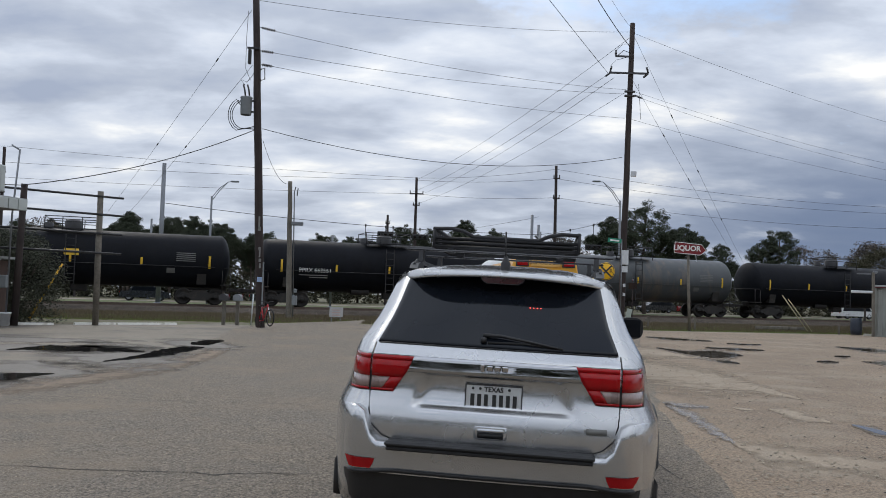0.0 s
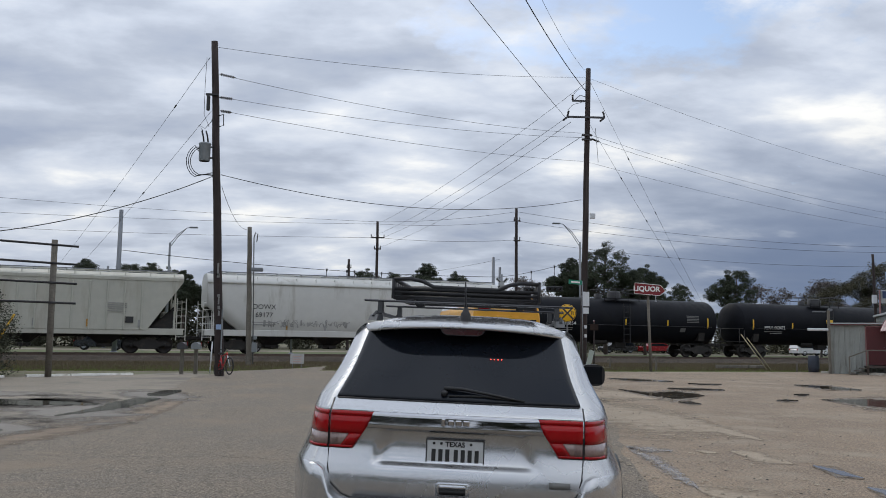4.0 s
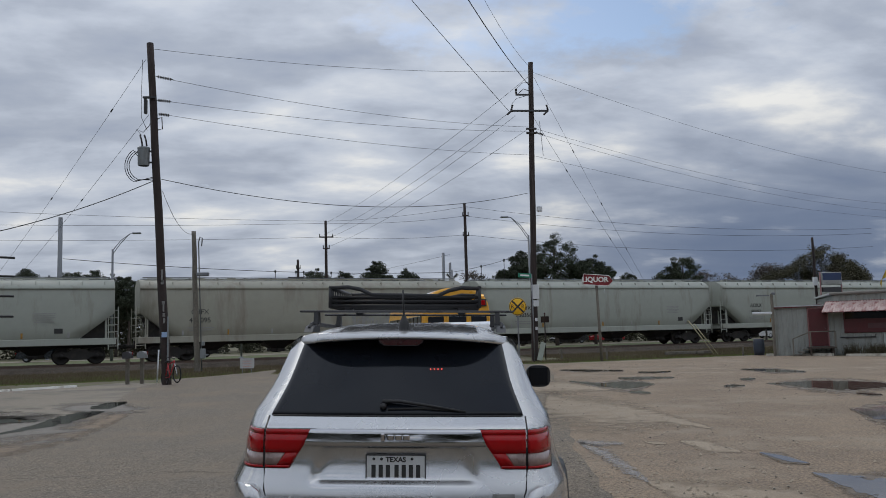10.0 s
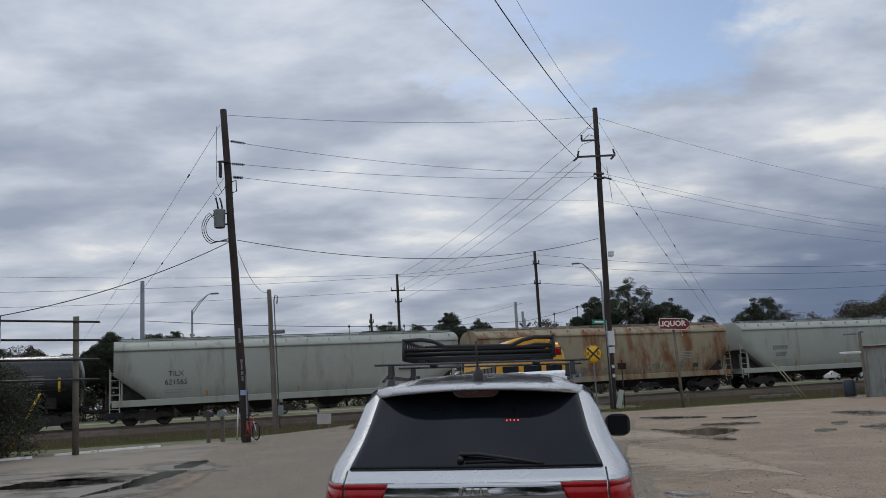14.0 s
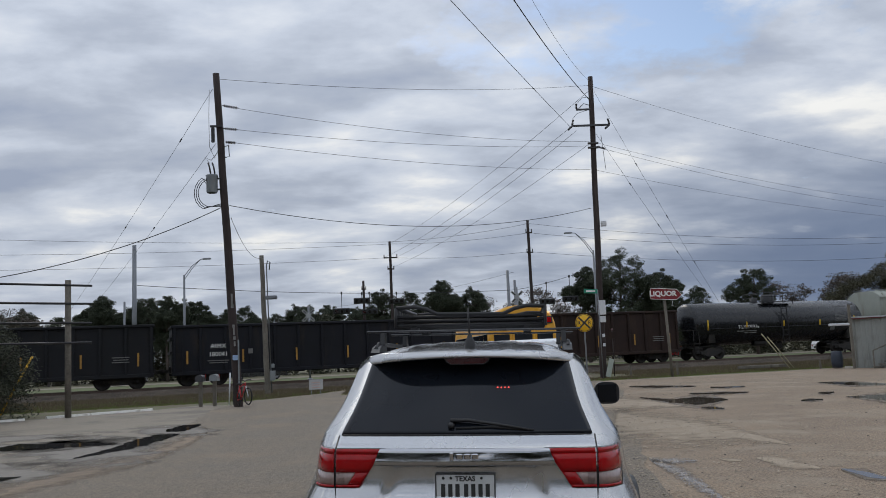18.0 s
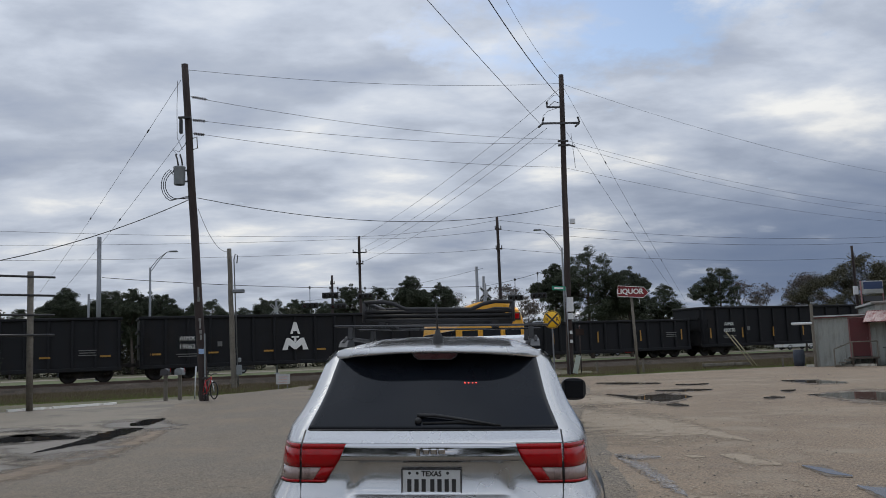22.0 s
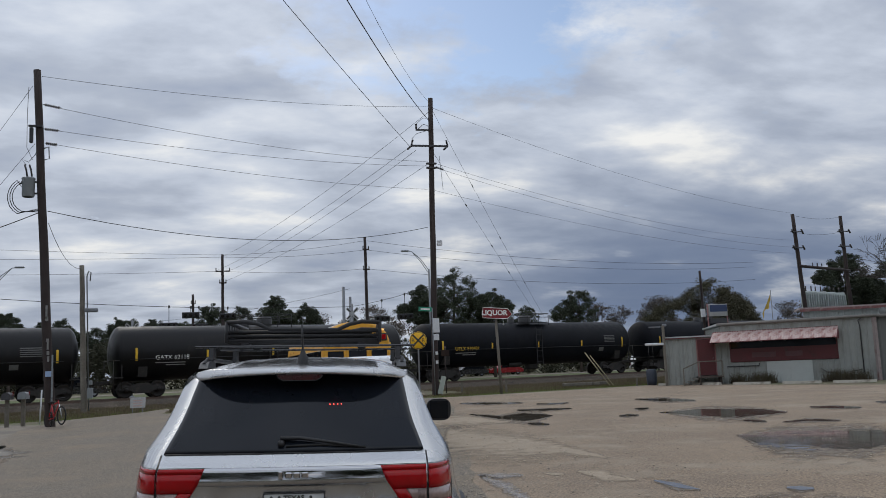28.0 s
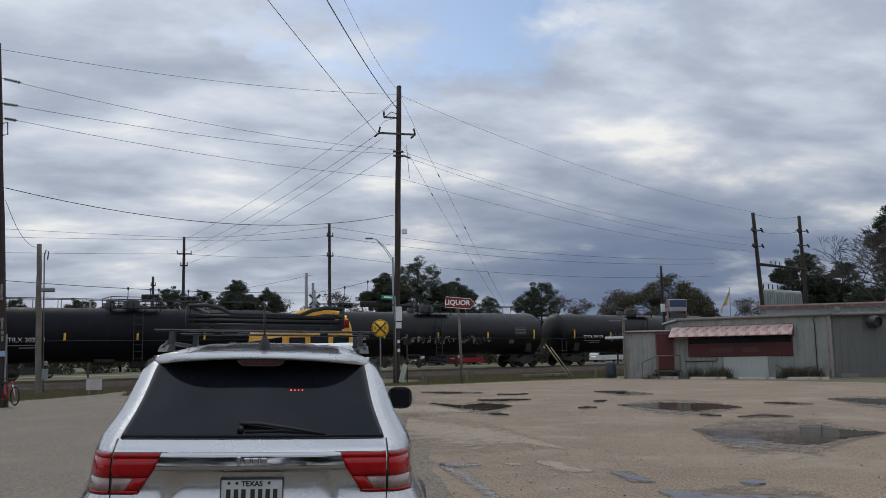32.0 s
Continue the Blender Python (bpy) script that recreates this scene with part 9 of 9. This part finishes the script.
def build_trees():
    kinds = [pine(21, 12.9, 9.4), pine(22, 11.2, 6.8), pine(23, 10.5, 6.0, 0.3), pine(24, 10.5, 5.4, -0.3), pine(25, 10.0, 6.5)]
    size = [12.9, 11.2, 10.5, 10.5, 10.0]
    spots = [(23.3, 100, 12.9, 0), (19.8, 103, 11.4, 3), (28.2, 101, 10.6, 2), (42.8, 110, 11.3, 1), (40.1, 125, 10.0, 4),
             (-38.2, 105, 10.5, 3), (-35.2, 108, 10.1, 2), (-30.4, 104, 10.1, 3), (-26.8, 106, 9.4, 3), (-41.6, 112, 9.2, 4), (-45.3, 110, 8.8, 1), (-50.2, 110, 9.8, 2), (-33.0, 118, 9.8, 4),
             (-5.4, 112, 10.5, 2), (-1.8, 118, 10.4, 4), (2.7, 112, 11.3, 3), (6.5, 115, 10.6, 2), (4.4, 122, 10.0, 4), (-26.1, 130, 10.2, 4), (-18.9, 130, 10.3, 2), (-14.3, 130, 9.9, 3), (-10.0, 134, 9.6, 4), (-22.4, 134, 9.4, 1),
             (14.5, 128, 9.2, 4), (33.5, 132, 9.0, 3), (37.5, 138, 9.2, 4), (-58, 118, 10.5, 1), (-66, 125, 11.0, 3),
             (-39.8, 108, 10.2, 4), (-33.4, 106, 10.4, 1), (-28.6, 107, 9.9, 2), (-24.4, 110, 8.6, 3), (-36.6, 112, 9.4, 2), (-12.4, 126, 9.4, 2), (-16.6, 128, 9.8, 4), (-7.6, 128, 9.6, 1)]
    for i, (x, y, h, k) in enumerate(spots):
        plant("pine_tree", "tall dark green pine with layered gappy crown", kinds[k], x, y, i * 2.4, h / size[k])
    bare = [broadleaf(31, 10.0, 8.0, True, "brown_twigs", 5, 0.16, 13), broadleaf(32, 10.0, 7.0, True, "brown_twigs", 5, 0.16, 12)]
    for i, (x, y, h, k) in enumerate(((11.2, 130, 11.2, 0), (17.0, 125, 11.4, 1), (55.4, 120, 11.6, 0), (59.5, 118, 11.2, 1), (51.5, 124, 10.8, 1), (66.4, 96, 8.8, 0), (21.5, 135, 9.8, 0), (71, 104, 9.0, 1), (63, 128, 9.5, 0))):
        plant("bare_tree", "leafless brown winter tree with fine twigs", bare[k], x, y, i * 1.9, h / 10)
    olive = broadleaf(33, 10.0, 8.5, True, "olive_leaf", 5, 0.12, 36)
    for i, (x, y, h) in enumerate(((48.0, 85, 10.3), (45.6, 89, 8.4), (51.5, 88, 9.6), (55, 95, 9.0), (61, 100, 9.4), (46.2, 84, 6.6), (49.6, 83.5, 7.0), (52.4, 85, 6.4), (44.0, 90, 6.2), (-47.5, 102, 7.6), (-44.2, 104, 7.0), (-52, 106, 7.2))):
        plant("oak_tree", "broad olive-brown oak with thin winter leaves", olive, x, y, i * 1.3 + 0.4, h / 10)
    # by the shop: a dark pine and a large bare tree
    for x, y, h, k in ((70.6, 92.0, 13.6, 2), (77.0, 93.0, 12.2, 4), (74.0, 79, 18.0, 1)):
        plant("pine_tree", "dark pine behind the shop roof", kinds[k], x, y, x, h / size[k])
    big = broadleaf(37, 12.5, 13.0, False, "", 7)
    for x, y, h in ((52.0, 58, 12.6), (48.5, 50.5, 10.0), (59.5, 63, 14.0)):
        plant("bare_tree", "large leafless tree beside the shop", big, x, y, x * 0.7, h / 12.5)
    for x, y, h in ((-28.2, 60, 6.4), (-31.5, 63, 6.0)):
        plant("bare_tree", "small leafless tree beside the railway", bare[0], x, y, x, h / 10)
    # the evergreen bush at the forecourt
    rnd = random.Random(5)
    spots = []
    for i in range(210):
        a, t = rnd.uniform(0, 6.283), rnd.random() ** 0.6
        z = rnd.uniform(0.1, 3.3)
        w = 2.2 * math.sqrt(max(0.05, 1 - ((z - 1.3) / 2.2) ** 2))
        spots.append((math.cos(a) * w * t, math.sin(a) * w * 0.7 * t, z + 0.25 * rnd.uniform(-1, 1), 0.62, 200))
    wood = Shape()
    for i in range(14):
        a = i * 0.449 * math.pi
        wood.tube([(0.1 * math.cos(a), 0.1 * math.sin(a), 0), (0.7 * math.cos(a), 0.6 * math.sin(a), 1.3), (1.5 * math.cos(a), 1.1 * math.sin(a), 2.6)], 0.045, 5, 0.012)
    B = thing("bush", Matrix.Translation((-17.0, 33.3, 0)), "large dense dark evergreen bush behind the shed", "bush")
    part("stems", wood, M_("bark"), B)
    part("foliage", tufts("foliage", spots, 0.055, "evergreen_leaf", rnd), None, B)
    B = thing("bush", Matrix.Translation((-20.8, 33.6, 0)), "large dense dark evergreen bush behind the shed", "bush")
    part("stems", wood, M_("bark"), B)
    part("foliage", tufts("foliage", spots, 0.055, "evergreen_leaf", rnd), None, B)
    # woods behind the viewer close the place
    for i in range(44):
        a = math.pi + (i - 21.5) * 0.078
        r = 38 + 7 * math.sin(i * 2.1)
        plant("pine_tree", "dark pine across the street", kinds[i % 5], -r * math.sin(a) * 1.6 * -1, r * math.cos(a), i * 1.1, 1.15)
    # undergrowth below the woods behind the viewer
    spots = []
    for i in range(420):
        a = rnd.uniform(-1.9, 1.9)
        spots.append((math.sin(a) * rnd.uniform(58, 72), -math.cos(a) * rnd.uniform(38, 46), rnd.uniform(0.3, 5.2), rnd.uniform(1.2, 2.2), 40))
    tagged(part("undergrowth", tufts("undergrowth", spots, 0.40, "evergreen_leaf", rnd, 0.2), None), "dense dark undergrowth below tall pines", "brush", kind="stuff")
    # brush and saplings between the far trees
    spots = []
    for i in range(520):
        x = rnd.uniform(-95, 95)
        y = 128 + 0.22 * x + rnd.uniform(-5, 9)
        if -26 < x < 12 and rnd.random() < 0.45:
            continue
        spots.append((x, y, rnd.uniform(0.3, 5.0 if x < -22 else 3.4) + 1.2 * noise.noise(Vector((x * 0.11, 0, 0))), rnd.uniform(0.9, 1.7), 110))
    tagged(part("brush", tufts("brush", spots, 0.30, "olive_leaf", rnd, 0.2), None), "tangled olive brush between far trees", "brush", kind="stuff")
    # a thicket fills the gaps below the crowns
    spots = []
    for i in range(560):
        x = rnd.uniform(-85, -12) if i % 4 else rnd.uniform(14, 62)
        y = 116 + 0.12 * x + rnd.uniform(-4, 5)
        top = 6.6 if x < 0 else 4.6
        spots.append((x, y, rnd.uniform(0.2, top + 1.6 * noise.noise(Vector((x * 0.13, 3, 0)))), rnd.uniform(0.9, 1.5), 150))
    tagged(part("thicket", tufts("thicket", spots, 0.24, "thicket_leaf", rnd, 0.2), None), "dull olive thicket below the far pines", "brush", kind="stuff")
    # far woods on the horizon
    spots = []
    for i in range(420):
        x = rnd.uniform(-330, 330)
        y = 230 + 0.12 * x + rnd.uniform(-18, 18)
        spots.append((x, y, rnd.uniform(1, 8.5), rnd.uniform(2.5, 4.2), 26))
    tagged(part("far_woods", tufts("far_woods", spots, 1.0, "evergreen_leaf", rnd), None), "distant line of dark woods", "woods", kind="stuff")


def blades(name, label, count, place, height, material, seed):
    rnd = random.Random(seed)
    v, f = [], []
    for _ in range(count):
        p = place(rnd)
        if p is None:
            continue
        x, y = p
        z = rise(x, y) - 0.02
        for _k in range(4):
            h, w, a = height * rnd.uniform(0.4, 1.1), rnd.uniform(0.008, 0.02), rnd.uniform(0, 6.283)
            ox, oy = x + rnd.uniform(-0.08, 0.08), y + rnd.uniform(-0.08, 0.08)
            lx, ly = rnd.uniform(-0.4, 0.4) * h, rnd.uniform(-0.4, 0.4) * h
            k = len(v)
            v += [(ox - w * math.cos(a), oy - w * math.sin(a), z), (ox + w * math.cos(a), oy + w * math.sin(a), z), (ox + lx, oy + ly, z + h)]
            f.append((k, k + 1, k + 2))
    me = bpy.data.meshes.new(name)
    me.from_pydata(v, [], f)
    me.materials.append(M_(material))
    tagged(part(name, me, None), label, "grass", kind="stuff")


def on_bank(lo, hi, a0, a1):
    def place(r):
        a, d = r.uniform(a0, a1), r.uniform(lo, hi)
        p = BANK_AT + BANK_U * a + BANK_N * d
        # the road and the lot stay clear
        if -4.5 < a - 0.0 < 9.5 and d > -13:
            return None
        if p.y < 34.8 + (p.x + 11.5) * 0.95 and p.x < -8.5:
            return None
        if -8.5 <= p.x < -4.0 and p.y < 39.5 + (p.x + 8.1) * 1.5:
            return None
        if 9.0 < p.x < 24.5 and p.y < 45.6 + (p.x - 9.6) * 0.16:
            return None
        return (p.x, p.y)
    return place


build_trees()
blades("dry_grass", "dry tan winter grass on the railway bank", 42000, on_bank(-15, -6.2, -45, 45), 0.16, "grass_blades", 1)
blades("green_grass", "short green grass along the lot edge", 32000, on_bank(-15.5, -11.6, -40, 45), 0.09, "grass_green", 2)
blades("far_grass", "green grass beyond the railway", 9000, lambda r: (lambda p: (p.x, p.y))(TRACK_AT + U * r.uniform(-50, 60) + NRM * r.uniform(4.6, 15)), 0.2, "grass_green", 3)
blades("wall_weeds", "dry weeds along the foot of the shop wall", 520, lambda r: (lambda t: (26.4 + 5.9 * t - 0.25 * r.random(), 45.75 - 5.5 * t - 0.3 * r.random()))(min(0.98, max(0.02, r.choice((0.10, 0.22, 0.30, 0.72, 0.80, 0.90)) + r.gauss(0, 0.025)))), 0.7, "weeds_dry", 4)


def motions():
    """The train rolls past from left to right at an even pace."""
    for car, mid in TRAIN:
        rows = []
        for t in (0.0, 8.0, 16.0, 24.0, 32.0):
            p = TRACK @ Vector((mid + SPEED * t - 0.0021 * t * t, 0, RAIL_Z))
            rows.append((t, pose(p.x, p.y, p.z, 0, 0, TRACK_TURN)))
        walk(car, rows)
        keys = car.animation_data
        for curve in keys.action.layers[0].strips[0].channelbag(keys.action_slot).fcurves:
            for k in curve.keyframe_points:
                k.interpolation = "LINEAR"
    # every wheelset rolls on its axle: one turn in about three metres of line
    first = {}
    for wheel, a in WHEELS:
        if a not in first:
            rows = []
            for i in range(961):
                t = i / FPS
                rows.append((t, Matrix.Translation((a, 0, 0.46)) @ Matrix.Rotation((SPEED * t - 0.0021 * t * t) / 0.457, 4, "Y")))
            walk(wheel, rows)
            first[a] = wheel.animation_data
        else:
            wheel.rotation_mode = "QUATERNION"
            keys = wheel.animation_data_create()
            keys.action = first[a].action
            keys.action_slot = first[a].action_slot


motions()
